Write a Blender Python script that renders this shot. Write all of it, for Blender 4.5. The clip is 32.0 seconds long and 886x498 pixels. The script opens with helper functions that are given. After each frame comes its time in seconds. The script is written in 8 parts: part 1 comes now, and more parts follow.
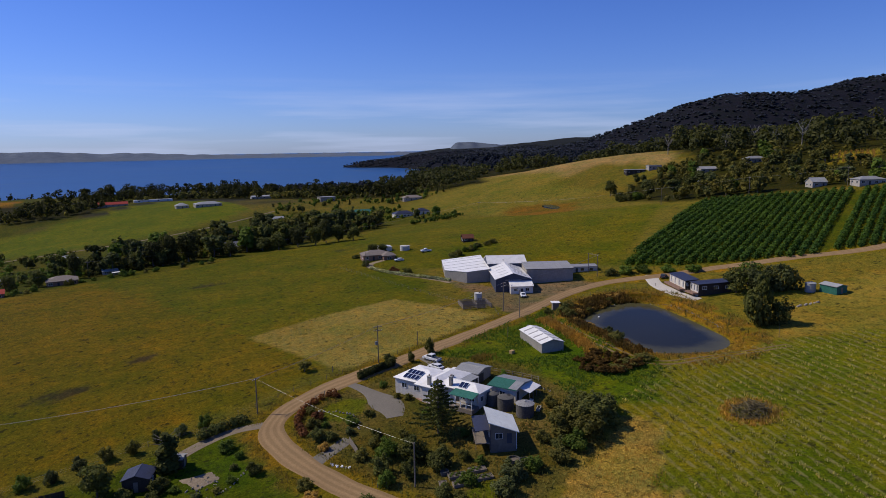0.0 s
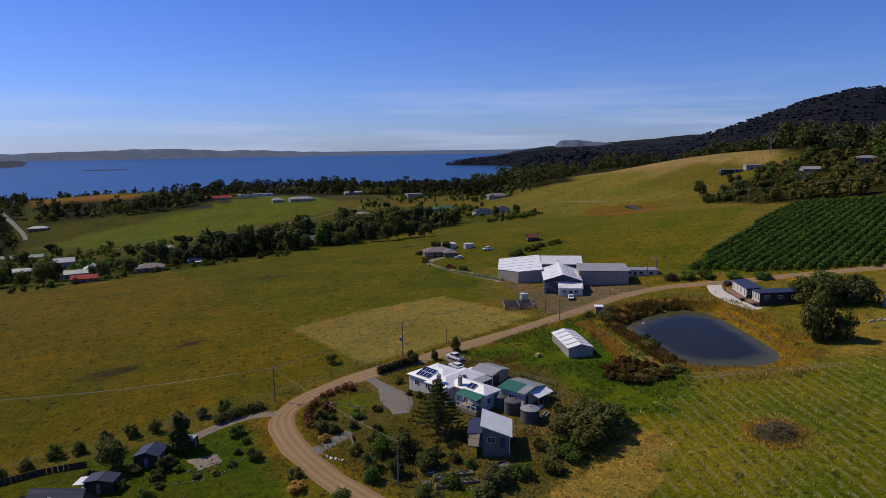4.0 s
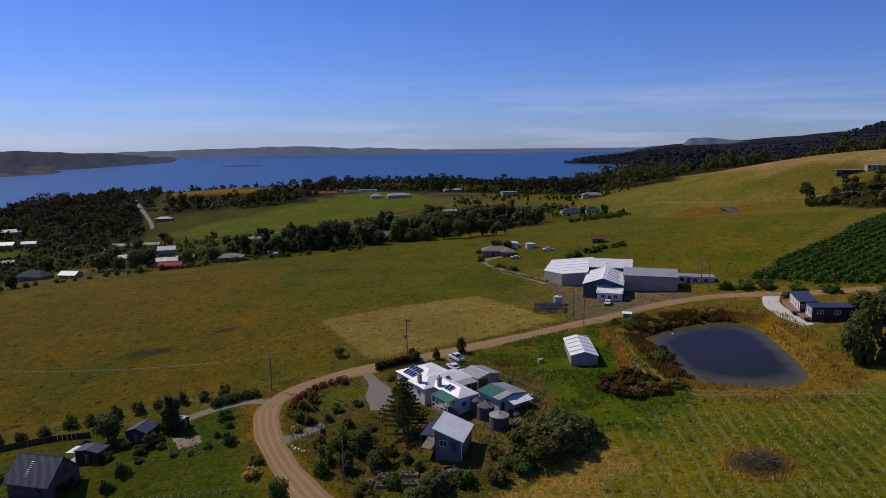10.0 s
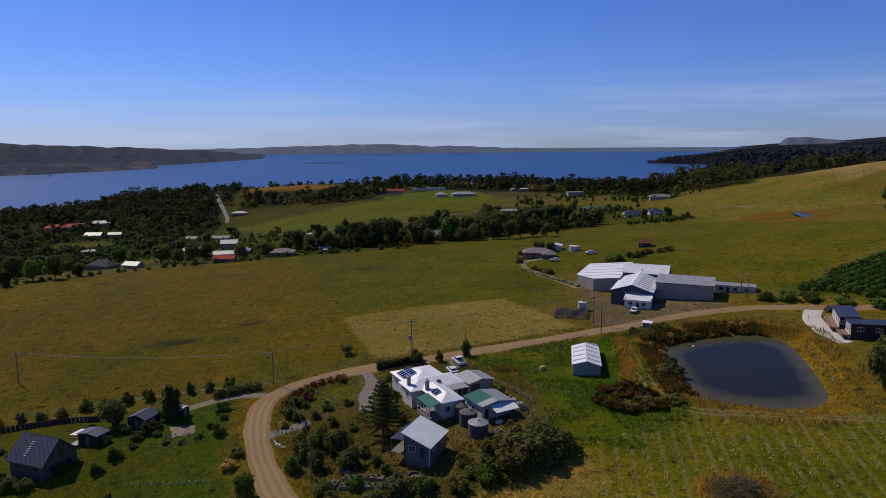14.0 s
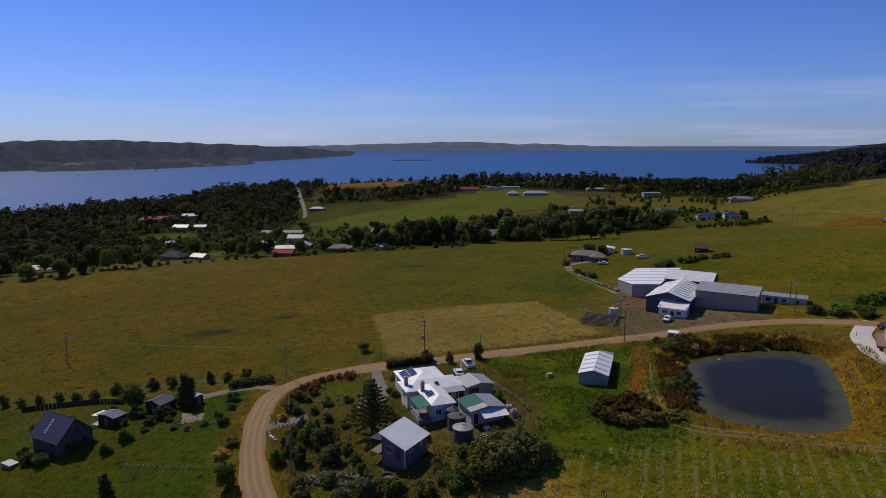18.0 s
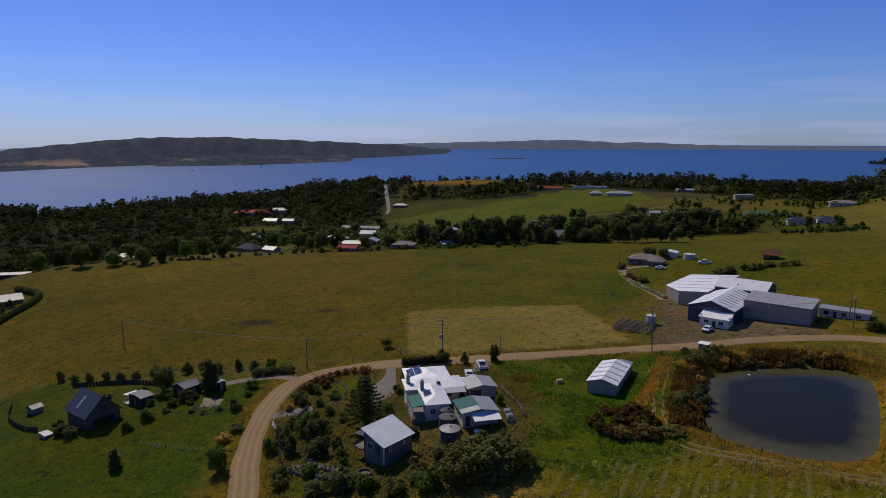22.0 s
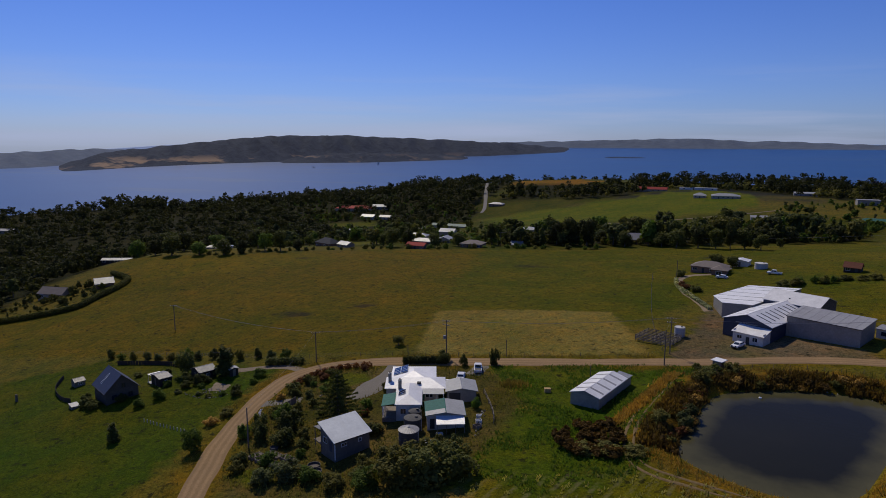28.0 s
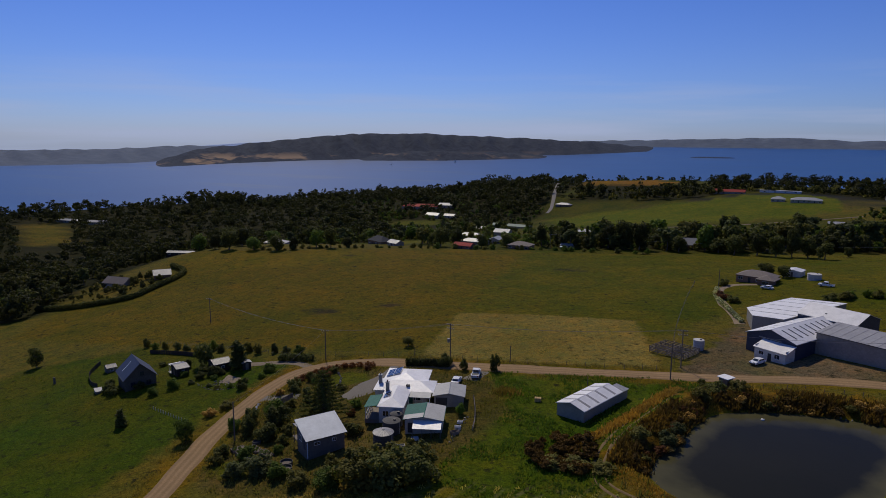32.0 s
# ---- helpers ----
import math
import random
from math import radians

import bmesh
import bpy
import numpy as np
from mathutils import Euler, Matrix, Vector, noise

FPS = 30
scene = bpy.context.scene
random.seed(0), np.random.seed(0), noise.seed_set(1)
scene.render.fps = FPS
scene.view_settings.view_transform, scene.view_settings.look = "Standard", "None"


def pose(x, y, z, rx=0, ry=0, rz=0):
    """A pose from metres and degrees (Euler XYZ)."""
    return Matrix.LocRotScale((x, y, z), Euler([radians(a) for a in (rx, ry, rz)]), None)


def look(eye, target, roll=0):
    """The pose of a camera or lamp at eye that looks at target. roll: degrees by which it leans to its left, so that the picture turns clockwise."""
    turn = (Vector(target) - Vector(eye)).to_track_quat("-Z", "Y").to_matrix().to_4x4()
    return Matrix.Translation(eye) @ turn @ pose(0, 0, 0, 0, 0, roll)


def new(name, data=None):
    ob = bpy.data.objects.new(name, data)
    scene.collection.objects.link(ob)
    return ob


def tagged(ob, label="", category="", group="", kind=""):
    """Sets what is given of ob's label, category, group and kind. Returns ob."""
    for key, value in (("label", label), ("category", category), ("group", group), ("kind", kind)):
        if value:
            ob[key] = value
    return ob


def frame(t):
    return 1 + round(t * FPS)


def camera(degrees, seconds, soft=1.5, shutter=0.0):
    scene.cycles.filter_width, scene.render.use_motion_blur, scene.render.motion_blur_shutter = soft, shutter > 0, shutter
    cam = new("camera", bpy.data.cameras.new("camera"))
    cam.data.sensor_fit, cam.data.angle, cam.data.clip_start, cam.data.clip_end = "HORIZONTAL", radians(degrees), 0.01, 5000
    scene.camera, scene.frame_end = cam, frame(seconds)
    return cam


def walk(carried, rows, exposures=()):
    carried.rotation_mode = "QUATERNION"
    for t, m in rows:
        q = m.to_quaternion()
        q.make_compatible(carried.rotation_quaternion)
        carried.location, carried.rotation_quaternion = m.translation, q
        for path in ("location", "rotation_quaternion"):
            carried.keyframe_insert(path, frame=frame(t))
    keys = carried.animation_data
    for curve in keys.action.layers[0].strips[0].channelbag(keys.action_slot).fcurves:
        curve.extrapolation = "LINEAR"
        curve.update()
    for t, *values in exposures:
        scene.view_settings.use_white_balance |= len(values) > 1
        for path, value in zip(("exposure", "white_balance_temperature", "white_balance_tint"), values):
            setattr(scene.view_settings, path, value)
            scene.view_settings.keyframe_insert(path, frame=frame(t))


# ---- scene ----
cam = camera(67.99, 32.0, soft=0.6)
PATH = [
    (0.0, (-75.96, -134.51, 54.59), (-24.74, -49.99, 39.31), -0.88),
    (0.5, (-73.64, -135.51, 54.48), (-25.01, -49.48, 39.21), -0.84),
    (1.0, (-71.33, -136.52, 54.37), (-25.34, -49.03, 39.16), -0.77),
    (1.5, (-69.02, -137.51, 54.27), (-24.31, -49.37, 39.03), -0.77),
    (2.0, (-66.71, -138.49, 54.17), (-23.50, -49.61, 38.87), -0.72),
    (2.5, (-64.39, -139.44, 54.10), (-20.51, -50.91, 38.71), -0.79),
    (3.0, (-62.08, -140.35, 54.05), (-18.06, -51.89, 38.60), -0.81),
    (3.5, (-59.76, -141.22, 54.03), (-17.55, -51.89, 38.57), -0.83),
    (4.0, (-57.42, -142.06, 54.03), (-20.26, -50.50, 38.67), -0.72),
    (4.5, (-55.08, -142.88, 54.05), (-19.71, -50.61, 38.68), -0.64),
    (5.0, (-52.72, -143.66, 54.06), (-18.63, -50.92, 38.67), -0.66),
    (5.5, (-50.35, -144.42, 54.06), (-17.26, -51.32, 38.65), -0.70),
    (6.0, (-47.97, -145.13, 54.06), (-15.83, -51.70, 38.63), -0.75),
    (6.5, (-45.56, -145.81, 54.04), (-14.56, -52.00, 38.59), -0.82),
    (7.0, (-43.14, -146.43, 54.01), (-13.71, -52.11, 38.60), -0.76),
    (7.5, (-40.71, -147.01, 53.96), (-12.66, -52.28, 38.50), -0.74),
    (8.0, (-38.27, -147.53, 53.91), (-12.50, -52.15, 38.47), -0.70),
    (8.5, (-35.83, -147.99, 53.85), (-11.39, -52.25, 38.42), -0.67),
    (9.0, (-33.37, -148.39, 53.78), (-10.11, -52.38, 38.25), -0.63),
    (9.5, (-30.92, -148.74, 53.70), (-9.08, -52.40, 38.20), -0.67),
    (10.0, (-28.46, -149.03, 53.63), (-8.87, -52.20, 38.16), -0.66),
    (10.5, (-26.01, -149.26, 53.58), (-8.15, -52.10, 38.03), -0.56),
    (11.0, (-23.57, -149.43, 53.54), (-7.38, -51.99, 37.93), -0.51),
    (11.5, (-21.15, -149.54, 53.54), (-6.33, -51.89, 37.88), -0.52),
    (12.0, (-18.73, -149.62, 53.56), (-5.08, -51.80, 37.90), -0.49),
    (12.5, (-16.34, -149.66, 53.62), (-4.25, -51.64, 37.91), -0.45),
    (13.0, (-13.96, -149.67, 53.72), (-3.40, -51.48, 37.98), -0.38),
    (13.5, (-11.60, -149.67, 53.84), (-2.55, -51.33, 38.14), -0.36),
    (14.0, (-9.27, -149.66, 53.96), (-1.80, -51.17, 38.34), -0.35),
    (14.5, (-6.94, -149.64, 54.08), (-1.07, -51.05, 38.44), -0.36),
    (15.0, (-4.63, -149.62, 54.17), (-0.88, -50.93, 38.48), -0.31),
    (15.5, (-2.32, -149.57, 54.25), (-0.70, -50.83, 38.51), -0.26),
    (16.0, (0.00, -149.50, 54.32), (0.00, -50.76, 38.53), -0.22),
    (16.5, (2.33, -149.40, 54.38), (1.76, -50.66, 38.54), -0.18),
    (17.0, (4.68, -149.25, 54.43), (2.47, -50.54, 38.55), -0.14),
    (17.5, (7.04, -149.05, 54.48), (3.00, -50.40, 38.59), -0.13),
    (18.0, (9.44, -148.79, 54.53), (3.71, -50.23, 38.62), -0.13),
    (18.5, (11.85, -148.48, 54.57), (4.45, -50.03, 38.66), -0.12),
    (19.0, (14.29, -148.13, 54.60), (5.03, -49.84, 38.65), -0.12),
    (19.5, (16.75, -147.74, 54.61), (5.13, -49.72, 38.62), -0.04),
    (20.0, (19.22, -147.35, 54.63), (5.79, -49.57, 38.55), 0.01),
    (20.5, (21.67, -146.94, 54.65), (7.24, -49.32, 38.47), 0.00),
    (21.0, (24.12, -146.52, 54.68), (8.17, -49.14, 38.46), -0.01),
    (21.5, (26.54, -146.06, 54.73), (8.57, -49.04, 38.51), 0.01),
    (22.0, (28.93, -145.57, 54.79), (8.69, -48.99, 38.58), 0.08),
    (22.5, (31.31, -145.02, 54.83), (9.70, -48.74, 38.62), 0.03),
    (23.0, (33.67, -144.43, 54.85), (10.69, -48.48, 38.58), 0.09),
    (23.5, (36.01, -143.80, 54.85), (11.80, -48.15, 38.58), 0.07),
    (24.0, (38.33, -143.12, 54.83), (12.65, -47.86, 38.51), 0.05),
    (24.5, (40.63, -142.41, 54.82), (13.48, -47.57, 38.46), 0.03),
    (25.0, (42.90, -141.66, 54.82), (14.31, -47.24, 38.44), 0.08),
    (25.5, (45.15, -140.85, 54.83), (15.11, -46.89, 38.44), 0.12),
    (26.0, (47.37, -140.00, 54.87), (15.85, -46.53, 38.45), 0.13),
    (26.5, (49.57, -139.10, 54.92), (16.55, -46.15, 38.49), 0.15),
    (27.0, (51.77, -138.16, 54.99), (17.27, -45.75, 38.53), 0.16),
    (27.5, (53.96, -137.18, 55.06), (18.01, -45.33, 38.60), 0.19),
    (28.0, (56.15, -136.18, 55.15), (18.83, -44.88, 38.66), 0.19),
    (28.5, (58.34, -135.14, 55.26), (19.57, -44.46, 38.72), 0.19),
    (29.0, (60.51, -134.07, 55.37), (20.43, -43.96, 38.82), 0.27),
    (29.5, (62.64, -132.98, 55.50), (21.60, -43.31, 38.92), 0.26),
    (30.0, (64.75, -131.86, 55.64), (22.21, -42.90, 39.02), 0.32),
    (30.5, (66.82, -130.73, 55.80), (22.88, -42.47, 39.11), 0.31),
    (31.0, (68.88, -129.57, 55.98), (23.60, -42.00, 39.23), 0.34),
    (31.5, (70.92, -128.40, 56.17), (24.26, -41.56, 39.38), 0.35),
    (32.0, (72.95, -127.22, 56.37), (24.73, -41.25, 39.54), 0.40),
]
walk(cam, [(t, look(eye, target, roll)) for t, eye, target, roll in PATH],
     [(0, -0.38), (8, -0.50), (16, -0.60), (24, -0.75), (32, -0.90)])

# ---- light: a high northern sun ahead of the camera, clear summer sky ----
SUN_EL, SUN_AZ = radians(46), radians(43)          # azimuth to the left of +y
world = bpy.data.worlds.new("sky")
scene.world = world
world.use_nodes = True
wn = world.node_tree.nodes
wl = world.node_tree.links
sky = wn.new("ShaderNodeTexSky")
sky.sky_type = 'NISHITA'
sky.sun_disc = False
sky.sun_elevation = SUN_EL
sky.sun_rotation = -SUN_AZ
sky.altitude = 100
sky.air_density, sky.dust_density, sky.ozone_density = 1.0, 0.25, 2.0
tint = wn.new("ShaderNodeMix")
tint.data_type, tint.blend_type = 'RGBA', 'MULTIPLY'
tint.inputs[0].default_value = 1.0
wl.new(sky.outputs[0], tint.inputs[6])
# a thin veil of cloud low over the horizon
way = wn.new("ShaderNodeTexCoord")
flat = wn.new("ShaderNodeMapping")
flat.inputs["Scale"].default_value = (2.2, 2.2, 34)
wl.new(way.outputs["Generated"], flat.inputs["Vector"])
veil = wn.new("ShaderNodeTexNoise")
veil.inputs["Scale"].default_value, veil.inputs["Detail"].default_value = 1.3, 5
wl.new(flat.outputs[0], veil.inputs["Vector"])
up = wn.new("ShaderNodeSeparateXYZ")
wl.new(way.outputs["Generated"], up.inputs[0])
deeper = wn.new("ShaderNodeMapRange")
deeper.inputs[1].default_value, deeper.inputs[2].default_value = 0.0, 0.34
wl.new(up.outputs["Z"], deeper.inputs[0])
blue = wn.new("ShaderNodeMix")
blue.data_type = 'RGBA'
blue.inputs[6].default_value = (0.63, 0.85, 1.70, 1)
blue.inputs[7].default_value = (0.40, 0.69, 1.60, 1)
wl.new(deeper.outputs[0], blue.inputs[0])
wl.new(blue.outputs[2], tint.inputs[7])
band = wn.new("ShaderNodeMapRange")
band.inputs[1].default_value, band.inputs[2].default_value, band.inputs[3].default_value, band.inputs[4].default_value = 0.02, 0.11, 0.7, 0.0
wl.new(up.outputs["Z"], band.inputs[0])
thick = wn.new("ShaderNodeMapRange")
thick.inputs[1].default_value, thick.inputs[2].default_value = 0.46, 0.74
wl.new(veil.outputs[0], thick.inputs[0])
share = wn.new("ShaderNodeMath")
share.operation = 'MULTIPLY'
wl.new(band.outputs[0], share.inputs[0])
wl.new(thick.outputs[0], share.inputs[1])
cloudy = wn.new("ShaderNodeMix")
cloudy.data_type = 'RGBA'
cloudy.inputs[7].default_value = (7.4, 8.6, 12.4, 1)
wl.new(share.outputs[0], cloudy.inputs[0])
wl.new(tint.outputs[2], cloudy.inputs[6])
wl.new(cloudy.outputs[2], wn["Background"].inputs[0])
wn["Background"].inputs[1].default_value = 0.09
sun_data = bpy.data.lights.new("sun", 'SUN')
sun_data.energy = 5.0
sun_data.angle = radians(0.53)
sun_data.color = (1.0, 0.90, 0.74)
sun = new("sun", sun_data)
sun.matrix_world = look((-math.sin(SUN_AZ) * 300, math.cos(SUN_AZ) * 300, 300 * math.tan(SUN_EL)), (0, 0, 0))

# ---- the lie of the land ----
SEA = -50.0
HILLS = [(300, 230, 70, -6.6), (390, 340, 90, 12.0), (330, 120, 80, -0.3), (-80, -40, 60, 0.3), (0, -30, 60, 4.7), (70, -30, 60, 0.3), (-120, 60, 70, 1.7), (-20, 60, 70, 3.9), (80, 60, 70, -2.0), (160, 20, 70, -3.7), (40, 150, 80, 0.3), (-150, 150, 90, 11.8), (150, 150, 90, 6.6), (270, 150, 90, -5.3), (0, 290, 120, 2.5), (200, 330, 120, -11.2), (-200, 350, 140, 6.3), (-230, 560, 150, -29.2), (20, 620, 160, 17.9), (-420, 600, 200, 32.7), (-150, 900, 250, 22.7), (250, 800, 250, -23.8), (300, 0, 130, 3.1), (420, 300, 200, 5.1), (0, -180, 150, -4.8), (-280, 0, 170, 2.3), (450, 60, 200, 15.1), (690, 200, 110, 14.0), (-250, 150, 50, 11.0), (-290, 960, 150, 13.0), (-79, -21, 11, 1.7)]
COAST = [(-900, -1500), (-880, 250), (-820, 500), (-660, 800), (-470, 1050), (-200, 1150), (120, 1150), (330, 1400), (520, 1580), (700, 1670), (860, 1750), (1000, 1820),
         (1130, 1990), (1230, 2150), (1300, 2400), (1275, 2545), (1106, 2700), (1140, 2800), (1500, 3000), (2700, 4900), (5200, 4900), (5200, -1500)]
POND = [(53, -20.5), (55.5, -9), (57.5, 1), (60, 9.5), (69.5, 15.3), (81.5, 19), (90.5, 18.5), (94.5, 13), (91.5, 3), (88, -8), (83, -20), (79.5, -27), (74, -30.5), (67, -30.8), (61, -28.3), (55.5, -25)]
POND_LEVEL = 1.6
MOUNTAIN = ((1640, 1130, 225, 140), (2190, 960, 255, 186), (2750, 250, 450, 165))


def side(px, py, poly):
    """Distance to a closed outline, positive inside."""
    best = np.full(px.shape, 1e18)
    inside = np.zeros(px.shape, bool)
    for (x0, y0), (x1, y1) in zip(poly, poly[1:] + poly[:1]):
        dx, dy = x1 - x0, y1 - y0
        f = np.clip(((px - x0) * dx + (py - y0) * dy) / (dx * dx + dy * dy), 0, 1)
        best = np.minimum(best, (px - x0 - f * dx) ** 2 + (py - y0 - f * dy) ** 2)
        if dy:
            inside ^= ((y0 > py) != (y1 > py)) & (px < dx * (py - y0) / dy + x0)
    return np.where(inside, 1, -1) * np.sqrt(best)


def smooth(a, b, v):
    f = np.clip((v - a) / (b - a), 0, 1)
    return f * f * (3 - 2 * f)


def ease_outline(poly, rounds=2):
    for _ in range(rounds):
        poly = [p for (x0, y0), (x1, y1) in zip(poly, poly[1:] + poly[:1])
                for p in ((.75 * x0 + .25 * x1, .75 * y0 + .25 * y1), (.25 * x0 + .75 * x1, .25 * y0 + .75 * y1))]
    return poly


SHORE = ease_outline(POND)


def dome(x, y):
    """The far water and land lift towards the horizon, which lies 4.9 km off here."""
    d = np.hypot(x, y + 150)
    west = smooth(-38, -56, np.degrees(np.arctan2(x, y + 150)))
    return 79 * (1 - .95 * west) * np.clip((d - 1200) / 3750, 0, 1.1) ** 2


def wave_noise(x, y, s, seed=0.0):
    """A cheap smooth noise from crossed sines, about -1 to 1."""
    x, y = x / s + seed, y / s - seed * 1.7
    return (np.sin(x * 1.3 + 1.7 * np.sin(y * .9 + seed)) + np.sin(y * 1.7 + 1.3 * np.sin(x * .7)) + np.sin((x + y) * .83 + np.sin(x * 1.9 - y))) / 3


def land(x, y):
    x, y = np.asarray(x, float), np.asarray(y, float)
    xs = np.where(x < 350, x, 350 + 200 * (1 - np.exp(-np.maximum(x - 350, 0) / 200)))
    ys = np.minimum(y, 1200)
    z = -8.11 + 10.12 * xs / 100 + -1.65 * ys / 100
    for hx, hy, r, h in HILLS:
        z = z + h * np.exp(-((x - hx) ** 2 + (y - hy) ** 2) / (2 * r * r))
    low = np.maximum(-44 - z, 0)
    z = np.where(low > 0, -44 - 6 * (1 - np.exp(-low / 6)) + 4 * np.clip((-x - 350) / 300, 0, 1), z)
    # the ranges behind the hill paddocks stay below its crest
    r = np.hypot(x + 76, y + 134)
    bear = np.degrees(np.arctan2(x + 76, y + 134))
    rise = np.interp(bear, [5, 16, 22.7, 27.2, 31.3, 37, 42.9, 49.9, 54.5, 90], [.02, -.030, -.0185, -.011, -.004, .001, .0094, .0185, .0235, .0245])
    bay = np.interp(bear, [5, 16, 27, 28.5, 31.3, 37], [.02, -.05, -.047, -.04, -.006, .001])
    rise = np.where(bear < 37, bay + (rise - bay) * smooth(2050, 2350, r), rise)
    roof = 54.6 + rise * r - 13 - .004 * np.maximum(r - 600, 0) - .016 * np.maximum(r - 2500, 0)
    z = np.where(r > 560, np.minimum(z, roof + 300 * smooth(760, 560, r)), z)
    # the wooded mountain
    for hx, hy, q, h in MOUNTAIN:
        z = z + h * np.exp(-((x - hx) ** 2 + (y - hy) ** 2) / (2 * q * q))
    far = smooth(500, 1500, np.hypot(x, y))
    z = z + far * 5 * wave_noise(x, y, 110) + far * 3 * wave_noise(x, y, 37, 2.0)
    z = np.minimum(z, SEA - 2 + 0.3 * side(x, y, COAST))
    return z


def ground_z(x, y):
    """The ground with the dug pond and its bank."""
    x, y = np.asarray(x, float), np.asarray(y, float)
    z = land(x, y)
    near = (x > 30) & (x < 120) & (y > -50) & (y < 45)
    d = side(np.where(near, x, 999.0), np.where(near, y, 999.0), SHORE)
    south = smooth(-12, -26, y)
    crest = (1.9 * (1 - south) + 0.9 * south) * (1 - .3 * smooth(80, 92, x))
    bank = POND_LEVEL + crest
    w = smooth(-15, -6, d)
    zb = z * (1 - w) + np.maximum(bank, np.minimum(z, bank + 1.2)) * w
    zb = np.where(d > -4.5, np.minimum(zb, POND_LEVEL - .15 + (crest + .15) * smooth(-.6, 4.5, -d) - .3 * np.maximum(d, 0)), zb)
    zb = np.where(d > 0, np.maximum(zb, POND_LEVEL - 1.5), zb)
    return np.where(near, zb, z) + dome(x, y)


def gz(x, y):
    return float(ground_z(np.array([x]), np.array([y]))[0])


# ---- materials ----
def mix_rgb(nt, fac, a, b, kind='MIX'):
    m = nt.nodes.new("ShaderNodeMix")
    m.data_type, m.blend_type = 'RGBA', kind
    for sock, v in ((m.inputs[0], fac), (m.inputs[6], a), (m.inputs[7], b)):
        if isinstance(v, (int, float)):
            sock.default_value = v
        elif isinstance(v, tuple):
            sock.default_value = (*v, 1)
        else:
            nt.links.new(v, sock)
    return m.outputs[2]


def ramp(nt, src, lo, hi):
    r = nt.nodes.new("ShaderNodeMapRange")
    nt.links.new(src, r.inputs[0])
    r.inputs[1].default_value, r.inputs[2].default_value = lo, hi
    return r.outputs[0]


def noise_tex(nt, coord, scale, detail=4.0, rough=0.6):
    n = nt.nodes.new("ShaderNodeTexNoise")
    n.inputs["Scale"].default_value, n.inputs["Detail"].default_value, n.inputs["Roughness"].default_value = scale, detail, rough
    nt.links.new(coord, n.inputs["Vector"])
    return n.outputs[0]


def wave_tex(nt, coord, scale, axis='X', distort=0.0):
    w = nt.nodes.new("ShaderNodeTexWave")
    w.bands_direction = axis
    w.inputs["Scale"].default_value, w.inputs["Distortion"].default_value = scale, distort
    w.inputs["Detail Scale"].default_value = 0.3
    nt.links.new(coord, w.inputs["Vector"])
    return w.outputs["Fac"]


def bumped(nt, bsdf, src, strength, dist):
    b = nt.nodes.new("ShaderNodeBump")
    b.inputs["Strength"].default_value, b.inputs["Distance"].default_value = strength, dist
    nt.links.new(src, b.inputs["Height"])
    nt.links.new(b.outputs[0], bsdf.inputs["Normal"])
    return b


def fresh(name):
    m = bpy.data.materials.new(name)
    m.use_nodes = True
    nt = m.node_tree
    bsdf = nt.nodes["Principled BSDF"]
    tc = nt.nodes.new("ShaderNodeTexCoord")
    return m, nt, bsdf, tc.outputs["Object"]


def surface(name, col, col2, grain=6.0, big=0.5, rough=0.75, metal=0.0, bump=0.3, depth=0.02, ribs=0.0, axis='X', vary=0.12, spec=0.4):
    """A weathered surface: two tones in a fine grain, large stains, a little change from piece to piece; ribs: sheet metal or boards."""
    m, nt, bsdf, co = fresh(name)
    fine = noise_tex(nt, co, grain, 5)
    wide = noise_tex(nt, co, big, 3)
    c = mix_rgb(nt, ramp(nt, fine, .35, .65), col, col2)
    c = mix_rgb(nt, ramp(nt, wide, .3, .75), c, mix_rgb(nt, 0.5, c, tuple(v * .6 for v in col2)))
    info = nt.nodes.new("ShaderNodeObjectInfo")
    hsv = nt.nodes.new("ShaderNodeHueSaturation")
    nt.links.new(c, hsv.inputs["Color"])
    r = nt.nodes.new("ShaderNodeMapRange")
    nt.links.new(info.outputs["Random"], r.inputs[0])
    r.inputs[3].default_value, r.inputs[4].default_value = 1 - vary, 1 + vary
    nt.links.new(r.outputs[0], hsv.inputs["Value"])
    nt.links.new(hsv.outputs[0], bsdf.inputs["Base Color"])
    bsdf.inputs["Roughness"].default_value = rough
    bsdf.inputs["Metallic"].default_value = metal
    bsdf.inputs["Specular IOR Level"].default_value = spec
    if ribs:
        w = wave_tex(nt, co, ribs, axis)
        add = nt.nodes.new("ShaderNodeMath")
        add.operation = 'MULTIPLY_ADD'
        nt.links.new(fine, add.inputs[0])
        add.inputs[1].default_value = 0.15
        nt.links.new(w, add.inputs[2])
        bumped(nt, bsdf, add.outputs[0], bump, depth)
    else:
        bumped(nt, bsdf, fine, bump, depth)
    return m


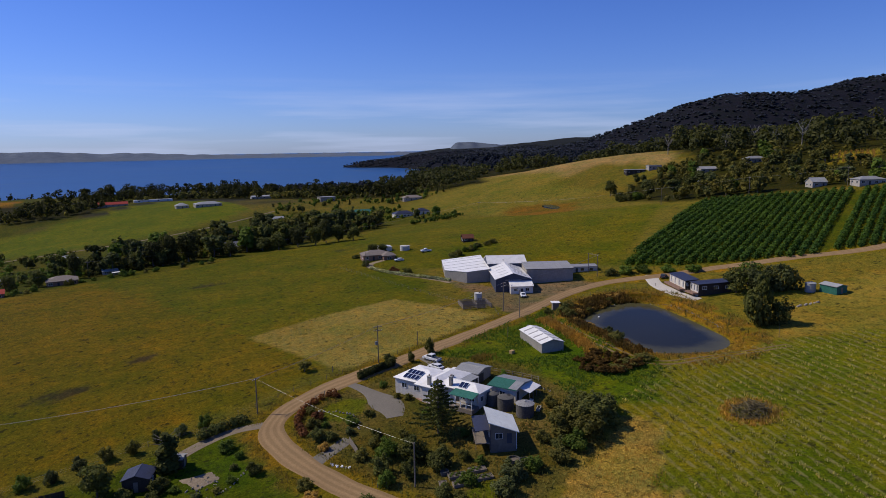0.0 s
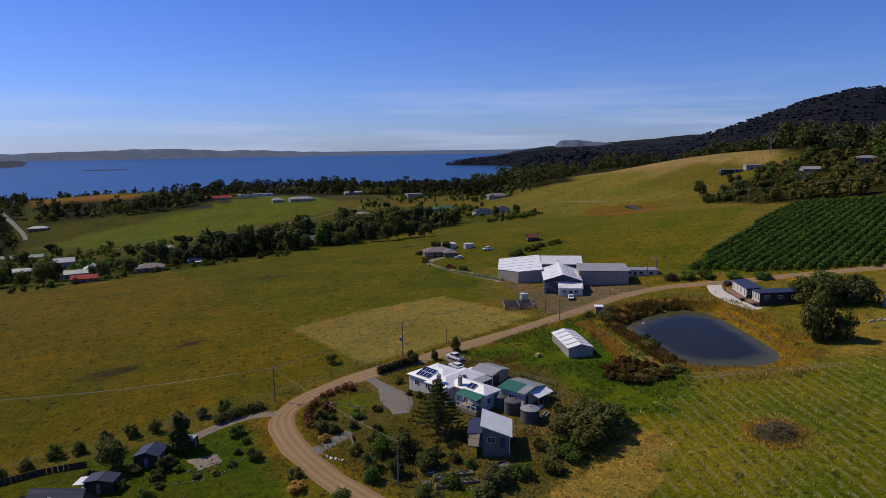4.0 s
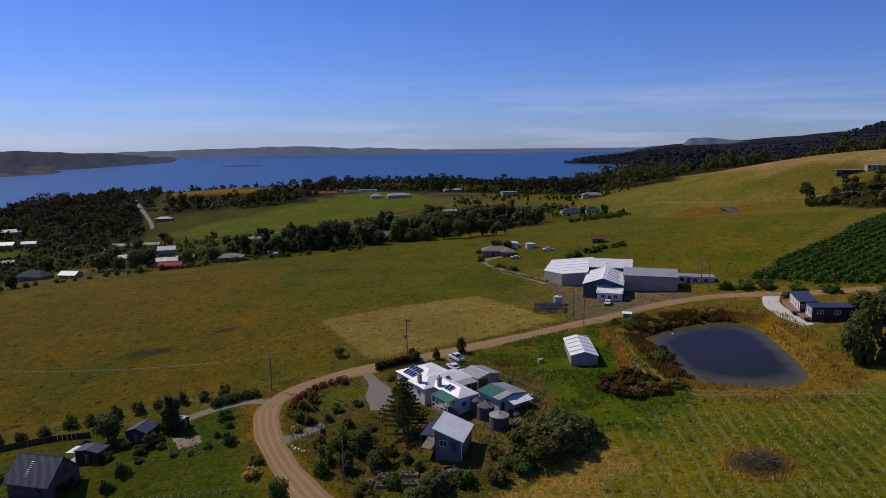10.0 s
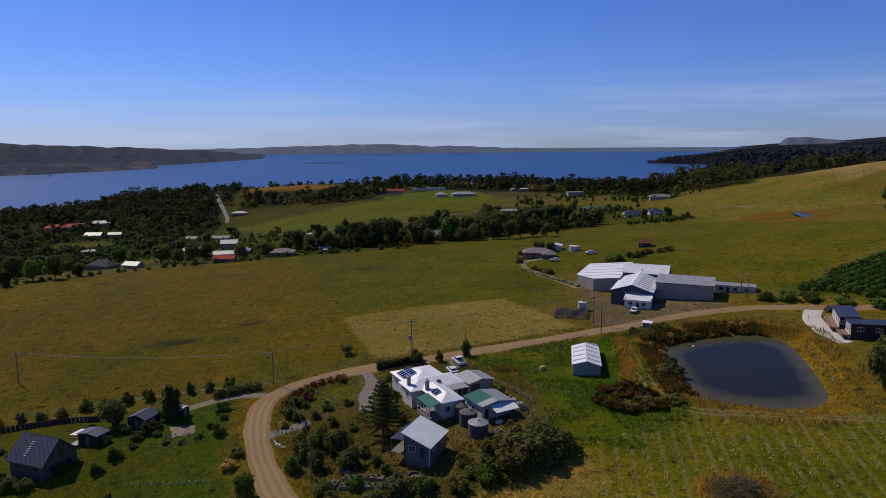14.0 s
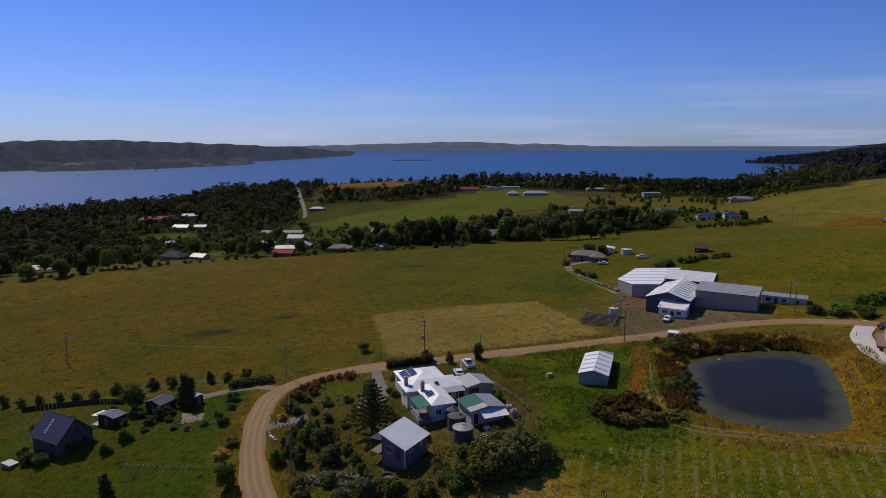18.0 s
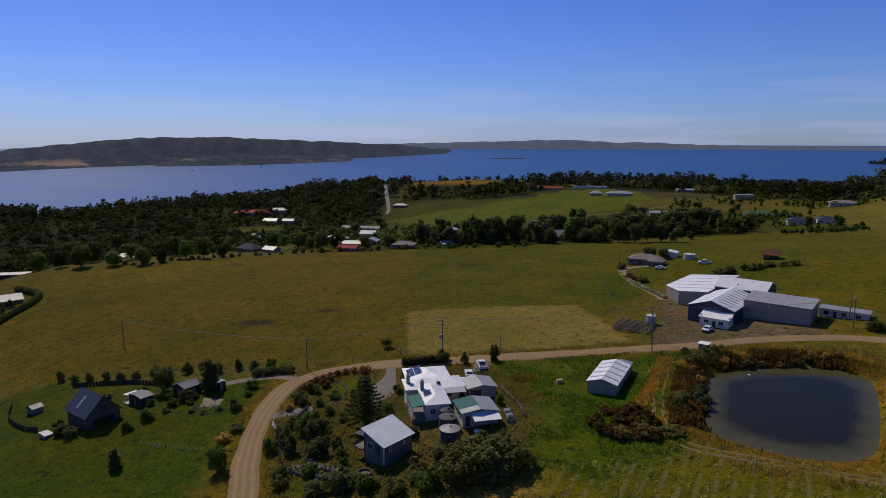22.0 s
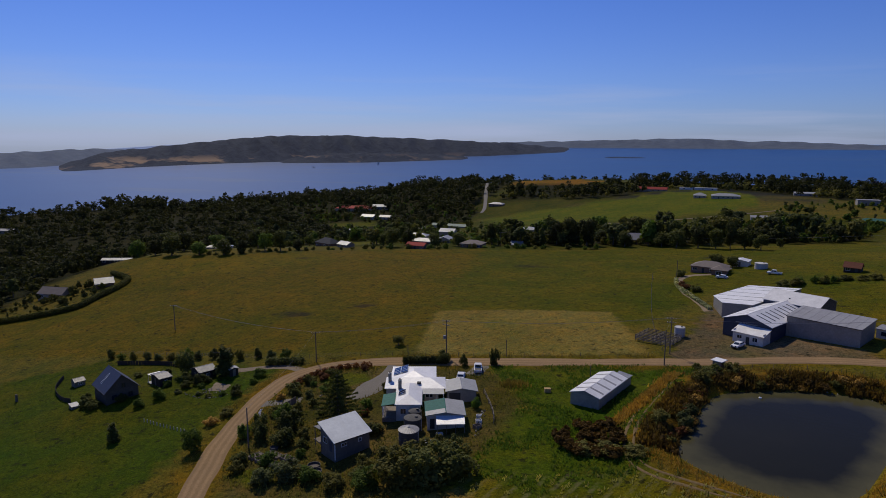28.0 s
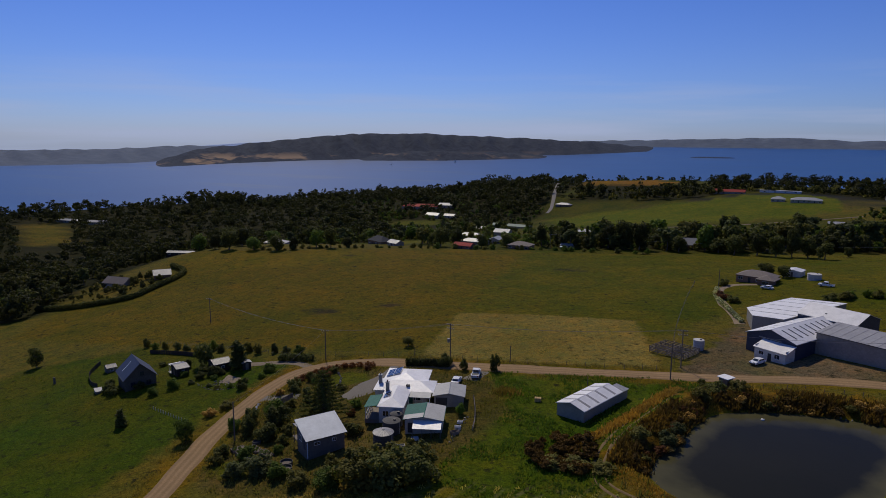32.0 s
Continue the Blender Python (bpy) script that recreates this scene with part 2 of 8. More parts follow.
def foliage(name, col, col2, warm=True):
    m, nt, bsdf, co = fresh(name)
    geo = nt.nodes.new("ShaderNodeNewGeometry")
    info = nt.nodes.new("ShaderNodeObjectInfo")
    c = mix_rgb(nt, geo.outputs["Random Per Island"], tuple(v * k for v, k in zip(col, (1.18, 1.2, .8) if warm else (1, 1, 1))), tuple(v * k for v, k in zip(col2, (1.18, 1.2, .8) if warm else (1, 1, 1))))
    c = mix_rgb(nt, ramp(nt, noise_tex(nt, co, 0.35, 2), .35, .7), c, mix_rgb(nt, .6, c, tuple(v * .55 for v in col)))
    if warm:
        c = mix_rgb(nt, ramp(nt, noise_tex(nt, co, 0.07, 1), .42, .62), c, mix_rgb(nt, 1.0, c, (1.35, 1.2, .9), 'MULTIPLY'))
    hsv = nt.nodes.new("ShaderNodeHueSaturation")
    nt.links.new(c, hsv.inputs["Color"])
    r = nt.nodes.new("ShaderNodeMapRange")
    nt.links.new(info.outputs["Random"], r.inputs[0])
    r.inputs[3].default_value, r.inputs[4].default_value = 0.75, 1.25
    nt.links.new(r.outputs[0], hsv.inputs["Value"])
    nt.links.new(hsv.outputs[0], bsdf.inputs["Base Color"])
    bsdf.inputs["Roughness"].default_value = 0.8
    bsdf.inputs["Specular IOR Level"].default_value = 0.1
    thin = nt.nodes.new("ShaderNodeBsdfTranslucent")
    nt.links.new(mix_rgb(nt, 1.0, hsv.outputs[0], (1.5, 1.6, .9), 'MULTIPLY'), thin.inputs["Color"])
    both = nt.nodes.new("ShaderNodeMixShader")
    both.inputs[0].default_value = 0.27
    nt.links.new(bsdf.outputs[0], both.inputs[1])
    nt.links.new(thin.outputs[0], both.inputs[2])
    nt.links.new(both.outputs[0], nt.nodes["Material Output"].inputs["Surface"])
    return m


def glass_pane(name, col=(0.02, 0.03, 0.04)):
    m, nt, bsdf, co = fresh(name)
    bsdf.inputs["Base Color"].default_value = (*col, 1)
    bsdf.inputs["Roughness"].default_value = 0.06
    bsdf.inputs["Specular IOR Level"].default_value = 0.8
    bumped(nt, bsdf, noise_tex(nt, co, 1.5, 2), 0.05, 0.01)
    return m


def ground_material():
    m, nt, bsdf, co = fresh("ground_cover")
    a = nt.nodes.new("ShaderNodeAttribute")
    a.attribute_name = "cover"
    fine = noise_tex(nt, co, 1.6, 6, .7)
    mid = noise_tex(nt, co, 0.22, 5, .65)
    wide = noise_tex(nt, co, 0.035, 4)
    tuft = noise_tex(nt, co, 0.8, 3, .55)
    c = a.outputs["Color"]
    dry = mix_rgb(nt, 1.0, c, (1.62, 1.28, 1.1), "MULTIPLY")
    c = mix_rgb(nt, ramp(nt, mid, .42, .72), c, dry)
    c = mix_rgb(nt, ramp(nt, wide, .45, .65), c, mix_rgb(nt, 1.0, c, (.74, .9, .7), 'MULTIPLY'))
    rust = noise_tex(nt, co, 0.085, 6, .72)
    c = mix_rgb(nt, ramp(nt, rust, .47, .66), c, mix_rgb(nt, 1.0, c, (1.14, 1.0, .88), 'MULTIPLY'))
    blot = noise_tex(nt, co, 0.5, 5, .75)
    c = mix_rgb(nt, ramp(nt, blot, .52, .68), c, mix_rgb(nt, 1.0, c, (.55, .62, .5), 'MULTIPLY'))
    gain = nt.nodes.new("ShaderNodeMapRange")
    nt.links.new(fine, gain.inputs[0])
    gain.inputs[1].default_value, gain.inputs[2].default_value = .25, .75
    gain.inputs[3].default_value, gain.inputs[4].default_value = .45, 1.55
    v = nt.nodes.new("ShaderNodeVectorMath")
    v.operation = 'SCALE'
    nt.links.new(c, v.inputs[0])
    nt.links.new(gain.outputs[0], v.inputs["Scale"])
    # dark specks for tussocks, with their small shadows put in the colour
    c = mix_rgb(nt, ramp(nt, tuft, .60, .65), v.outputs[0], mix_rgb(nt, .65, v.outputs[0], (0.022, 0.022, 0.008)))
    clump = noise_tex(nt, co, 0.33, 3, .6)
    c = mix_rgb(nt, ramp(nt, clump, .63, .68), c, mix_rgb(nt, .75, c, (0.018, 0.018, 0.006)))
    blade = noise_tex(nt, co, 2.6, 3, .8)
    c = mix_rgb(nt, ramp(nt, blade, .56, .64), c, mix_rgb(nt, 1.0, c, (.5, .55, .45), 'MULTIPLY'))
    c = mix_rgb(nt, ramp(nt, blade, .42, .36), c, mix_rgb(nt, 1.0, c, (1.5, 1.42, 1.3), 'MULTIPLY'))
    # sown rows, where the cover says so
    rot = nt.nodes.new("ShaderNodeVectorRotate")
    rot.rotation_type = 'Z_AXIS'
    rot.inputs["Angle"].default_value = ROW_TURN
    nt.links.new(co, rot.inputs["Vector"])
    row = wave_tex(nt, rot.outputs[0], 0.1208, 'X', 1.2)
    patch = noise_tex(nt, co, 0.5, 4, .7)
    mul = nt.nodes.new("ShaderNodeMath")
    mul.operation = 'MULTIPLY'
    nt.links.new(ramp(nt, row, .6, .95), mul.inputs[0])
    nt.links.new(a.outputs["Alpha"], mul.inputs[1])
    mul2 = nt.nodes.new("ShaderNodeMath")
    mul2.operation = 'MULTIPLY'
    nt.links.new(mul.outputs[0], mul2.inputs[0])
    nt.links.new(ramp(nt, patch, .42, .6), mul2.inputs[1])
    c = mix_rgb(nt, mul2.outputs[0], c, mix_rgb(nt, .45, c, (0.30, 0.25, 0.10)))
    nt.links.new(c, bsdf.inputs["Base Color"])
    bsdf.inputs["Roughness"].default_value = 0.95
    bsdf.inputs["Specular IOR Level"].default_value = 0.04
    bsdf.inputs["Diffuse Roughness"].default_value = 0.6
    bumped(nt, bsdf, fine, 0.8, 0.35)
    return m


def water_material(name, col, rough, scale, strength, col2, gloss, shoal=False, streaks=False):
    m, nt, bsdf, co = fresh(name)
    c = mix_rgb(nt, ramp(nt, noise_tex(nt, co, scale * .03, 4), .35, .7), col, col2)
    if shoal:
        a = nt.nodes.new("ShaderNodeAttribute")
        a.attribute_name = "shallow"
        add = nt.nodes.new("ShaderNodeMath")
        add.operation = 'MULTIPLY_ADD'
        nt.links.new(noise_tex(nt, co, .22, 4), add.inputs[0])
        add.inputs[1].default_value = .5
        nt.links.new(a.outputs["Fac"], add.inputs[2])
        c = mix_rgb(nt, ramp(nt, add.outputs[0], .65, 1.25), c, (0.085, 0.078, 0.036))
    if streaks:
        # smooth slicks and wind lanes lying across the channel, sheen put in colour
        lanes = nt.nodes.new("ShaderNodeMapping")
        lanes.inputs["Scale"].default_value = (.0011, .0085, 1)
        nt.links.new(co, lanes.inputs["Vector"])
        lane = ramp(nt, noise_tex(nt, lanes.outputs[0], 1.0, 5, .6), .54, .66)
        c = mix_rgb(nt, lane, c, (0.045, 0.075, 0.125))
    nt.links.new(c, bsdf.inputs["Base Color"])
    bsdf.inputs["Roughness"].default_value = rough
    bsdf.inputs["IOR"].default_value = 1.33
    bsdf.inputs["Specular IOR Level"].default_value = gloss
    bumped(nt, bsdf, noise_tex(nt, co, scale, 4), strength, 0.3)
    return m


ROW_TURN = radians(16)
M_GROUND = ground_material()
M_SEA = water_material("sea_water", (0.010, 0.052, 0.15), 0.34, 0.12, 0.35, (0.014, 0.064, 0.172), .3, False, True)
M_POND = water_material("pond_water", (0.016, 0.016, 0.010), 0.1, 0.8, 0.06, (0.022, 0.021, 0.012), .07, True)
M_GRAVEL = surface("road_gravel", (0.33, 0.215, 0.105), (0.42, 0.29, 0.155), 3.0, 0.12, .95, bump=.5, depth=.05, spec=.1)
M_WHEELS = surface("road_gravel_tracks", (0.27, 0.172, 0.082), (0.35, 0.235, 0.122), 3.0, 0.12, .95, bump=.5, depth=.05, spec=.1)


def wheel_tracks(m):
    """Pale wheel tracks and loose brown gravel between them, along the road."""
    nt = m.node_tree
    bsdf = nt.nodes["Principled BSDF"]
    base = bsdf.inputs["Base Color"].links[0].from_socket
    a = nt.nodes.new("ShaderNodeAttribute")
    a.attribute_name = "across"
    tc = nt.nodes.new("ShaderNodeTexCoord")
    wob = nt.nodes.new("ShaderNodeMath")
    wob.operation = 'MULTIPLY_ADD'
    nt.links.new(noise_tex(nt, tc.outputs["Object"], .12, 3), wob.inputs[0])
    wob.inputs[1].default_value = .12
    nt.links.new(a.outputs["Fac"], wob.inputs[2])
    s = nt.nodes.new("ShaderNodeMath")
    s.operation = 'MULTIPLY'
    nt.links.new(wob.outputs[0], s.inputs[0])
    s.inputs[1].default_value = 25.0
    w = nt.nodes.new("ShaderNodeMath")
    w.operation = 'SINE'
    nt.links.new(s.outputs[0], w.inputs[0])
    c = mix_rgb(nt, ramp(nt, w.outputs[0], -.6, .8), mix_rgb(nt, 1.0, base, (.87, .86, .83), 'MULTIPLY'), mix_rgb(nt, 1.0, base, (1.08, 1.07, 1.05), 'MULTIPLY'))
    nt.links.new(c, bsdf.inputs["Base Color"])


wheel_tracks(M_WHEELS)
M_TRACK = surface("rutted_track", (0.13, 0.085, 0.036), (0.2, 0.14, 0.065), 2.0, 0.3, .95, bump=.5, depth=.05, spec=.1)
M_YARD = surface("yard_gravel", (0.19, 0.145, 0.093), (0.26, 0.2, 0.132), 2.0, 0.09, .95, bump=.4, depth=.04, spec=.1)
M_ASPHALT = surface("worn_asphalt", (0.13, 0.115, 0.092), (0.175, 0.155, 0.125), 4.0, 0.2, .9, bump=.3, spec=.2)
M_PALE = surface("pale_gravel", (0.5, 0.46, 0.4), (0.62, 0.58, 0.5), 3.0, 0.2, .95, bump=.4, spec=.1)
M_PALE_EARTH = surface("pale_earth", (0.2, 0.155, 0.105), (0.28, 0.225, 0.16), 2.0, 0.4, .95, bump=.5, depth=.06, spec=.1)
M_WHITE_ROOF = surface("white_painted_iron", (0.86, 0.84, 0.79), (0.78, 0.76, 0.71), 2.0, .4, .42, .0, .35, .03, ribs=3.2, axis='X', spec=.85)
M_ZINC = surface("zinc_sheet", (0.32, 0.32, 0.305), (0.26, 0.26, 0.25), 2.0, .3, .5, .2, .4, .03, ribs=2.5, axis='X')
M_ZINC_LIGHT = surface("pale_zinc_sheet", (0.38, 0.385, 0.375), (0.31, 0.315, 0.31), 2.0, .3, .55, .1, .4, .03, ribs=2.5, axis='X')
M_GREY_ROOF = surface("grey_sheet", (0.34, 0.33, 0.31), (0.28, 0.27, 0.255), 2.0, .3, .5, .1, .4, .03, ribs=2.5, axis='X')
M_GREEN_ROOF = surface("green_sheet", (0.022, 0.11, 0.08), (0.035, 0.15, 0.115), 2.0, .4, .7, .0, .4, .03, ribs=2.5, axis='X', spec=.2)
M_DARK_ROOF = surface("dark_blue_sheet", (0.03, 0.031, 0.05), (0.042, 0.044, 0.065), 2.0, .4, .45, .1, .4, .03, ribs=2.5, axis='X')
M_SLATE = surface("dark_slate", (0.04, 0.042, 0.05), (0.06, 0.063, 0.072), 4.0, .4, .85, bump=.4, ribs=3.0, axis='Y', spec=.15)
M_TILE = surface("brown_roof_tile", (0.16, 0.13, 0.11), (0.22, 0.18, 0.15), 5.0, .4, .85, bump=.5, ribs=3.0, axis='Y')
M_RED_ROOF = surface("red_sheet", (0.36, 0.05, 0.04), (0.44, 0.075, 0.055), 2.0, .4, .8, .0, .3, .03, ribs=2.5, spec=.1)
M_WALL_WHITE = surface("white_boards", (0.72, 0.665, 0.57), (0.6, 0.555, 0.48), 2.0, .6, .7, bump=.4, depth=.03, ribs=1.6, axis='Z')
M_WALL_CREAM = surface("cream_boards", (0.42, 0.385, 0.33), (0.34, 0.31, 0.265), 2.0, .6, .75, bump=.4, depth=.03, ribs=1.6, axis="Z")
M_WALL_BLUE = surface("blue_grey_sheet", (0.36, 0.335, 0.29), (0.29, 0.272, 0.24), 2.0, .4, .55, .2, .5, .04, ribs=2.2, axis='X')
M_WALL_DARKBLUE = surface("dark_blue_wall_sheet", (0.055, 0.07, 0.11), (0.045, 0.055, 0.09), 2.0, .4, .55, .2, .5, .04, ribs=2.2, axis='X')
M_WALL_GREY = surface("grey_wall_sheet", (0.34, 0.31, 0.265), (0.27, 0.247, 0.213), 2.0, .4, .6, .0, .5, .04, ribs=2.2, axis='X')
M_WALL_DARK = surface("dark_timber", (0.042, 0.033, 0.027), (0.062, 0.05, 0.04), 3.0, .5, .85, bump=.5, ribs=1.5, spec=.15)
M_BARN = surface("grey_brown_boards", (0.095, 0.08, 0.066), (0.13, 0.11, 0.09), 3.0, .5, .85, bump=.5, ribs=1.5, spec=.15)
M_RUST = surface("rusted_sheet", (0.15, 0.05, 0.028), (0.21, 0.085, 0.05), 3.0, .6, .85, .0, .4, .03, ribs=2.5, spec=.15)
M_BRICK = surface("brown_brick", (0.2, 0.12, 0.08), (0.28, 0.17, 0.12), 5.0, .6, .9, bump=.4)
M_TIMBER = surface("weathered_timber", (0.17, 0.14, 0.11), (0.25, 0.21, 0.17), 6.0, .8, .9, bump=.4)
M_POLE = surface("pole_timber", (0.13, 0.11, 0.09), (0.19, 0.16, 0.13), 6.0, 1.2, .9, bump=.4)
M_DEAD = surface("bleached_dead_wood", (0.2, 0.18, 0.16), (0.28, 0.26, 0.235), 3.0, .5, .9, bump=.3)
M_CONCRETE = surface("concrete", (0.42, 0.41, 0.38), (0.5, 0.49, 0.46), 3.0, .5, .9, bump=.3)
M_LANE = surface("grey_road_seal", (0.16, 0.148, 0.128), (0.22, 0.205, 0.18), 2.0, 0.1, .95, bump=.3, spec=.1)
M_STUDIO_ROOF = surface("pale_grey_green_iron", (0.76, 0.78, 0.73), (0.68, 0.7, 0.655), 2.0, .3, .5, .0, .35, .03, ribs=2.5, axis="Y", spec=.3)
M_STUDIO_WALL = surface("slate_grey_wall", (0.2, 0.178, 0.15), (0.155, 0.14, 0.12), 2.0, .4, .6, .0, .5, .04, ribs=2.2, axis="X", spec=.3)
M_PALE_GREEN = surface("faded_green_iron", (0.3, 0.35, 0.26), (0.24, 0.29, 0.21), 2.0, .3, .7, .0, .35, .03, ribs=2.5, spec=.15)
M_TANK = surface("weathered_tank_concrete", (0.07, 0.066, 0.06), (0.11, 0.105, 0.095), 3.0, .6, .85, bump=.4)
M_GLASS = glass_pane("window_glass")
M_SOLAR = glass_pane("solar_cells", (0.012, 0.016, 0.045))
M_WHITE = surface("white_paint", (0.8, 0.8, 0.79), (0.74, 0.74, 0.73), 4.0, 1.0, .35, bump=.05)
M_RUBBER = surface("black_rubber", (0.02, 0.02, 0.02), (0.035, 0.035, 0.035), 8.0, 2.0, .85, bump=.2)
M_DARK = surface("dark_trim", (0.03, 0.032, 0.035), (0.05, 0.05, 0.055), 5.0, 1.0, .6, bump=.1)
M_WIRE = surface("aluminium_wire", (0.3, 0.3, 0.3), (0.22, 0.22, 0.22), 5.0, 1.0, .35, .8, .0)
M_LINE = surface("overhead_wire", (0.4, 0.385, 0.35), (0.32, 0.31, 0.285), 5.0, 1.0, .4, .5, .0)
M_STONE = surface("field_stone", (0.2, 0.175, 0.14), (0.3, 0.265, 0.215), 3.0, .8, .9, bump=.5, vary=.3)
M_BARK = surface("tree_bark", (0.11, 0.09, 0.07), (0.18, 0.15, 0.12), 4.0, .6, .95, bump=.6)
M_STRAW = surface("dry_straw", (0.38, 0.24, 0.09), (0.5, 0.36, 0.16), 6.0, .8, .95, bump=.5)
M_LEAF_DARK = foliage("dark_leaves", (0.046, 0.055, 0.022), (0.11, 0.112, 0.044))
# darker copy of the dark leaves; the woods' shade is in its colour
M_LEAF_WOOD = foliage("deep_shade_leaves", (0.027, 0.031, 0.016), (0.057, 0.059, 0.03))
M_LEAF = foliage("green_leaves", (0.05, 0.085, 0.018), (0.11, 0.145, 0.036))
# distance haze is mixed into this leaf colour as blue-grey
M_LEAF_FAR = foliage("hazed_gum_leaves", (0.036, 0.042, 0.06), (0.042, 0.049, 0.07), False)
M_LEAF_ORCHARD = foliage("orchard_leaves", (0.026, 0.058, 0.014), (0.062, 0.108, 0.026))
M_VERGE = foliage("verge_grass_blades", (0.10, 0.078, 0.03), (0.22, 0.155, 0.062))
M_SCRUB = foliage("brown_bramble_leaves", (0.055, 0.036, 0.016), (0.13, 0.076, 0.03))
M_LEAF_GREY = foliage("grey_green_leaves", (0.05, 0.06, 0.032), (0.10, 0.11, 0.06))
M_LEAF_OLIVE = foliage("olive_brown_leaves", (0.07, 0.07, 0.024), (0.15, 0.135, 0.05))
M_LEAF_BRIGHT = foliage("fresh_green_leaves", (0.06, 0.108, 0.022), (0.125, 0.18, 0.042))
M_LEAF_DRY = foliage("dry_grass_blades", (0.25, 0.14, 0.045), (0.42, 0.27, 0.105))
M_STALK = foliage("pale_stalks", (0.33, 0.28, 0.12), (0.48, 0.42, 0.2))
M_FLOWER = foliage("white_flowering_leaves", (0.07, 0.09, 0.04), (0.62, 0.6, 0.52))
M_LEAF_RUST = foliage("russet_leaves", (0.09, 0.035, 0.02), (0.14, 0.06, 0.035))
M_BRANCH = foliage("dead_branches", (0.10, 0.085, 0.075), (0.2, 0.17, 0.15))


# ---- the large structure ----
def mesh_object(name, verts, faces, material, parent=None):
    me = bpy.data.meshes.new(name)
    me.from_pydata(verts, [], faces)
    me.materials.append(material)
    ob = new(name, me)
    if parent:
        ob.parent = parent
    return ob


def spaced(lo, near_lo, near_hi, hi, step, grow):
    """Coordinates with an even step in the middle that grows outwards."""
    mid = list(np.arange(near_lo, near_hi + .01, step))
    s, v, up = step, mid[-1], []
    while v < hi:
        s = min(s * grow, 90)
        v += s
        up.append(v)
    s, v, down = step, mid[0], []
    while v > lo:
        s = min(s * grow, 90)
        v -= s
        down.append(v)
    return np.array(down[::-1] + mid + up)


ROAD = [(-10, -84), (-18.5, -66), (-26.5, -50), (-32.5, -36.5), (-37.3, -23), (-39.3, -13), (-39.4, -3.5), (-35.5, 3.2), (-28, 7.4), (-19, 9.9), (-9, 11.8), (2, 13.6),
        (14, 16.6), (27, 20.4), (41, 24.6), (55, 29.2), (66, 33), (76, 36), (88, 38.4), (99, 37.8), (110, 33.5), (121, 28), (135, 22), (160, 8), (190, -14), (240, -30)]


def distance_to(px, py, line):
    best = np.full(px.shape, 1e18)
    for (x0, y0), (x1, y1) in zip(line, line[1:]):
        dx, dy = x1 - x0, y1 - y0
        f = np.clip(((px - x0) * dx + (py - y0) * dy) / (dx * dx + dy * dy), 0, 1)
        best = np.minimum(best, (px - x0 - f * dx) ** 2 + (py - y0 - f * dy) ** 2)
    return np.sqrt(best)


PADDOCK = [(-26.7, 61.7), (-14.5, 17.5), (16, 22), (44, 33), (38, 50), (28.6, 73), (0, 69)]
LAWN = [(-130, -140), (-35, -70), (-39, -40), (-46, -14), (-47, 2), (-60, 3), (-90, 2), (-116, 5), (-140, -20)]
GARDEN = [(-36, -22), (-36, -4), (-30, 3), (-12, 8), (8, 10), (22, -8), (20, -38), (8, -52), (-14, -56), (-30, -44)]
LUSH = [(8, 12), (22, -8), (20, -38), (34, -42), (52, -30), (55, -8), (58, 12), (62, 30), (40, 22)]
CROP = [(22, -40), (50, -31), (86, -37), (150, -70), (150, -200), (0, -200), (-14, -80), (10, -54)]
STRAW = [(-16, -62), (6, -50), (22, -44), (25, -50), (12, -62), (0, -78), (-12, -90), (-22, -84)]
RIGHT_GRASS = [(86, -37), (96, -30), (112, -20), (160, -25), (320, -60), (320, -200), (150, -200), (150, -70)]
GOLD_TOP = [(401, 556), (440, 560), (500, 520), (480, 420), (440, 300), (413, 268), (379, 240), (379, 282), (366, 317), (333, 312), (341, 360), (360, 440)]
GOLD_LOW = [(401, 556), (360, 440), (341, 360), (333, 312), (306, 310), (300, 240), (262, 250), (240, 255), (203, 258), (205, 332), (199, 408), (274, 437), (324, 428)]
GREEN_FIELD = [(-175, 545), (-122, 585), (-35, 605), (14, 676), (60, 720), (95, 640), (97, 520), (68, 470), (12, 428), (-58, 404), (-110, 430)]
RED_FIELD = [(-240, 860), (-120, 840), (-90, 890), (-140, 960), (-240, 940)]
RED_STRIP = [(190, 790), (280, 790), (290, 840), (190, 840)]
DAM = [(256, 240), (250, 254), (243, 248), (233, 221), (231, 208), (238, 206)]
DAM_BANK = [(262, 236), (254, 262), (240, 274), (216, 266), (196, 222), (194, 190), (212, 186), (236, 200)]
VINES = [(356, 98), (408, 124), (414, 96), (377, 82)]
LAWNS = [[(-330, 455), (-268, 470), (-286, 516), (-330, 510)], [(-186, 222), (-152, 214), (-150, 268), (-182, 282)], [(-345, 300), (-318, 300), (-322, 330), (-345, 330)]]
HOME_FIELD = [(-137, 184), (-90, 198), (-57, 219), (-11, 222), (33, 234), (82, 248), (136, 278), (180, 268), (240, 130), (120, 52), (60, 110), (30, 40), (-40, 15), (-115, 8), (-192, 5), (-213, 33), (-217, 41), (-194, 55), (-195, 70), (-203, 95), (-226, 105), (-246, 124), (-252, 142), (-222, 140), (-190, 146), (-172, 166)]
SHORE_MEADOW = [(-705, 280), (-674, 320), (-532, 238), (-556, 208)]
VILLAGE = [(-640, 150), (-350, 240), (-200, 214), (-90, 203), (30, 238), (136, 282), (200, 300), (190, 420), (90, 470), (0, 420), (-60, 400), (-180, 540), (-30, 640), (60, 760), (300, 900), (0, 1150), (-600, 1100)]
ORCHARD = [(118, 52), (244, 110), (290, 14), (200, -18), (165, 3), (132, 33)]

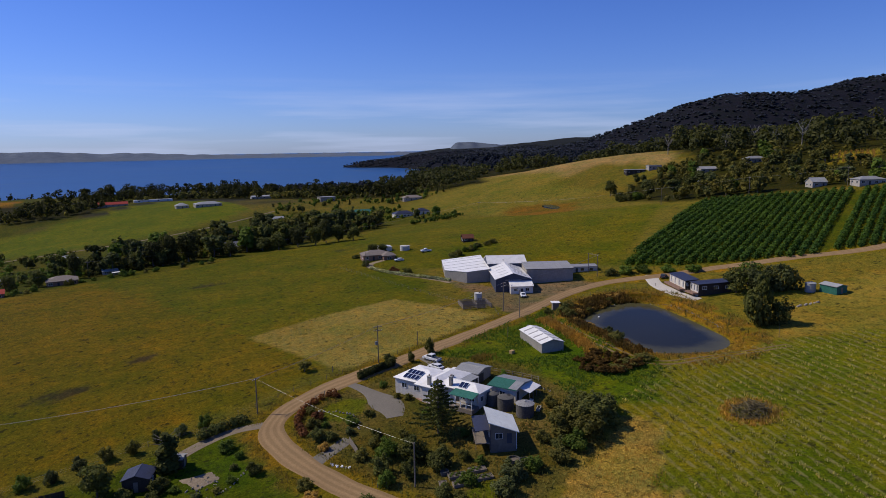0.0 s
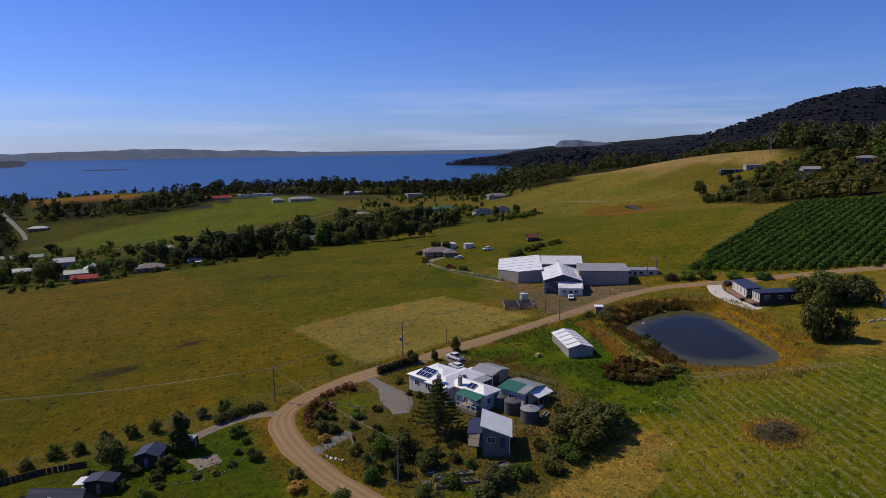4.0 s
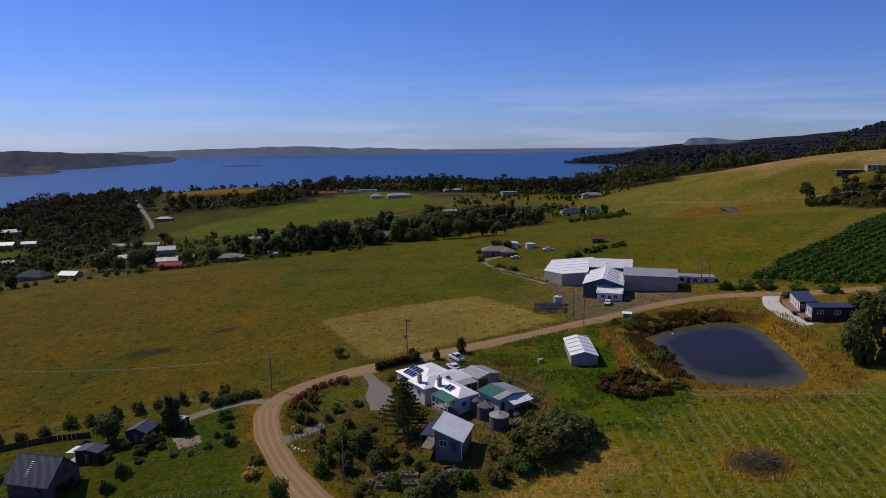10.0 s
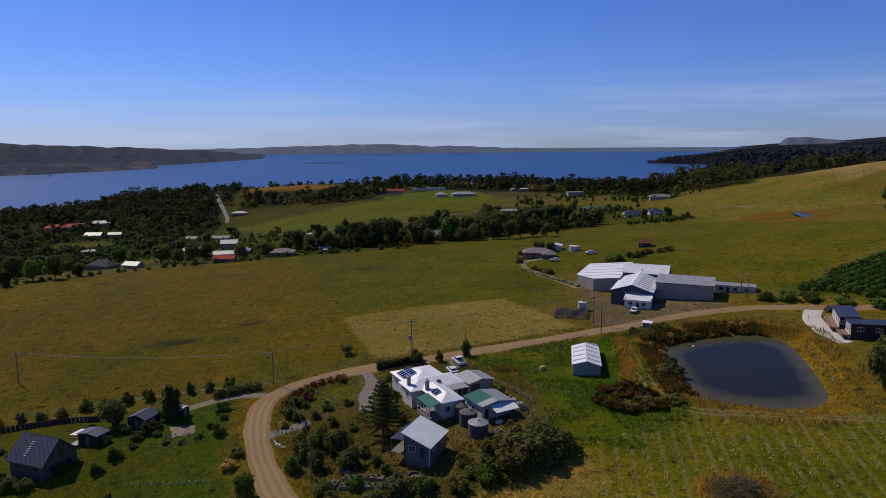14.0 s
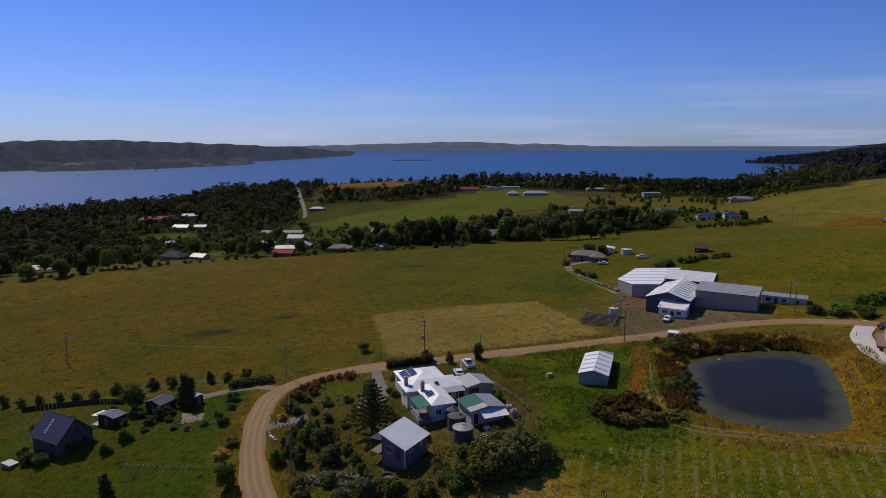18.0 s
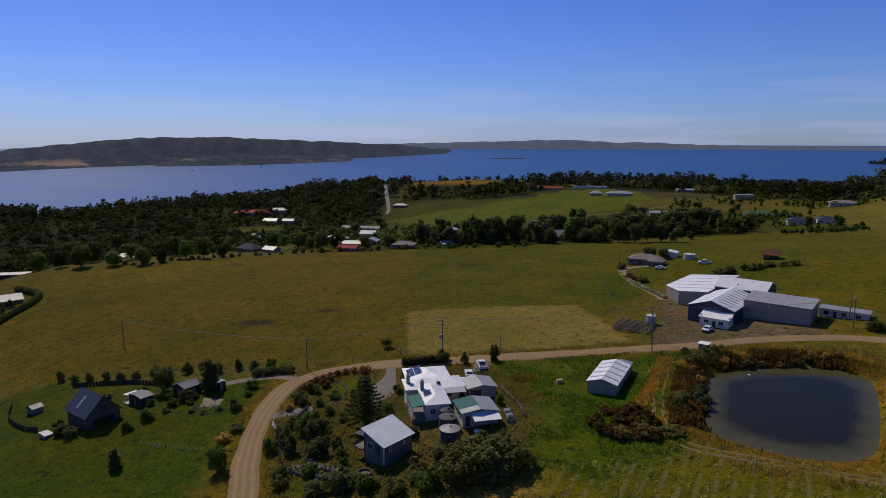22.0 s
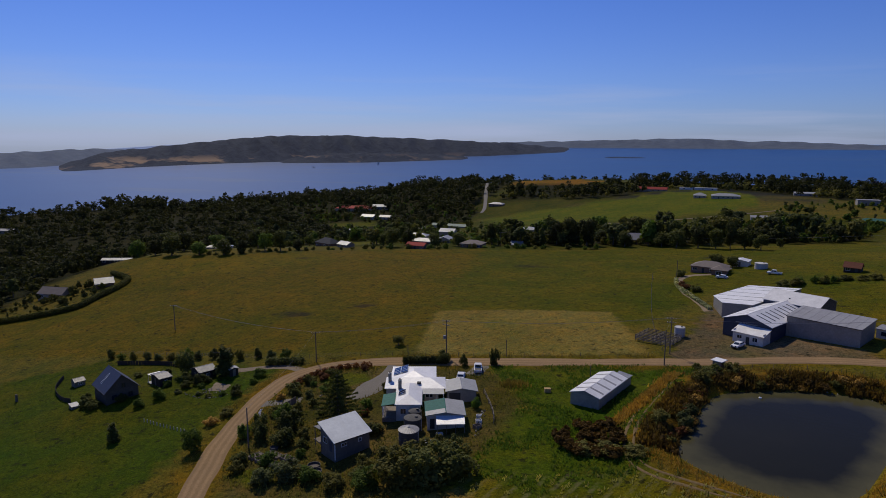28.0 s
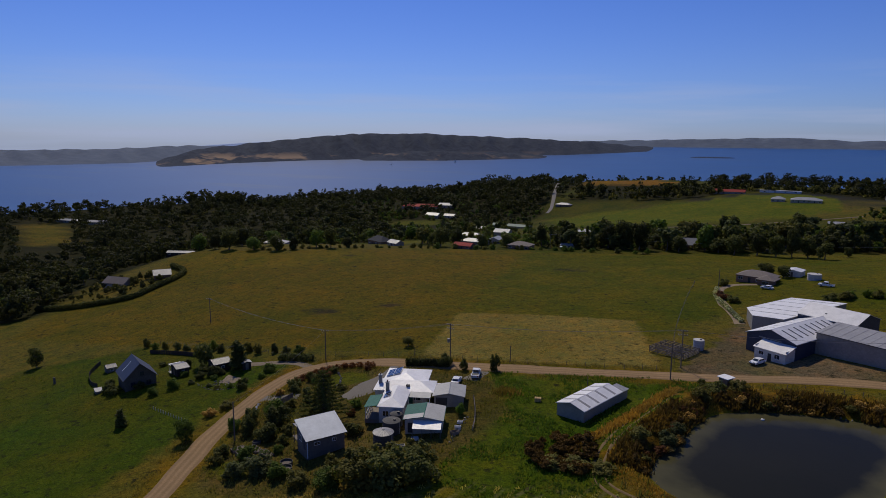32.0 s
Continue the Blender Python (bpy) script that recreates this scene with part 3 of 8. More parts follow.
GULLY = [(-60, 236), (0, 250), (60, 262), (125, 285), (150, 330), (90, 400), (20, 372), (-30, 330), (-60, 300)]
LEFT_WOODS = [(-860, -30), (-300, -20), (-250, 40), (-262, 90), (-266, 170), (-300, 225), (-215, 250), (-190, 330), (-300, 430), (-430, 520), (-640, 640), (-840, 420)]
COAST_WOODS = [(-800, 480), (-420, 640), (-330, 600), (-215, 600), (-240, 900), (-300, 1010), (-150, 1040), (60, 1000), (220, 900), (330, 960), (180, 1130), (-180, 1130), (-440, 1030), (-640, 780)]
RIDGE = [(-200, 690), (-100, 660), (-40, 640), (0, 735), (90, 770), (130, 660), (190, 560), (240, 480), (300, 470), (330, 560), (250, 760), (100, 860), (-120, 820), (-210, 850)]
VILLAGE_MID = [(-330, 270), (-210, 220), (-60, 235), (-60, 390), (-170, 420), (-330, 560), (-420, 500)]
RIGHT_GARDENS = [(90, 400), (150, 330), (200, 300), (240, 420), (330, 470), (200, 560), (120, 520)]
FOREST = [(326, 436), (405, 565), (520, 530), (500, 420), (450, 300), (418, 262), (395, 225), (405, 130), (430, 60), (350, -20), (420, -120), (1300, -300), (2400, 200), (2600, 1400), (1800, 3000), (1300, 2950), (1085, 2720), (1265, 2500), (1290, 2400), (1130, 1995), (860, 1755), (520, 1585), (330, 1405), (300, 980), (345, 800), (330, 600), (280, 470)]
HILL_TREES = [(243, 128), (300, 15), (345, -10), (420, 40), (420, 130), (400, 235), (375, 232), (340, 226), (318, 232), (292, 212), (262, 180)]
SCHOOL_WOODS = [(-480, 470), (-330, 430), (-190, 440), (-200, 620), (-330, 700), (-480, 640)]
COTTAGE_WOODS = [(-330, -15), (-240, 2), (-222, 34), (-246, 58), (-262, 92), (-292, 135), (-340, 130)]
YARD = [(49, 29), (70, 35), (96, 40.5), (94, 47), (84, 53), (72, 57), (65, 62), (62, 72), (61, 85), (56.5, 85), (56, 70), (54, 56), (50, 44)]
EDGE = [(-93.0, 215.0, 9.5, 7.9), (-82.0, 226.0, 9.0, 9.4), (-66.0, 241.0, 14.4, 7.6), (-28.0, 250.0, 15.1, 11.7), (-20.0, 250.0, 17.8, 12.3), (-10.0, 249.0, 17.1, 13.0), (12.0, 245.0, 10.1, 10.1), (32.0, 249.0, 8.8, 12.2), (40.0, 244.0, 11.3, 11.3), (51.0, 242.0, 12.6, 10.6), (60.0, 236.0, 11.8, 9.8), (67.0, 237.0, 15.8, 7.9), (74.0, 235.0, 11.1, 9.8), (81.0, 228.0, 9.0, 8.4), (91.0, 246.0, 5.4, 4.7)]


def paint(x, y):
    """The cover of the ground: the tone of the grass, straw, soil or wood floor, with haze put into the far tones, and
    in the fourth value how far sown rows show.
    """
    j = 1.6 * wave_noise(x, y, 2.1) + 1.2 * wave_noise(x, y, .9, 3.0)
    k = wave_noise(x, y, 26, 1.0)[:, None]
    k2 = wave_noise(x, y, 9, 4.0)[:, None]
    col = np.tile(np.array([0.145, 0.128, 0.07]), (len(x), 1))

    def lay(mask, c, c2=None):
        nonlocal col
        c = np.array(c)
        if c2 is not None:
            f = np.clip(.5 + .5 * k2 + .35 * k, 0, 1)
            c = c * (1 - f) + np.array(c2) * f
        col = col * (1 - mask[:, None]) + c * mask[:, None]

    def inside(poly, soft=2.0, rough=1.0):
        return smooth(-soft, soft, side(x, y, poly) + j * rough)

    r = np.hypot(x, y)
    # far land goes dark and bluish with distance, haze put in the colour
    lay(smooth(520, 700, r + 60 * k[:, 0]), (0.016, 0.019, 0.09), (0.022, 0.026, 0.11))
    lay(inside(VILLAGE, 6), (0.06, 0.075, 0.017), (0.10, 0.10, 0.024))
    # ground under the woods is laid much darker than the open grass
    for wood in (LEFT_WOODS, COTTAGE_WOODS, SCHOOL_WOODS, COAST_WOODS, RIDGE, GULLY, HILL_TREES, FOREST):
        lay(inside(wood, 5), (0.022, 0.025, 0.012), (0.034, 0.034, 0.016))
    # forest floor past 850 m takes the same painted haze as its leaves
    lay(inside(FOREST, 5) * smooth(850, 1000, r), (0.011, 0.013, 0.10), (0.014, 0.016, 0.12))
    lay(inside(HOME_FIELD, 3), (0.092, 0.108, 0.018), (0.135, 0.125, 0.024))
    left = smooth(-2, 2, (-35.3 * (y - 61.7) - 153.3 * (x + 26.7)) / 157 + 2 * j) * inside(HOME_FIELD, 3)
    lay(left * .85, (0.135, 0.112, 0.022), (0.175, 0.125, 0.028))
    lay(inside([(-250, 128), (-215, 137), (-186, 142), (-150, 168), (-118, 152), (-150, 116), (-200, 97)], 6, 2) * .8, (0.20, 0.155, 0.036), (0.17, 0.14, 0.03))
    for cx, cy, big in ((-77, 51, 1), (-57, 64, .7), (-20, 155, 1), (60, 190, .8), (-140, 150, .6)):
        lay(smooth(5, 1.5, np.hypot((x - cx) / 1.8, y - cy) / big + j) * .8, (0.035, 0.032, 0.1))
    lay(inside(GREEN_FIELD, 3), (0.10, 0.14, 0.020), (0.15, 0.165, 0.027))
    lay(inside(RED_FIELD, 3), (0.27, 0.13, 0.034), (0.31, 0.17, 0.048))
    lay(inside(SHORE_MEADOW, 5), (0.19, 0.14, 0.05), (0.12, 0.12, 0.03))
    lay(inside(GOLD_LOW, 4), (0.155, 0.145, 0.085), (0.2, 0.175, 0.11))
    lay(inside(GOLD_TOP, 4), (0.25, 0.18, 0.26), (0.33, 0.24, 0.38))
    lay(inside(RED_STRIP, 3), (0.26, 0.14, 0.04))
    lay(inside(DAM_BANK, 4, 2), (0.21, 0.105, 0.045), (0.15, 0.10, 0.035))
    lay(inside(VINES, 2), (0.24, 0.2, 0.06))
    for green in LAWNS:
        lay(inside(green, 3), (0.11, 0.135, 0.024), (0.14, 0.14, 0.03))
    lay(inside(ORCHARD, 2), (0.05, 0.075, 0.014), (0.08, 0.09, 0.020))
    lay(inside(RIGHT_GRASS, 2), (0.16, 0.14, 0.09), (0.225, 0.175, 0.13))
    lay(inside(LAWN, 2), (0.052, 0.1, 0.011), (0.088, 0.1, 0.018))
    lay(inside(PADDOCK, .8, .5), (0.27, 0.235, 0.24), (0.225, 0.19, 0.17))
    lay(inside(CROP, 1.5), (0.075, 0.105, 0.016), (0.16, 0.15, 0.034))
    lay(inside(LUSH, 4, 2.5), (0.066, 0.118, 0.014), (0.10, 0.125, 0.02))
    lay(inside(GARDEN, 1.5), (0.085, 0.08, 0.05), (0.16, 0.125, 0.16))
    lay(np.maximum(smooth(5.2, 3.8, np.hypot((x + 23.5) / 1.35, y + 3.8) + .5 * j), smooth(4, 2.5, np.hypot(x + 15, y + 47) + j)), (0.085, 0.12, 0.02), (0.11, 0.125, 0.03))
    lay(inside(STRAW, 1.5, 1.5), (0.30, 0.235, 0.24), (0.22, 0.18, 0.16))
    d = side(x, y, SHORE)
    lay(smooth(-10, -6.5, d + j * 1.5) * (d < 1), (0.30, 0.17, 0.06), (0.17, 0.115, 0.04))
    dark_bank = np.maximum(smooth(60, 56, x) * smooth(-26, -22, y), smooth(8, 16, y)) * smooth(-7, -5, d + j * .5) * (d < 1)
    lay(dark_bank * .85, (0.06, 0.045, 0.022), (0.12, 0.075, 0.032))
    lay(smooth(-1.2, -.3, d), (0.2, 0.17, 0.061))
    near_road = distance_to(x, y, ROAD)
    lay(smooth(6.5, 3.4, near_road + j * .8) * .8, (0.22, 0.14, 0.034), (0.12, 0.12, 0.024))
    lay(inside(YARD, 1.2, .8), (0.19, 0.15, 0.36), (0.15, 0.118, 0.27))
    rows = np.maximum.reduce([.45 * inside(PADDOCK, 2), inside(CROP, 3) * (1 - inside(STRAW, 2)), .5 * inside(GOLD_TOP, 6)])
    return np.column_stack([np.clip(col * np.array([1.0, .94, .20]), .003, .9), rows])


def build_ground():
    xs = spaced(-1400, -118, 124, 4600, 1.0, 1.06)
    ys = spaced(-900, -88, 96, 4700, 1.0, 1.06)
    gx, gy = np.meshgrid(xs, ys)
    x, y = gx.ravel(), gy.ravel()
    z = ground_z(x, y)
    nx, ny = len(xs), len(ys)
    i = (np.arange(ny - 1)[:, None] * nx + np.arange(nx - 1)[None]).ravel()
    faces = np.column_stack([i, i + 1, i + 1 + nx, i + nx])
    me = bpy.data.meshes.new("ground")
    me.vertices.add(len(x))
    me.vertices.foreach_set("co", np.column_stack([x, y, z]).ravel())
    me.loops.add(faces.size)
    me.loops.foreach_set("vertex_index", faces.ravel())
    me.polygons.add(len(faces))
    me.polygons.foreach_set("loop_start", np.arange(0, faces.size, 4))
    me.update(calc_edges=True)
    me.polygons.foreach_set("use_smooth", np.ones(len(faces), bool))
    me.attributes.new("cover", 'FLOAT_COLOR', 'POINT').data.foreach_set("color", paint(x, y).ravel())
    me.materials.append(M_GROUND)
    return tagged(new("ground", me), "grassy farmland sloping down to the sea", "ground", kind="structure")


build_ground()


def disc(name, cx, cy, radii, n, zf, material):
    verts, faces = [(cx, cy, zf(cx, cy))], []
    for r in radii:
        for a in range(n):
            x, y = cx + r * math.cos(a * math.tau / n), cy + r * math.sin(a * math.tau / n)
            verts.append((x, y, zf(x, y)))
    for a in range(n):
        faces.append((0, 1 + a, 1 + (a + 1) % n))
    for k in range(len(radii) - 1):
        o = 1 + k * n
        faces += [(o + a, o + n + a, o + n + (a + 1) % n, o + (a + 1) % n) for a in range(n)]
    ob = mesh_object(name, verts, faces, material)
    ob.data.polygons.foreach_set("use_smooth", np.ones(len(faces), bool))
    return ob


tagged(disc("water", 0, -150, [300, 600, 900] + [1200 + 150 * k for k in range(26)], 128, lambda x, y: SEA + float(dome(x, y)), M_SEA),
       "deep blue sea reaching the horizon", "sea", kind="structure")


def pond_water():
    poly = [Vector((x, y, 0)) for x, y in SHORE]
    cx, cy = sum(p.x for p in poly) / len(poly), sum(p.y for p in poly) / len(poly)
    verts, faces, n = [(cx, cy, POND_LEVEL)], [], len(poly)
    for f in (.3, .6, .85, 1.06):
        verts += [(cx + (p.x - cx) * f, cy + (p.y - cy) * f, POND_LEVEL) for p in poly]
    faces += [(0, 1 + a, 1 + (a + 1) % n) for a in range(n)]
    for k in range(3):
        o = 1 + k * n
        faces += [(o + a, o + n + a, o + n + (a + 1) % n, o + (a + 1) % n) for a in range(n)]
    ob = mesh_object("water", verts, faces, M_POND)
    shallow = [0] + [v for v in (0, .15, .75, 1.0) for _ in range(n)]
    ob.data.attributes.new("shallow", 'FLOAT', 'POINT').data.foreach_set("value", shallow)
    return tagged(ob, "murky farm pond with still dark water", "pond", kind="structure")


pond_water()


def spline(line, step=1.5):
    """Points along a smooth line through the given ones."""
    pts = [Vector((x, y, 0)) for x, y in line]
    out = []
    for a in range(len(pts) - 1):
        p0, p1, p2, p3 = pts[max(a - 1, 0)], pts[a], pts[a + 1], pts[min(a + 2, len(pts) - 1)]
        n = max(1, int((p2 - p1).length / step))
        for k in range(n):
            t = k / n
            out.append(.5 * (2 * p1 + (p2 - p0) * t + (2 * p0 - 5 * p1 + 4 * p2 - p3) * t * t + (3 * p1 - p0 - 3 * p2 + p3) * t ** 3))
    return out + [pts[-1]]


def strip(name, line, width, lift, material, crown=0.0, across=6, wobble=0.25, step=1.5):
    pts = spline(line, step)
    rng = random.Random(len(line))
    ph = [rng.uniform(0, 6) for _ in range(4)]
    grid = []
    for a, p in enumerate(pts):
        t = (pts[min(a + 1, len(pts) - 1)] - pts[max(a - 1, 0)]).normalized()
        s = Vector((t.y, -t.x, 0))
        w = width(a / len(pts)) if callable(width) else width
        wl_ = w / 2 + wobble * (math.sin(a * .31 + ph[0]) + .5 * math.sin(a * .83 + ph[1]))
        wr = w / 2 + wobble * (math.sin(a * .27 + ph[2]) + .5 * math.sin(a * .91 + ph[3]))
        grid.append([p + s * (-wl_ + (wl_ + wr) * k / across) for k in range(across + 1)])
    flat = np.array([(q.x, q.y) for row in grid for q in row])
    z = ground_z(flat[:, 0], flat[:, 1])
    m = across + 1
    verts = []
    for k, (x, y) in enumerate(flat):
        u = (k % m) / across
        verts.append((x, y, z[k] + (lift + crown * (1 - (2 * u - 1) ** 2) if 0 < k % m < across else -0.12)))
    faces = [(r * m + c, r * m + c + 1, (r + 1) * m + c + 1, (r + 1) * m + c) for r in range(len(grid) - 1) for c in range(across)]
    ob = mesh_object(name, verts, faces, material)
    ob.data.attributes.new("across", 'FLOAT', 'POINT').data.foreach_set("value", [(k % m) / across for k in range(len(verts))])
    ob.data.polygons.foreach_set("use_smooth", np.ones(len(faces), bool))
    return ob


tagged(strip("road", ROAD, lambda f: 5.6 + 1.2 * math.exp(-((f - .31) / .07) ** 2), 0.07, M_WHEELS, .05, 14), "unsealed ochre gravel road with wheel tracks", "road", kind="structure")


# ---- building blocks ----
def part(name, bm, material, parent, label=""):
    me = bpy.data.meshes.new(name)
    bm.to_mesh(me)
    bm.free()
    me.materials.append(material)
    ob = new(name, me)
    ob.parent = parent
    return tagged(ob, label)


def thing(name, x, y, z, turn, label, category, group=""):
    ob = new(name)
    ob.matrix_world = pose(x, y, z, 0, 0, turn)
    ob.empty_display_size = 0.3
    return tagged(ob, label, category, group)


def box(x0, y0, z0, x1, y1, z1, bm=None, bevel=0.0):
    bm = bm or bmesh.new()
    got = bmesh.ops.create_cube(bm, size=1)["verts"]
    for v in got:
        v.co = Vector((x0 + (v.co.x + .5) * (x1 - x0), y0 + (v.co.y + .5) * (y1 - y0), z0 + (v.co.z + .5) * (z1 - z0)))
    if bevel:
        edges = list({e for v in got for e in v.link_edges})
        bmesh.ops.bevel(bm, geom=edges, offset=bevel, segments=2, affect='EDGES', profile=.6)
    return bm


def prism(outline, extrude, bm=None):
    """A flat outline (a list of 3D points) pushed along a vector into a solid."""
    bm = bm or bmesh.new()
    e = Vector(extrude)
    a = [bm.verts.new(p) for p in outline]
    b = [bm.verts.new(Vector(p) + e) for p in outline]
    n = len(a)
    bm.faces.new(a[::-1])
    bm.faces.new(b)
    for k in range(n):
        bm.faces.new((a[k], a[(k + 1) % n], b[(k + 1) % n], b[k]))
    bmesh.ops.recalc_face_normals(bm, faces=bm.faces[:])
    return bm


def tube(p0, p1, r0, r1=None, n=8, bm=None):
    bm = bm or bmesh.new()
    p0, p1 = Vector(p0), Vector(p1)
    r1 = r0 if r1 is None else r1
    q = (p1 - p0).to_track_quat('Z', 'Y').to_matrix()
    ring = [[bm.verts.new(p + q @ Vector((r * math.cos(k * math.tau / n), r * math.sin(k * math.tau / n), 0))) for k in range(n)] for p, r in ((p0, r0), (p1, r1))]
    for k in range(n):
        bm.faces.new((ring[0][k], ring[0][(k + 1) % n], ring[1][(k + 1) % n], ring[1][k]))
    bm.faces.new(ring[0][::-1])
    bm.faces.new(ring[1])
    return bm


def lathe(profile, n=28, bm=None, at=(0, 0)):
    """A turned solid from (radius, height) pairs, bottom first."""
    bm = bm or bmesh.new()
    rings = [[bm.verts.new((at[0] + max(r, .001) * math.cos(k * math.tau / n), at[1] + max(r, .001) * math.sin(k * math.tau / n), z)) for k in range(n)] for r, z in profile]
    for a, b in zip(rings, rings[1:]):
        for k in range(n):
            bm.faces.new((a[k], a[(k + 1) % n], b[(k + 1) % n], b[k]))
    bm.faces.new(rings[0][::-1])
    bm.faces.new(rings[-1])
    return bm


def hull(points):
    bm = bmesh.new()
    vs = [bm.verts.new(p) for p in points]
    bmesh.ops.convex_hull(bm, input=vs)
    loose = [v for v in bm.verts if not v.link_faces]
    bmesh.ops.delete(bm, geom=loose, context='VERTS')
    return bm


def window(parent, wall, w, h, material=None, frame_mat=None, name="window", bars=1):
    """A framed window on a wall; wall: the centre on the wall's face and the way it looks."""
    (x, y, z), (nx, ny) = wall
    t = Vector((-ny, nx, 0))
    n = Vector((nx, ny, 0))
    c = Vector((x, y, z))

    def slab(a0, a1, z0, z1, d0, d1, bm=None):
        pts = [c + t * a + Vector((0, 0, zz)) + n * d0 for a, zz in ((a0, z0), (a1, z0), (a1, z1), (a0, z1))]
        return prism(pts, n * (d1 - d0), bm)
    f = 0.07
    fr = slab(-w / 2, w / 2, -h / 2, -h / 2 + f, -.03, .07)
    slab(-w / 2, w / 2, h / 2 - f, h / 2, -.03, .07, fr)
    slab(-w / 2, -w / 2 + f, -h / 2 + f, h / 2 - f, -.03, .07, fr)
    slab(w / 2 - f, w / 2, -h / 2 + f, h / 2 - f, -.03, .07, fr)
    for k in range(bars):
        a = -w / 2 + w * (k + 1) / (bars + 1)
        slab(a - .025, a + .025, -h / 2 + f, h / 2 - f, .02, .06, fr)
    win = part(name, fr, frame_mat or M_WHITE, parent)
    part("pane", slab(-w / 2 + f, w / 2 - f, -h / 2 + f, h / 2 - f, -.02, .015), material or M_GLASS, win)
    return win


def door(parent, wall, w, h, material):
    (x, y, z), (nx, ny) = wall
    t, n, c = Vector((-ny, nx, 0)), Vector((nx, ny, 0)), Vector((x, y, z))
    pts = [c + t * a + Vector((0, 0, zz)) - n * .03 for a, zz in ((-w / 2, 0), (w / 2, 0), (w / 2, h), (-w / 2, h))]
    d = part("door", prism(pts, n * .08), material, parent)
    hb = bmesh.new()
    hp = c + t * (w * .38) + Vector((0, 0, 1.0)) + n * .05
    tube(hp, hp + n * .08, .03, None, 6, hb)
    part("handle", hb, M_DARK, d)
    return d


def four_walls(parent, w, d, h, material, depth=1.6, thick=.18, tops=None, mats=None):
    """Walls of a box w by d centred on the origin; tops: height at the corners (front-left, front-right, back-right, back-left)."""
    z = tops or (h, h, h, h)
    a, b = w / 2, d / 2
    c = [(-a, -b), (a, -b), (a, b), (-a, b)]
    for k in range(4):
        (x0, y0), (x1, y1) = c[k], c[(k + 1) % 4]
        inward = Vector((-(y1 - y0), x1 - x0, 0)).normalized() * thick
        shrink = Vector((x1 - x0, y1 - y0, 0)).normalized() * (thick + .003 if k % 2 else 0)
        p0, p1 = Vector((x0, y0, 0)) + shrink, Vector((x1, y1, 0)) - shrink
        pts = [(p0.x, p0.y, -depth), (p1.x, p1.y, -depth), (p1.x, p1.y, z[(k + 1) % 4]), (p0.x, p0.y, z[k])]
        part("wall", prism(pts, inward), mats[k] if mats else material, parent)


def gable_end(parent, w, y, eave, ridge, material, out=.18, shift=0.0):
    part("gable", prism([(-w / 2, y, eave), (w / 2, y, eave), (shift, y, ridge)], (0, out, 0)), material, parent)


def slope(parent, pts, thick, material, name="roof_slope", label=""):
    """One pitch of a roof, four corners from the eave up, with its thickness downwards."""
    n = (Vector(pts[1]) - Vector(pts[0])).cross(Vector(pts[3]) - Vector(pts[0])).normalized()
    if n.z < 0:
        n = -n
    return part(name, prism(pts, -n * thick), material, parent, label)


def gable_roof(parent, w, d, eave, ridge, material, over=.35, mat2=None, cap=None):
    """A ridge along y."""
    k = (ridge - eave) / (w / 2)
    a, b, e = w / 2 + over, d / 2 + over, eave - over * k
    slopes = [slope(parent, [(-a, -b, e + .1), (-a, b, e + .1), (-.01, b, ridge + .1), (-.01, -b, ridge + .1)], .09, material),
              slope(parent, [(a, -b, e + .1), (a, b, e + .1), (.01, b, ridge + .1), (.01, -b, ridge + .1)], .09, mat2 or material)]
    part("ridge_cap", prism([(-.22, -b - .01, ridge + .08 - .2 * k), (0, -b - .01, ridge + .15), (.22, -b - .01, ridge + .08 - .2 * k)], (0, 2 * b + .02, 0)), cap or material, parent)
    for s in (-1, 1):
        part("gutter", box(s * a - .06, -b, e - .06, s * a + .06, b, e + .06), M_DARK if cap else material, parent)
    return slopes


def skylights(parent, w, d, eave, ridge, count, side_sign, material, wide=.8, f0=.12, f1=.9, span=(.05, .95)):
    k = (ridge - eave) / (w / 2)
    for i in range(count):
        y = -d / 2 + d * (span[0] + (span[1] - span[0]) * (i + .5) / count)
        x0, x1 = side_sign * w / 2 * (1 - f0), side_sign * w / 2 * (1 - f1)
        z0, z1 = eave + (w / 2 - abs(x0)) * k + .115, eave + (w / 2 - abs(x1)) * k + .115
        slope(parent, [(x0, y - wide / 2, z0), (x0, y + wide / 2, z0), (x1, y + wide / 2, z1), (x1, y - wide / 2, z1)], .03, material, "skylight_sheet")


def hip_roof(parent, x0, y0, x1, y1, eave, ridge, material, along='x', over=.4, name="roof"):
    x0, y0, x1, y1 = x0 - over, y0 - over, x1 + over, y1 + over
    s = min(x1 - x0, y1 - y0) / 2
    cx, cy = (x0 + x1) / 2, (y0 + y1) / 2
    tops = [(x0 + s, cy), (x1 - s, cy)] if along == 'x' else [(cx, y0 + s), (cx, y1 - s)]
    pts = [(x, y, z) for z in (eave - .08, eave + .04) for x, y in ((x0, y0), (x1, y0), (x1, y1), (x0, y1))] + [(x, y, ridge) for x, y in tops]
    return part(name, hull(pts), material, parent)


def solar_panels(parent, origin, right, up, cols, rows, group="rooftop solar panels"):
    """Panels on a roof pitch from a lower corner, each 1.0 by 1.65 m."""
    o, r, u = Vector(origin), Vector(right).normalized(), Vector(up).normalized()
    n = r.cross(u).normalized()
    if n.z < 0:
        n = -n
    for i in range(cols):
        for j in range(rows):
            p = o + r * (i * 1.04) + u * (j * 1.69) + n * .12
            panel = part("solar_panel", prism([p, p + r * .99, p + r * .99 + u * 1.64, p + u * 1.64], n * .04), M_WHITE, parent, "dark blue solar panel")
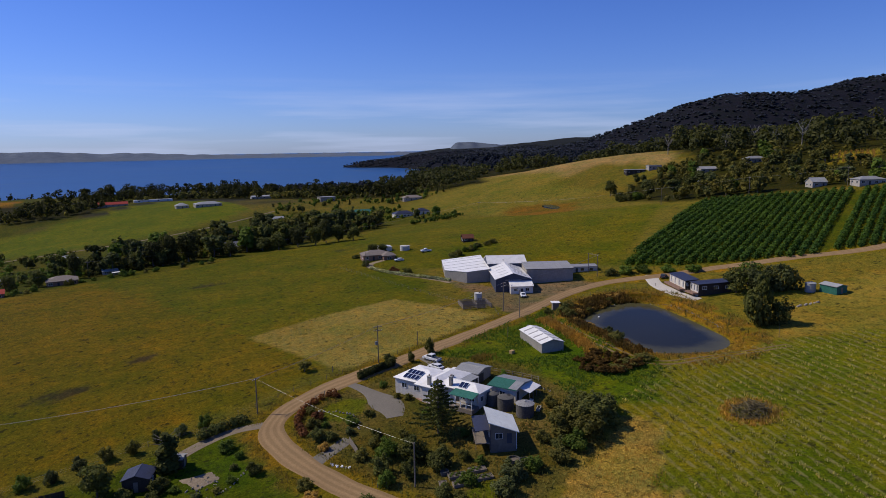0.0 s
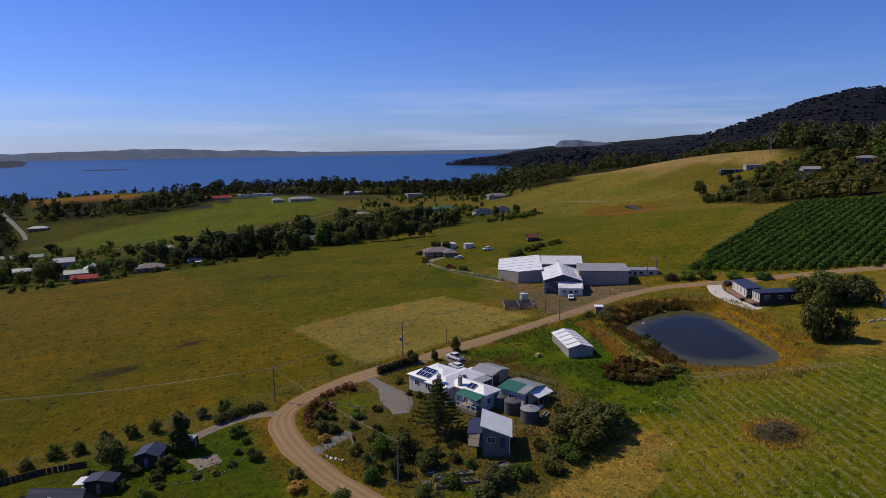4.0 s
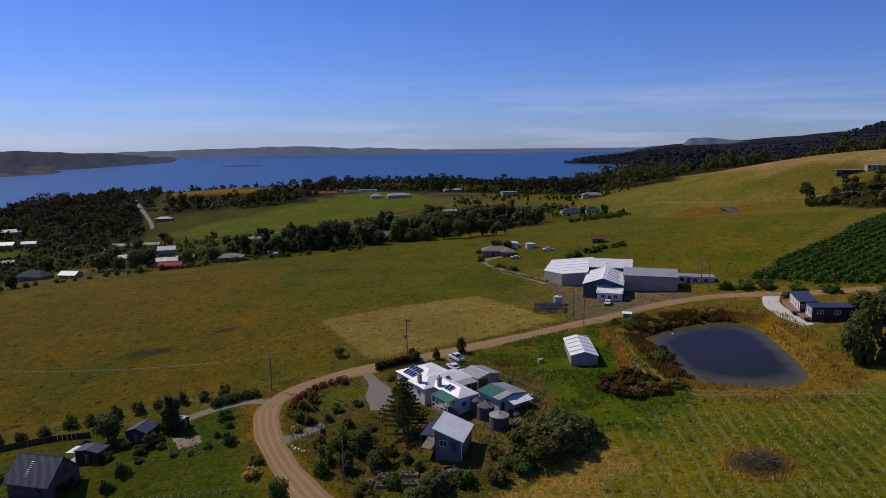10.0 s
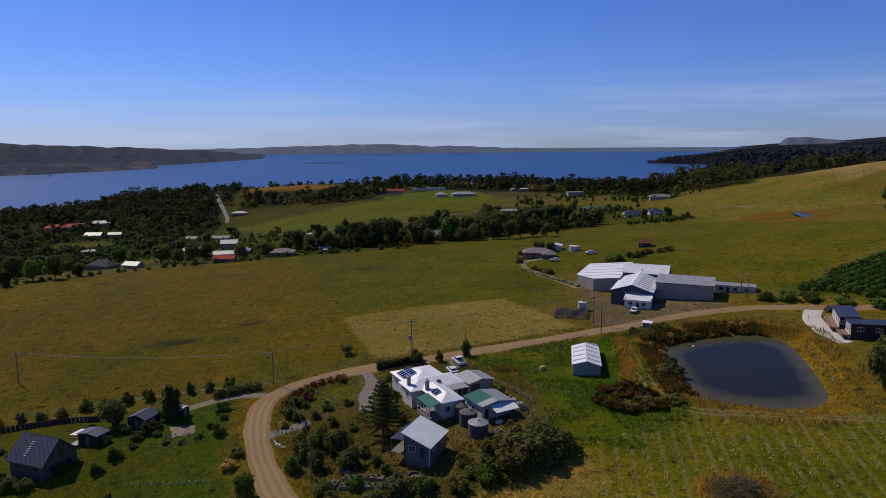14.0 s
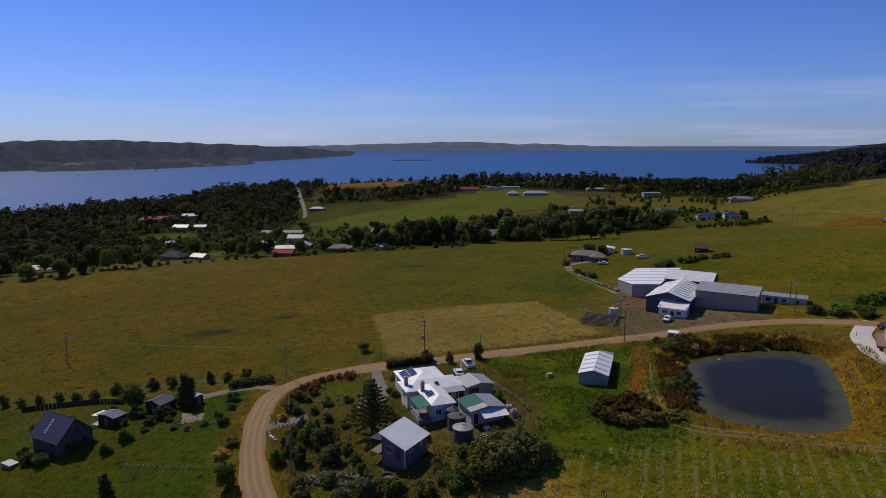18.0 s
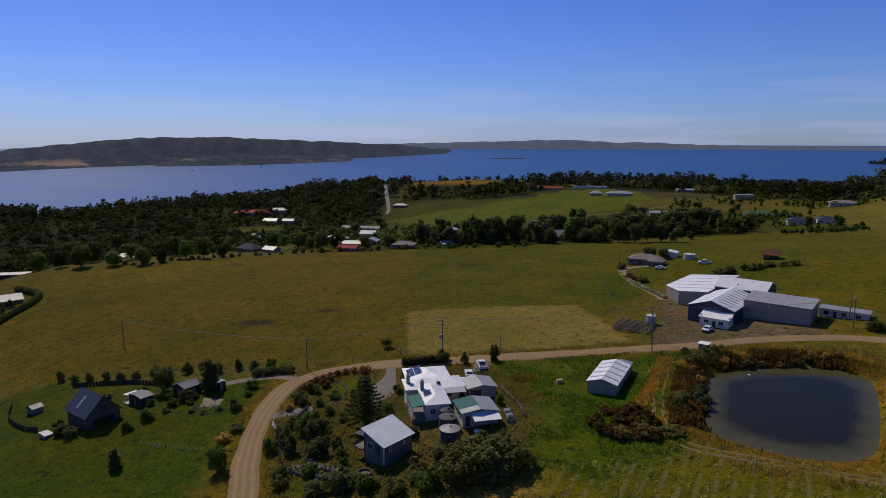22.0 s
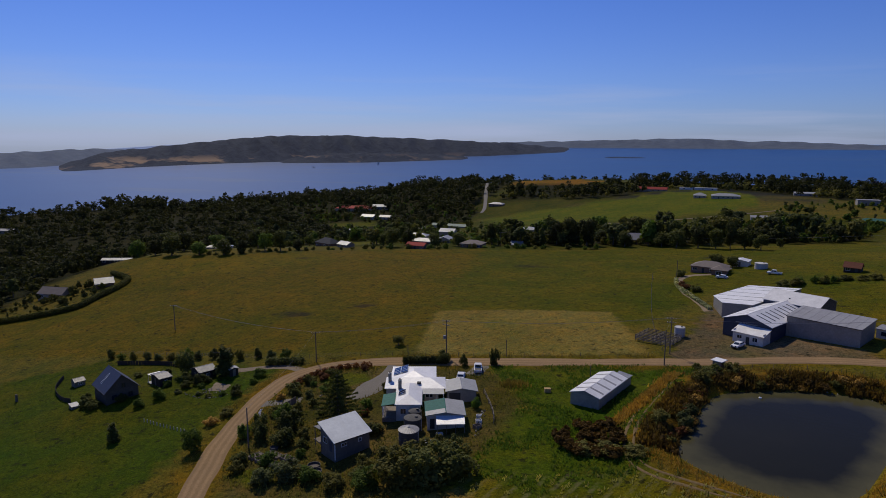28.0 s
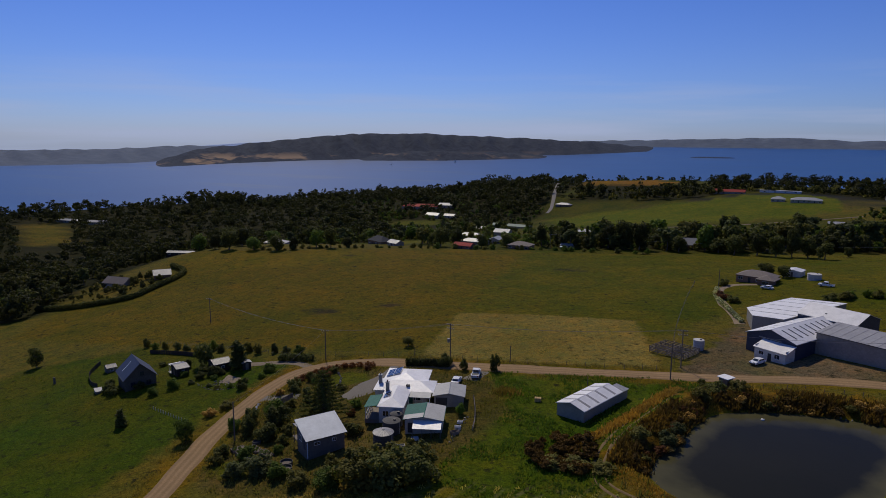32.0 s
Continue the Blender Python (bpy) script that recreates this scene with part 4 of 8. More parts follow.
            q = p + n * .042 + r * .04 + u * .04
            part("cells", prism([q, q + r * .91, q + r * .91 + u * 1.56, q + u * 1.56], n * .006), M_SOLAR, panel)


# ---- homestead ----
def homestead():
    bx, by = -1.0, -12.0
    h = thing("farmhouse", bx, by, -.6, 23, "white weatherboard farmhouse with bright white iron hip roofs", "house")
    # local axes: x along the north front, y to the road
    blocks = [(-5.2, 2.6, 4.2, 11.2), (-6.2, -1.9, 5.0, 2.6), (-3.6, -10.6, 1.2, -1.9)]
    for x0, y0, x1, y1 in blocks:
        for ax, ay, cx, cy in ((x0, y0, x1, y0 + .16), (x0, y1 - .16, x1, y1), (x0, y0 + .165, x0 + .16, y1 - .165), (x1 - .16, y0 + .165, x1, y1 - .165)):
            part("wall", box(ax, ay, -1.2, cx, cy, 2.85), M_WALL_WHITE, h)
    hip_roof(h, -5.2, 0.2, 4.2, 11.2, 2.85, 4.35, M_WHITE_ROOF, 'y')
    hip_roof(h, -6.2, -1.9, 6.2, 4.3, 2.85, 4.05, M_WHITE_ROOF, 'x')
    hip_roof(h, -3.6, -10.6, 1.2, .6, 2.85, 3.95, M_WHITE_ROOF, 'y')
    part("porch_roof", prism([(-6.6, -11.0, 2.55), (-3.9, -11.0, 3.0), (-3.9, -4.9, 3.0), (-6.6, -4.9, 2.55)], (0, 0, .09)), M_GREEN_ROOF, h, "green iron porch roof")
    for k in range(5):
        part("porch_post", box(-6.4, -10.7 + k * 1.42, -1.0, -6.28, -10.58 + k * 1.42, 2.56), M_WHITE, h)
    part("porch_rail", box(-6.38, -10.7, .95, -6.30, -5.0, 1.05), M_WHITE, h)
    part("porch_floor", box(-6.5, -10.8, -.9, -3.65, -5.0, .05), M_TIMBER, h)
    part("verandah_roof", prism([(1.3, -4.6, 2.5), (6.2, -4.6, 2.5), (6.2, -1.95, 2.85), (1.3, -1.95, 2.85)], (0, 0, .07)), M_ZINC_LIGHT, h, "pale corrugated verandah roof")
    for k in range(4):
        part("verandah_post", box(1.5 + k * 1.5, -4.5, -1, 1.62 + k * 1.5, -4.38, 2.5), M_WHITE, h)
    for x, y in ((-5.6, 1.0), (-3.2, -3.2)):
        ch = part("chimney", box(x - .35, y - .35, 2.6, x + .35, y + .35, 5.1), M_WALL_GREY, h, "grey rendered chimney")
        part("chimney_cap", box(x - .43, y - .43, 5.1, x + .43, y + .43, 5.22), M_CONCRETE, ch)
        part("chimney_pot", tube((x, y, 5.22), (x, y, 5.6), .14, .12, 10), M_BRICK, ch)
    solar_panels(h, (-5.0, 5.0, 3.1), (0, 1, 0), (4.7, 0, 1.5), 4, 2)
    solar_panels(h, (-3.3, -7.2, 3.15), (0, 1, 0), (2.4, 0, 1.1), 2, 1)
    part("roof_vent", box(.4, -1.0, 3.4, 1.2, -.3, 3.75), M_DARK, h)
    for (x, y, z), n, w, hh in (((-3.6, -9, 1.4), (-1, 0), 1.3, 1.3), ((-3.6, -6.5, 1.4), (-1, 0), 1.3, 1.3), ((-2.2, -10.6, 1.3), (0, -1), 1.2, 1.2), ((0, -10.6, 1.3), (0, -1), 1.0, 1.2),
                                ((-6.2, 0.4, 1.4), (-1, 0), 1.4, 1.2), ((-5.2, 5, 1.4), (-1, 0), 1.5, 1.2), ((-5.2, 8.5, 1.4), (-1, 0), 1.5, 1.2), ((1.2, -7, 1.4), (1, 0), 1.2, 1.2),
                                ((3, -1.9, 1.4), (0, -1), 1.6, 1.3), ((4.2, 7, 1.4), (1, 0), 1.4, 1.2), ((-2, 11.2, 1.4), (0, 1), 1.4, 1.2)):
        window(h, ((x, y, z), n), w, hh)
    door(h, ((-3.6, -5.2, 0), (-1, 0)), .85, 2.05, M_DARK)
    door(h, ((1.6, -1.9, 0), (0, -1)), .85, 2.05, M_GREEN_ROOF)
    return h


homestead()


def garage():
    g = thing("garage", 8.3, -8.6, -.4, 25, "grey metal garage with a low gable roof", "garage")
    four_walls(g, 6.2, 6.0, 2.6, M_WALL_GREY)
    for y in (-3.0, 2.82):
        gable_end(g, 6.2, y, 2.6, 3.2, M_WALL_GREY)
    gable_roof(g, 6.2, 6.0, 2.6, 3.2, M_ZINC)
    door(g, ((-1.5, -3.0, 0), (0, -1)), 2.4, 2.2, M_DARK)
    part("lean_to_roof", prism([(-3.3, 3.2, 2.4), (-.9, 3.2, 2.4), (-.9, 5.0, 2.2), (-3.3, 5.0, 2.2)], (0, 0, .06)), M_WHITE_ROOF, g, "small white lean-to roof")
    for x in (-3.1, -1.05):
        part("lean_to_post", box(x - .05, 4.8, -.6, x + .05, 4.9, 2.2), M_WHITE, g)


garage()


def utility_shed():
    s = thing("utility_shed", 9.7, -21.3, -.5, 25, "shed with a green and zinc gable roof beside the tanks", "shed")
    four_walls(s, 7.2, 6.6, 2.75, M_WALL_WHITE)
    for y in (-3.3, 3.12):
        gable_end(s, 7.2, y, 2.75, 3.35, M_WALL_BLUE)
    gable_roof(s, 7.2, 6.6, 2.75, 3.35, M_GREEN_ROOF, mat2=M_ZINC)
    part("zinc_front", prism([(-3.9, -3.7, 2.83), (-3.9, -1.6, 2.83), (-.02, -1.6, 3.47), (-.02, -3.7, 3.47)], (0, 0, .025)), M_ZINC, s)
    part("awning", prism([(-1.9, -3.35, 2.6), (3.6, -3.35, 2.6), (3.6, -5.9, 1.95), (-1.9, -5.9, 1.95)], (0, 0, .07)), M_WHITE_ROOF, s, "white sheet awning")
    for k in range(4):
        part("awning_post", box(-1.8 + k * 1.75, -5.8, -1, -1.7 + k * 1.75, -5.7, 2.0), M_TIMBER, s)
    window(s, ((-3.6, 0, 1.4), (-1, 0)), 1.4, .9)
    door(s, ((-2.6, -3.3, 0), (0, -1)), .9, 2.05, M_DARK)


utility_shed()


def studio():
    s = thing("studio", -4.1, -36.6, -.75, -28, "blue-grey studio with a single-pitch pale metal roof", "studio")
    w, d = 5.0, 7.4
    four_walls(s, w, d, 2.2, M_STUDIO_WALL, 2.0, tops=(3.95, 2.25, 2.25, 3.95))
    slope(s, [(2.95, -4.1, 2.12), (2.95, 4.1, 2.12), (-2.95, 4.1, 4.2), (-2.95, -4.1, 4.2)], .14, M_STUDIO_ROOF, "roof")
    part("fascia", box(-3.0, -4.12, 3.98, -2.95, 4.12, 4.22), M_DARK, s)
    part("fascia", box(2.95, -4.12, 1.95, 3.0, 4.12, 2.14), M_DARK, s)
    part("corner_trim", box(-2.53, -3.74, -1.4, -2.4, -3.6, 3.9), M_WALL_DARKBLUE, s)
    part("corner_trim", box(2.4, -3.74, -1.4, 2.53, -3.6, 2.3), M_WHITE, s)
    part("verandah_roof", prism([(-5.4, -3.6, 2.3), (-2.55, -3.6, 2.5), (-2.55, 3.6, 2.5), (-5.4, 3.6, 2.3)], (0, 0, .08)), M_DARK_ROOF, s, "dark blue verandah roof")
    for y in (-3.4, 0, 3.4):
        part("verandah_post", box(-5.3, y - .06, -1.5, -5.18, y + .06, 2.31), M_TIMBER, s)
    part("deck", box(-5.35, -3.7, -.2, -2.55, 3.7, -.05), M_TIMBER, s)
    window(s, ((-.9, -3.7, 1.3), (0, -1)), 1.4, 1.2)
    door(s, ((1.1, -3.7, -.2), (0, -1)), .9, 2.0, M_WALL_DARKBLUE)
    window(s, ((2.5, -1.8, 1.1), (1, 0)), 1.2, .7)
    window(s, ((2.5, 1.6, 1.1), (1, 0)), .8, .7)
    window(s, ((-2.5, -1.6, 1.3), (-1, 0)), 1.6, 1.5)
    window(s, ((-2.5, 1.6, 1.3), (-1, 0)), 1.6, 1.5)


studio()


def tank(x, y, r, h, mat, label, roof, rise=.5, name="water_tank"):
    z = gz(x, y)
    t = thing(name, x, y, z, 0, label, "water tank")
    part("shell", lathe([(r, -.5), (r, h * .33), (r + .03, h * .335), (r + .03, h * .345), (r, h * .35), (r, h * .66), (r + .03, h * .665), (r + .03, h * .675), (r, h * .68), (r, h)], 32), mat, t)
    if roof == "cone":
        n = 24
        for k in range(n):
            a0, a1 = (k + .06) * math.tau / n, (k + .94) * math.tau / n
            pts = [(.1 * math.cos(a0), .1 * math.sin(a0), h + rise), (1.06 * r * math.cos(a0), 1.06 * r * math.sin(a0), h + .02), (1.06 * r * math.cos(a1), 1.06 * r * math.sin(a1), h + .02), (.1 * math.cos(a1), .1 * math.sin(a1), h + rise)]
            part("roof_sheet", prism(pts, (0, 0, .05)), M_GREY_ROOF, t)
        part("roof_cap", lathe([(.3, h + rise - .02), (.3, h + rise + .1), (.05, h + rise + .2)], 12), M_ZINC, t)
        part("roof_base", lathe([(r, h - .02), (.1, h + rise - .04)], 32), M_DARK, t)
    else:
        part("roof_dome", lathe([(r + .05, h), (r + .05, h + .08), (r * .8, h + rise * .55), (r * .4, h + rise * .9), (.05, h + rise)], 32), mat, t)
        part("hatch", tube((r * .4, 0, h + rise * .8), (r * .4, 0, h + rise + .15), .3, .3, 12), M_DARK, t)
    part("inlet_pipe", tube((r + .06, 0, -.3), (r + .06, 0, h), .05, .05, 6), M_WHITE, t)
    return t


tank(4.9, -26.1, 1.75, 2.5, M_TANK, "dark weathered round water tank with a domed top", "dome", .35)
tank(6.3, -31.0, 1.9, 2.5, M_TANK, "dark round water tank with a silver ribbed cone roof", "cone", .55)
tank(3.9, -22.9, 1.3, 2.4, M_TANK, "small grey domed water tank by the house", "dome", .5)
tank(50.4, 50.8, 1.35, 2.6, M_CONCRETE, "white cylindrical water tank on a low stand", "dome", .15)
tank(131, -19.5, 1.6, 2.7, M_ZINC_LIGHT, "shiny galvanised water tank on a stand", "dome", .3)


# ---- packing sheds ----
def packing_sheds():
    ang = -28.0
    def at(u, v):
        c, s = .883, .469
        return (u * c + v * s, -u * s + v * c)
    x, y = at(34.65, 91.0)
    f = thing("packing_shed", x, y, 2.4, ang, "dark blue packing shed with white skylit gable roof", "shed")
    four_walls(f, 12.9, 26.2, 4.6, M_WALL_DARKBLUE)
    for yy in (-13.1, 12.92):
        gable_end(f, 12.9, yy, 4.6, 6.7, M_WALL_DARKBLUE)
    gable_roof(f, 12.9, 26.2, 4.6, 6.7, M_WHITE_ROOF, .3)
    skylights(f, 12.9, 26.2, 4.6, 6.7, 9, 1, M_DARK, .55, .2, .82)
    skylights(f, 12.9, 26.2, 4.6, 6.7, 5, -1, M_GREY_ROOF, .45, .3, .8)
    sign = part("sign_board", box(-3.2, -13.22, 3.95, 3.2, -13.12, 4.5), M_WALL_DARKBLUE, f)
    for k, (a, b) in enumerate(((-3.0, -1.2), (-.9, -.5), (-.2, 2.9))):
        part("sign_bar", box(a, -13.26, 4.1, b, -13.215, 4.36), M_WALL_GREY, sign)
    part("ridge_vent", tube((0, 12.6, 6.6), (0, 12.6, 7.3), .25, .25, 10), M_DARK, f)
    # lean-to office
    part("office_wall", box(-1.6, -17.2, -1, 6.4, -17.05, 2.75), M_WALL_WHITE, f)
    part("office_wall", box(-1.6, -17.04, -1, -1.45, -13.12, 3.3), M_WALL_WHITE, f)
    part("office_wall", box(6.25, -17.04, -1, 6.4, -13.12, 3.3), M_WALL_WHITE, f)
    slope(f, [(-1.9, -17.6, 2.75), (6.7, -17.6, 2.75), (6.7, -13.15, 3.95), (-1.9, -13.15, 3.95)], .1, M_WHITE_ROOF, "office_roof", "white lean-to office roof")
    window(f, ((4.3, -17.2, 1.5), (0, -1)), 1.4, 1.2)
    window(f, ((.2, -17.2, 1.5), (0, -1)), 1.4, 1.0)
    door(f, ((2.4, -17.2, -.2), (0, -1)), .9, 2.05, M_DARK)
    x, y = at(50.0, 92.0)
    w = thing("cool_store", x, y, 3.2, ang, "long grey sheet-metal cool store with a low roof", "shed")
    four_walls(w, 17.8, 10.2, 5.6, M_WALL_GREY, tops=(5.6, 5.6, 6.5, 6.5))
    slope(w, [(-9.1, -5.35, 5.6), (9.15, -5.35, 5.6), (9.15, 5.3, 6.6), (-9.1, 5.3, 6.6)], .12, M_GREY_ROOF, "roof")
    for k in range(8):
        part("roof_joint", prism([(-8 + k * 2.2, -5.36, 5.61), (-7.9 + k * 2.2, -5.36, 5.61), (-7.9 + k * 2.2, 5.3, 6.61), (-8 + k * 2.2, 5.3, 6.61)], (0, 0, .035)), M_ZINC, w)
    part("gutter", box(-9.1, -5.45, 5.42, 9.15, -5.33, 5.56), M_DARK, w)
    door(w, ((6.5, -5.1, -.3), (0, -1)), 3.0, 3.2, M_WALL_GREY)
    x, y = at(19.6, 116.0)
    s = thing("store_shed", x, y, 2.6, ang, "broad store shed with a pale low-pitch iron roof", "shed")
    outline = [(-8.2, -11.8), (-.4, -21.5), (8.6, -21.5), (8.6, 12.0), (-8.2, 12.0)]
    top = lambda p: 3.3 + (p[0] + 8.2) * .11
    for p, q in zip(outline, outline[1:] + outline[:1]):
        d = (Vector((*q, 0)) - Vector((*p, 0))).normalized()
        n = Vector((-d.y, d.x, 0)) * .16
        part("wall", prism([(*p, -1.5), (*q, -1.5), (*q, top(q)), (*p, top(p))], n), M_WALL_BLUE, s)
    part("roof", prism([(a * 1.02, b * 1.01, top((a, b)) + .02) for a, b in outline], (0, 0, .1)), M_WHITE_ROOF, s)
    for b in (-15.5, -9.5, -3.0, 3.5, 9.0):
        a0 = -8.0 if b > -11.5 else -5.0
        part("sheet_lap", prism([(a0, b, top((a0, 0)) + .12), (8.4, b, top((8.4, 0)) + .12), (8.4, b + .35, top((8.4, 0)) + .12), (a0, b + .35, top((a0, 0)) + .12)], (0, 0, .04)), M_GREY_ROOF, s)
    x, y = at(36.0, 107.5)
    b = thing("grading_shed", x, y, 2.8, ang - 90, "grading shed with a white gable roof behind the front shed", "shed")
    four_walls(b, 12.6, 15.4, 5.9, M_WALL_DARKBLUE)
    for yy in (-7.7, 7.52):
        gable_end(b, 12.6, yy, 5.9, 8.0, M_WALL_DARKBLUE)
    gable_roof(b, 12.6, 15.4, 5.9, 8.0, M_WHITE_ROOF, .25)
    x, y = at(65.3, 99.6)
    a = thing("workers_annex", x, y, 4.6, ang, "long low white annex with small windows", "annex")
    four_walls(a, 12.4, 4.4, 2.6, M_WALL_WHITE)
    part("roof", prism([(-6.4, -2.5, 2.62), (6.4, -2.5, 2.62), (6.4, 2.5, 2.8), (-6.4, 2.5, 2.8)], (0, 0, .1)), M_GREY_ROOF, a)
    for k in (-4.4, 0, 3.6):
        window(a, ((k, -2.2, 1.5), (0, -1)), 1.3, 1.0, frame_mat=M_DARK)
    door(a, ((-2.2, -2.2, 0), (0, -1)), .9, 2.05, M_DARK)


packing_sheds()


def hay_shed():
    s = thing("hay_shed", 36.6, .2, 1.0, -15, "grey iron hay shed with translucent roof strips", "shed")
    four_walls(s, 6.3, 14.4, 2.5, M_WALL_GREY)
    for y in (-7.2, 7.02):
        gable_end(s, 6.3, y, 2.5, 3.4, M_WALL_GREY)
    gable_roof(s, 6.3, 14.4, 2.5, 3.4, M_WHITE_ROOF, .2)
    skylights(s, 6.3, 14.4, 2.5, 3.4, 4, -1, M_GREY_ROOF, .7, .02, .96)
    skylights(s, 6.3, 14.4, 2.5, 3.4, 4, 1, M_GREY_ROOF, .7, .02, .96)
    part("lean_to", box(.4, 7.25, -1, 3.1, 10.0, 2.3), M_WALL_GREY, s)
    slope(s, [(.2, 7.25, 2.75), (.2, 10.3, 2.75), (3.3, 10.3, 2.35), (3.3, 7.25, 2.35)], .08, M_ZINC, "lean_to_roof")


hay_shed()


def pump_hut():
    h = thing("pump_hut", 60.2, 21.6, 3.0, -28, "small pump hut with a white flat roof by the pond", "hut")
    four_walls(h, 2.0, 2.0, 2.3, M_TIMBER)
    part("roof", box(-1.35, -1.35, 2.32, 1.35, 1.35, 2.45), M_WHITE_ROOF, h)
    door(h, ((0, -1.0, 0), (0, -1)), .8, 1.9, M_TIMBER)


pump_hut()


# ---- the barn house and its yard ----
def barn():
    b = thing("barn_house", -79.2, -21.8, -9.0, 66, "tall dark barn house with steep blue-black roof", "house")
    four_walls(b, 7.6, 8.8, 3.3, M_BARN, 2.5)
    for y in (-4.4, 4.22):
        gable_end(b, 7.6, y, 3.3, 6.9, M_BARN)
    gable_roof(b, 7.6, 8.8, 3.3, 6.9, M_DARK_ROOF, .45, cap=M_DARK_ROOF)
    k = (6.9 - 3.3) / 3.8
    for i in range(9):
        x = -3.2 + i * .26
        z = 3.3 + (3.8 + x) * k + .14
        part("roof_ladder_rung", box(x - .03, .5, z, x + .05, 1.2, z + .07), M_WHITE, b)
    for x in (-1.9, 1.9):
        window(b, ((x, -4.4, 1.5), (0, -1)), 1.2, 1.3, frame_mat=M_DARK)
    window(b, ((.4, -4.4, 4.1), (0, -1)), 1.0, 1.2, frame_mat=M_DARK)
    for y in (-2.4, 2.4):
        window(b, ((-3.8, y, 2.4), (-1, 0)), .9, 1.3, frame_mat=M_DARK)
        window(b, ((3.8, y, 1.5), (1, 0)), 1.1, 1.3, frame_mat=M_DARK)
    door(b, ((0, -4.4, -.4), (0, -1)), 1.0, 2.1, M_TIMBER)
    part("deck", box(-2.2, -6.6, -.6, 2.2, -4.45, -.35), M_TIMBER, b)


barn()


def small_shed(x, y, turn, w, d, h, wall, roof, label, rise=.4, name="garden_shed", z=None):
    s = thing(name, x, y, gz(x, y) if z is None else z, turn, label, "shed")
    four_walls(s, w, d, h, wall, 1.0, .1)
    for yy in (-d / 2, d / 2 - .1):
        gable_end(s, w, yy, h, h + rise, wall, .1)
    gable_roof(s, w, d, h, h + rise, roof, .2)
    door(s, ((0, -d / 2, 0), (0, -1)), .8, min(1.95, h - .1), M_TIMBER)
    window(s, ((w / 2, 0, h * .6), (1, 0)), min(1.0, d * .4), .7)
    return s


small_shed(-73.6, -12.6, -22, 5.2, 3.2, 2.3, M_WALL_DARK, M_DARK_ROOF, "dark garden shed with a blue-black roof")
lean = thing("shed_porch", -76.9, -11.4, gz(-76.9, -11.4), -22, "open porch with a pale sheet roof and white posts", "porch")
part("roof", prism([(-1.2, -1.6, 2.1), (1.1, -1.6, 2.3), (1.1, 1.6, 2.3), (-1.2, 1.6, 2.1)], (0, 0, .07)), M_WHITE_ROOF, lean)
for ax in (-1.1, .9):
    for ay in (-1.5, 1.4):
        part("post", box(ax, ay, -.6, ax + .1, ay + .1, 2.12), M_WHITE, lean)
part("paved_floor", box(-1.3, -1.7, -.6, 1.1, 1.7, .04), M_CONCRETE, lean)
small_shed(-65.5, -6.0, -22, 4.8, 4.6, 2.4, M_WALL_DARK, M_DARK_ROOF, "dark timber pavilion with a blue-black roof", .8, "pavilion")
small_shed(-57.9, -3.6, 60, 2.2, 2.0, 2.0, M_WALL_DARK, M_GREY_ROOF, "small dark tool shed under a tree", .3)
small_shed(-104, -13, -20, 3.0, 2.6, 1.6, M_TIMBER, M_DARK_ROOF, "small timber hen house with a dark roof", .6, "hen_house")


def cold_frame(x, y, turn, w, d):
    c = thing("cold_frame", x, y, gz(x, y), turn, "low timber box with a pale sheet lid", "garden box")
    for a, b, e, f in ((-w / 2, -d / 2, w / 2, -d / 2 + .08), (-w / 2, d / 2 - .08, w / 2, d / 2), (-w / 2, -d / 2 + .085, -w / 2 + .08, d / 2 - .085), (w / 2 - .08, -d / 2 + .085, w / 2, d / 2 - .085)):
        part("side_board", box(a, b, -.4, e, f, .75), M_TIMBER, c)
    part("lid", box(-w / 2 - .1, -d / 2 - .1, .76, w / 2 + .1, d / 2 + .1, .82), M_GREY_ROOF, c)


cold_frame(-86.8, -27.9, -25, 3.0, 1.8)


def house(x, y, turn, w, d, wall, roof, label, h=2.7, rise=1.7, kind="hip", wins=4, name="house", cat="house", z=None):
    g = (min(gz(x + a, y + b) for a in (-4, 4) for b in (-4, 4)) + gz(x, y)) / 2 if z is None else z
    swap = kind == "gable" and w > d
    if swap:
        w, d, turn = d, w, turn + 90
    o = thing(name, x, y, g, turn, label, cat)
    four_walls(o, w, d, h, wall, 2.5)
    if kind == "hip":
        hip_roof(o, -w / 2, -d / 2, w / 2, d / 2, h, h + rise, roof, 'x' if w > d else 'y')
    elif kind == "flat":
        part("roof", box(-w / 2 - .3, -d / 2 - .3, h, w / 2 + .3, d / 2 + .3, h + .22), roof, o)
    else:
        for yy in (-d / 2, d / 2 - .18):
            gable_end(o, w, yy, h, h + rise, wall)
        gable_roof(o, w, d, h, h + rise, roof, .4)
    for k in range(wins):
        span = d if swap else w
        a = -span / 2 + span * (k + .5) / wins
        if k % 3 == 1:
            door(o, ((-w / 2, -a, 0), (-1, 0)) if swap else ((a, -d / 2, 0), (0, -1)), .9, 2.05, M_DARK)
        else:
            window(o, ((-w / 2, -a, 1.4), (-1, 0)) if swap else ((a, -d / 2, 1.5), (0, -1)), min(1.8, span / wins * .55), 1.2)
    for k in range(2):
        if swap:
            window(o, ((w * (k - .5) * .5, d / 2, 1.4), (0, 1)), 1.2, 1.2)
        else:
            window(o, ((-w / 2, d * (k - .5) * .5, 1.5), (-1, 0)), 1.3, 1.2)
    return o


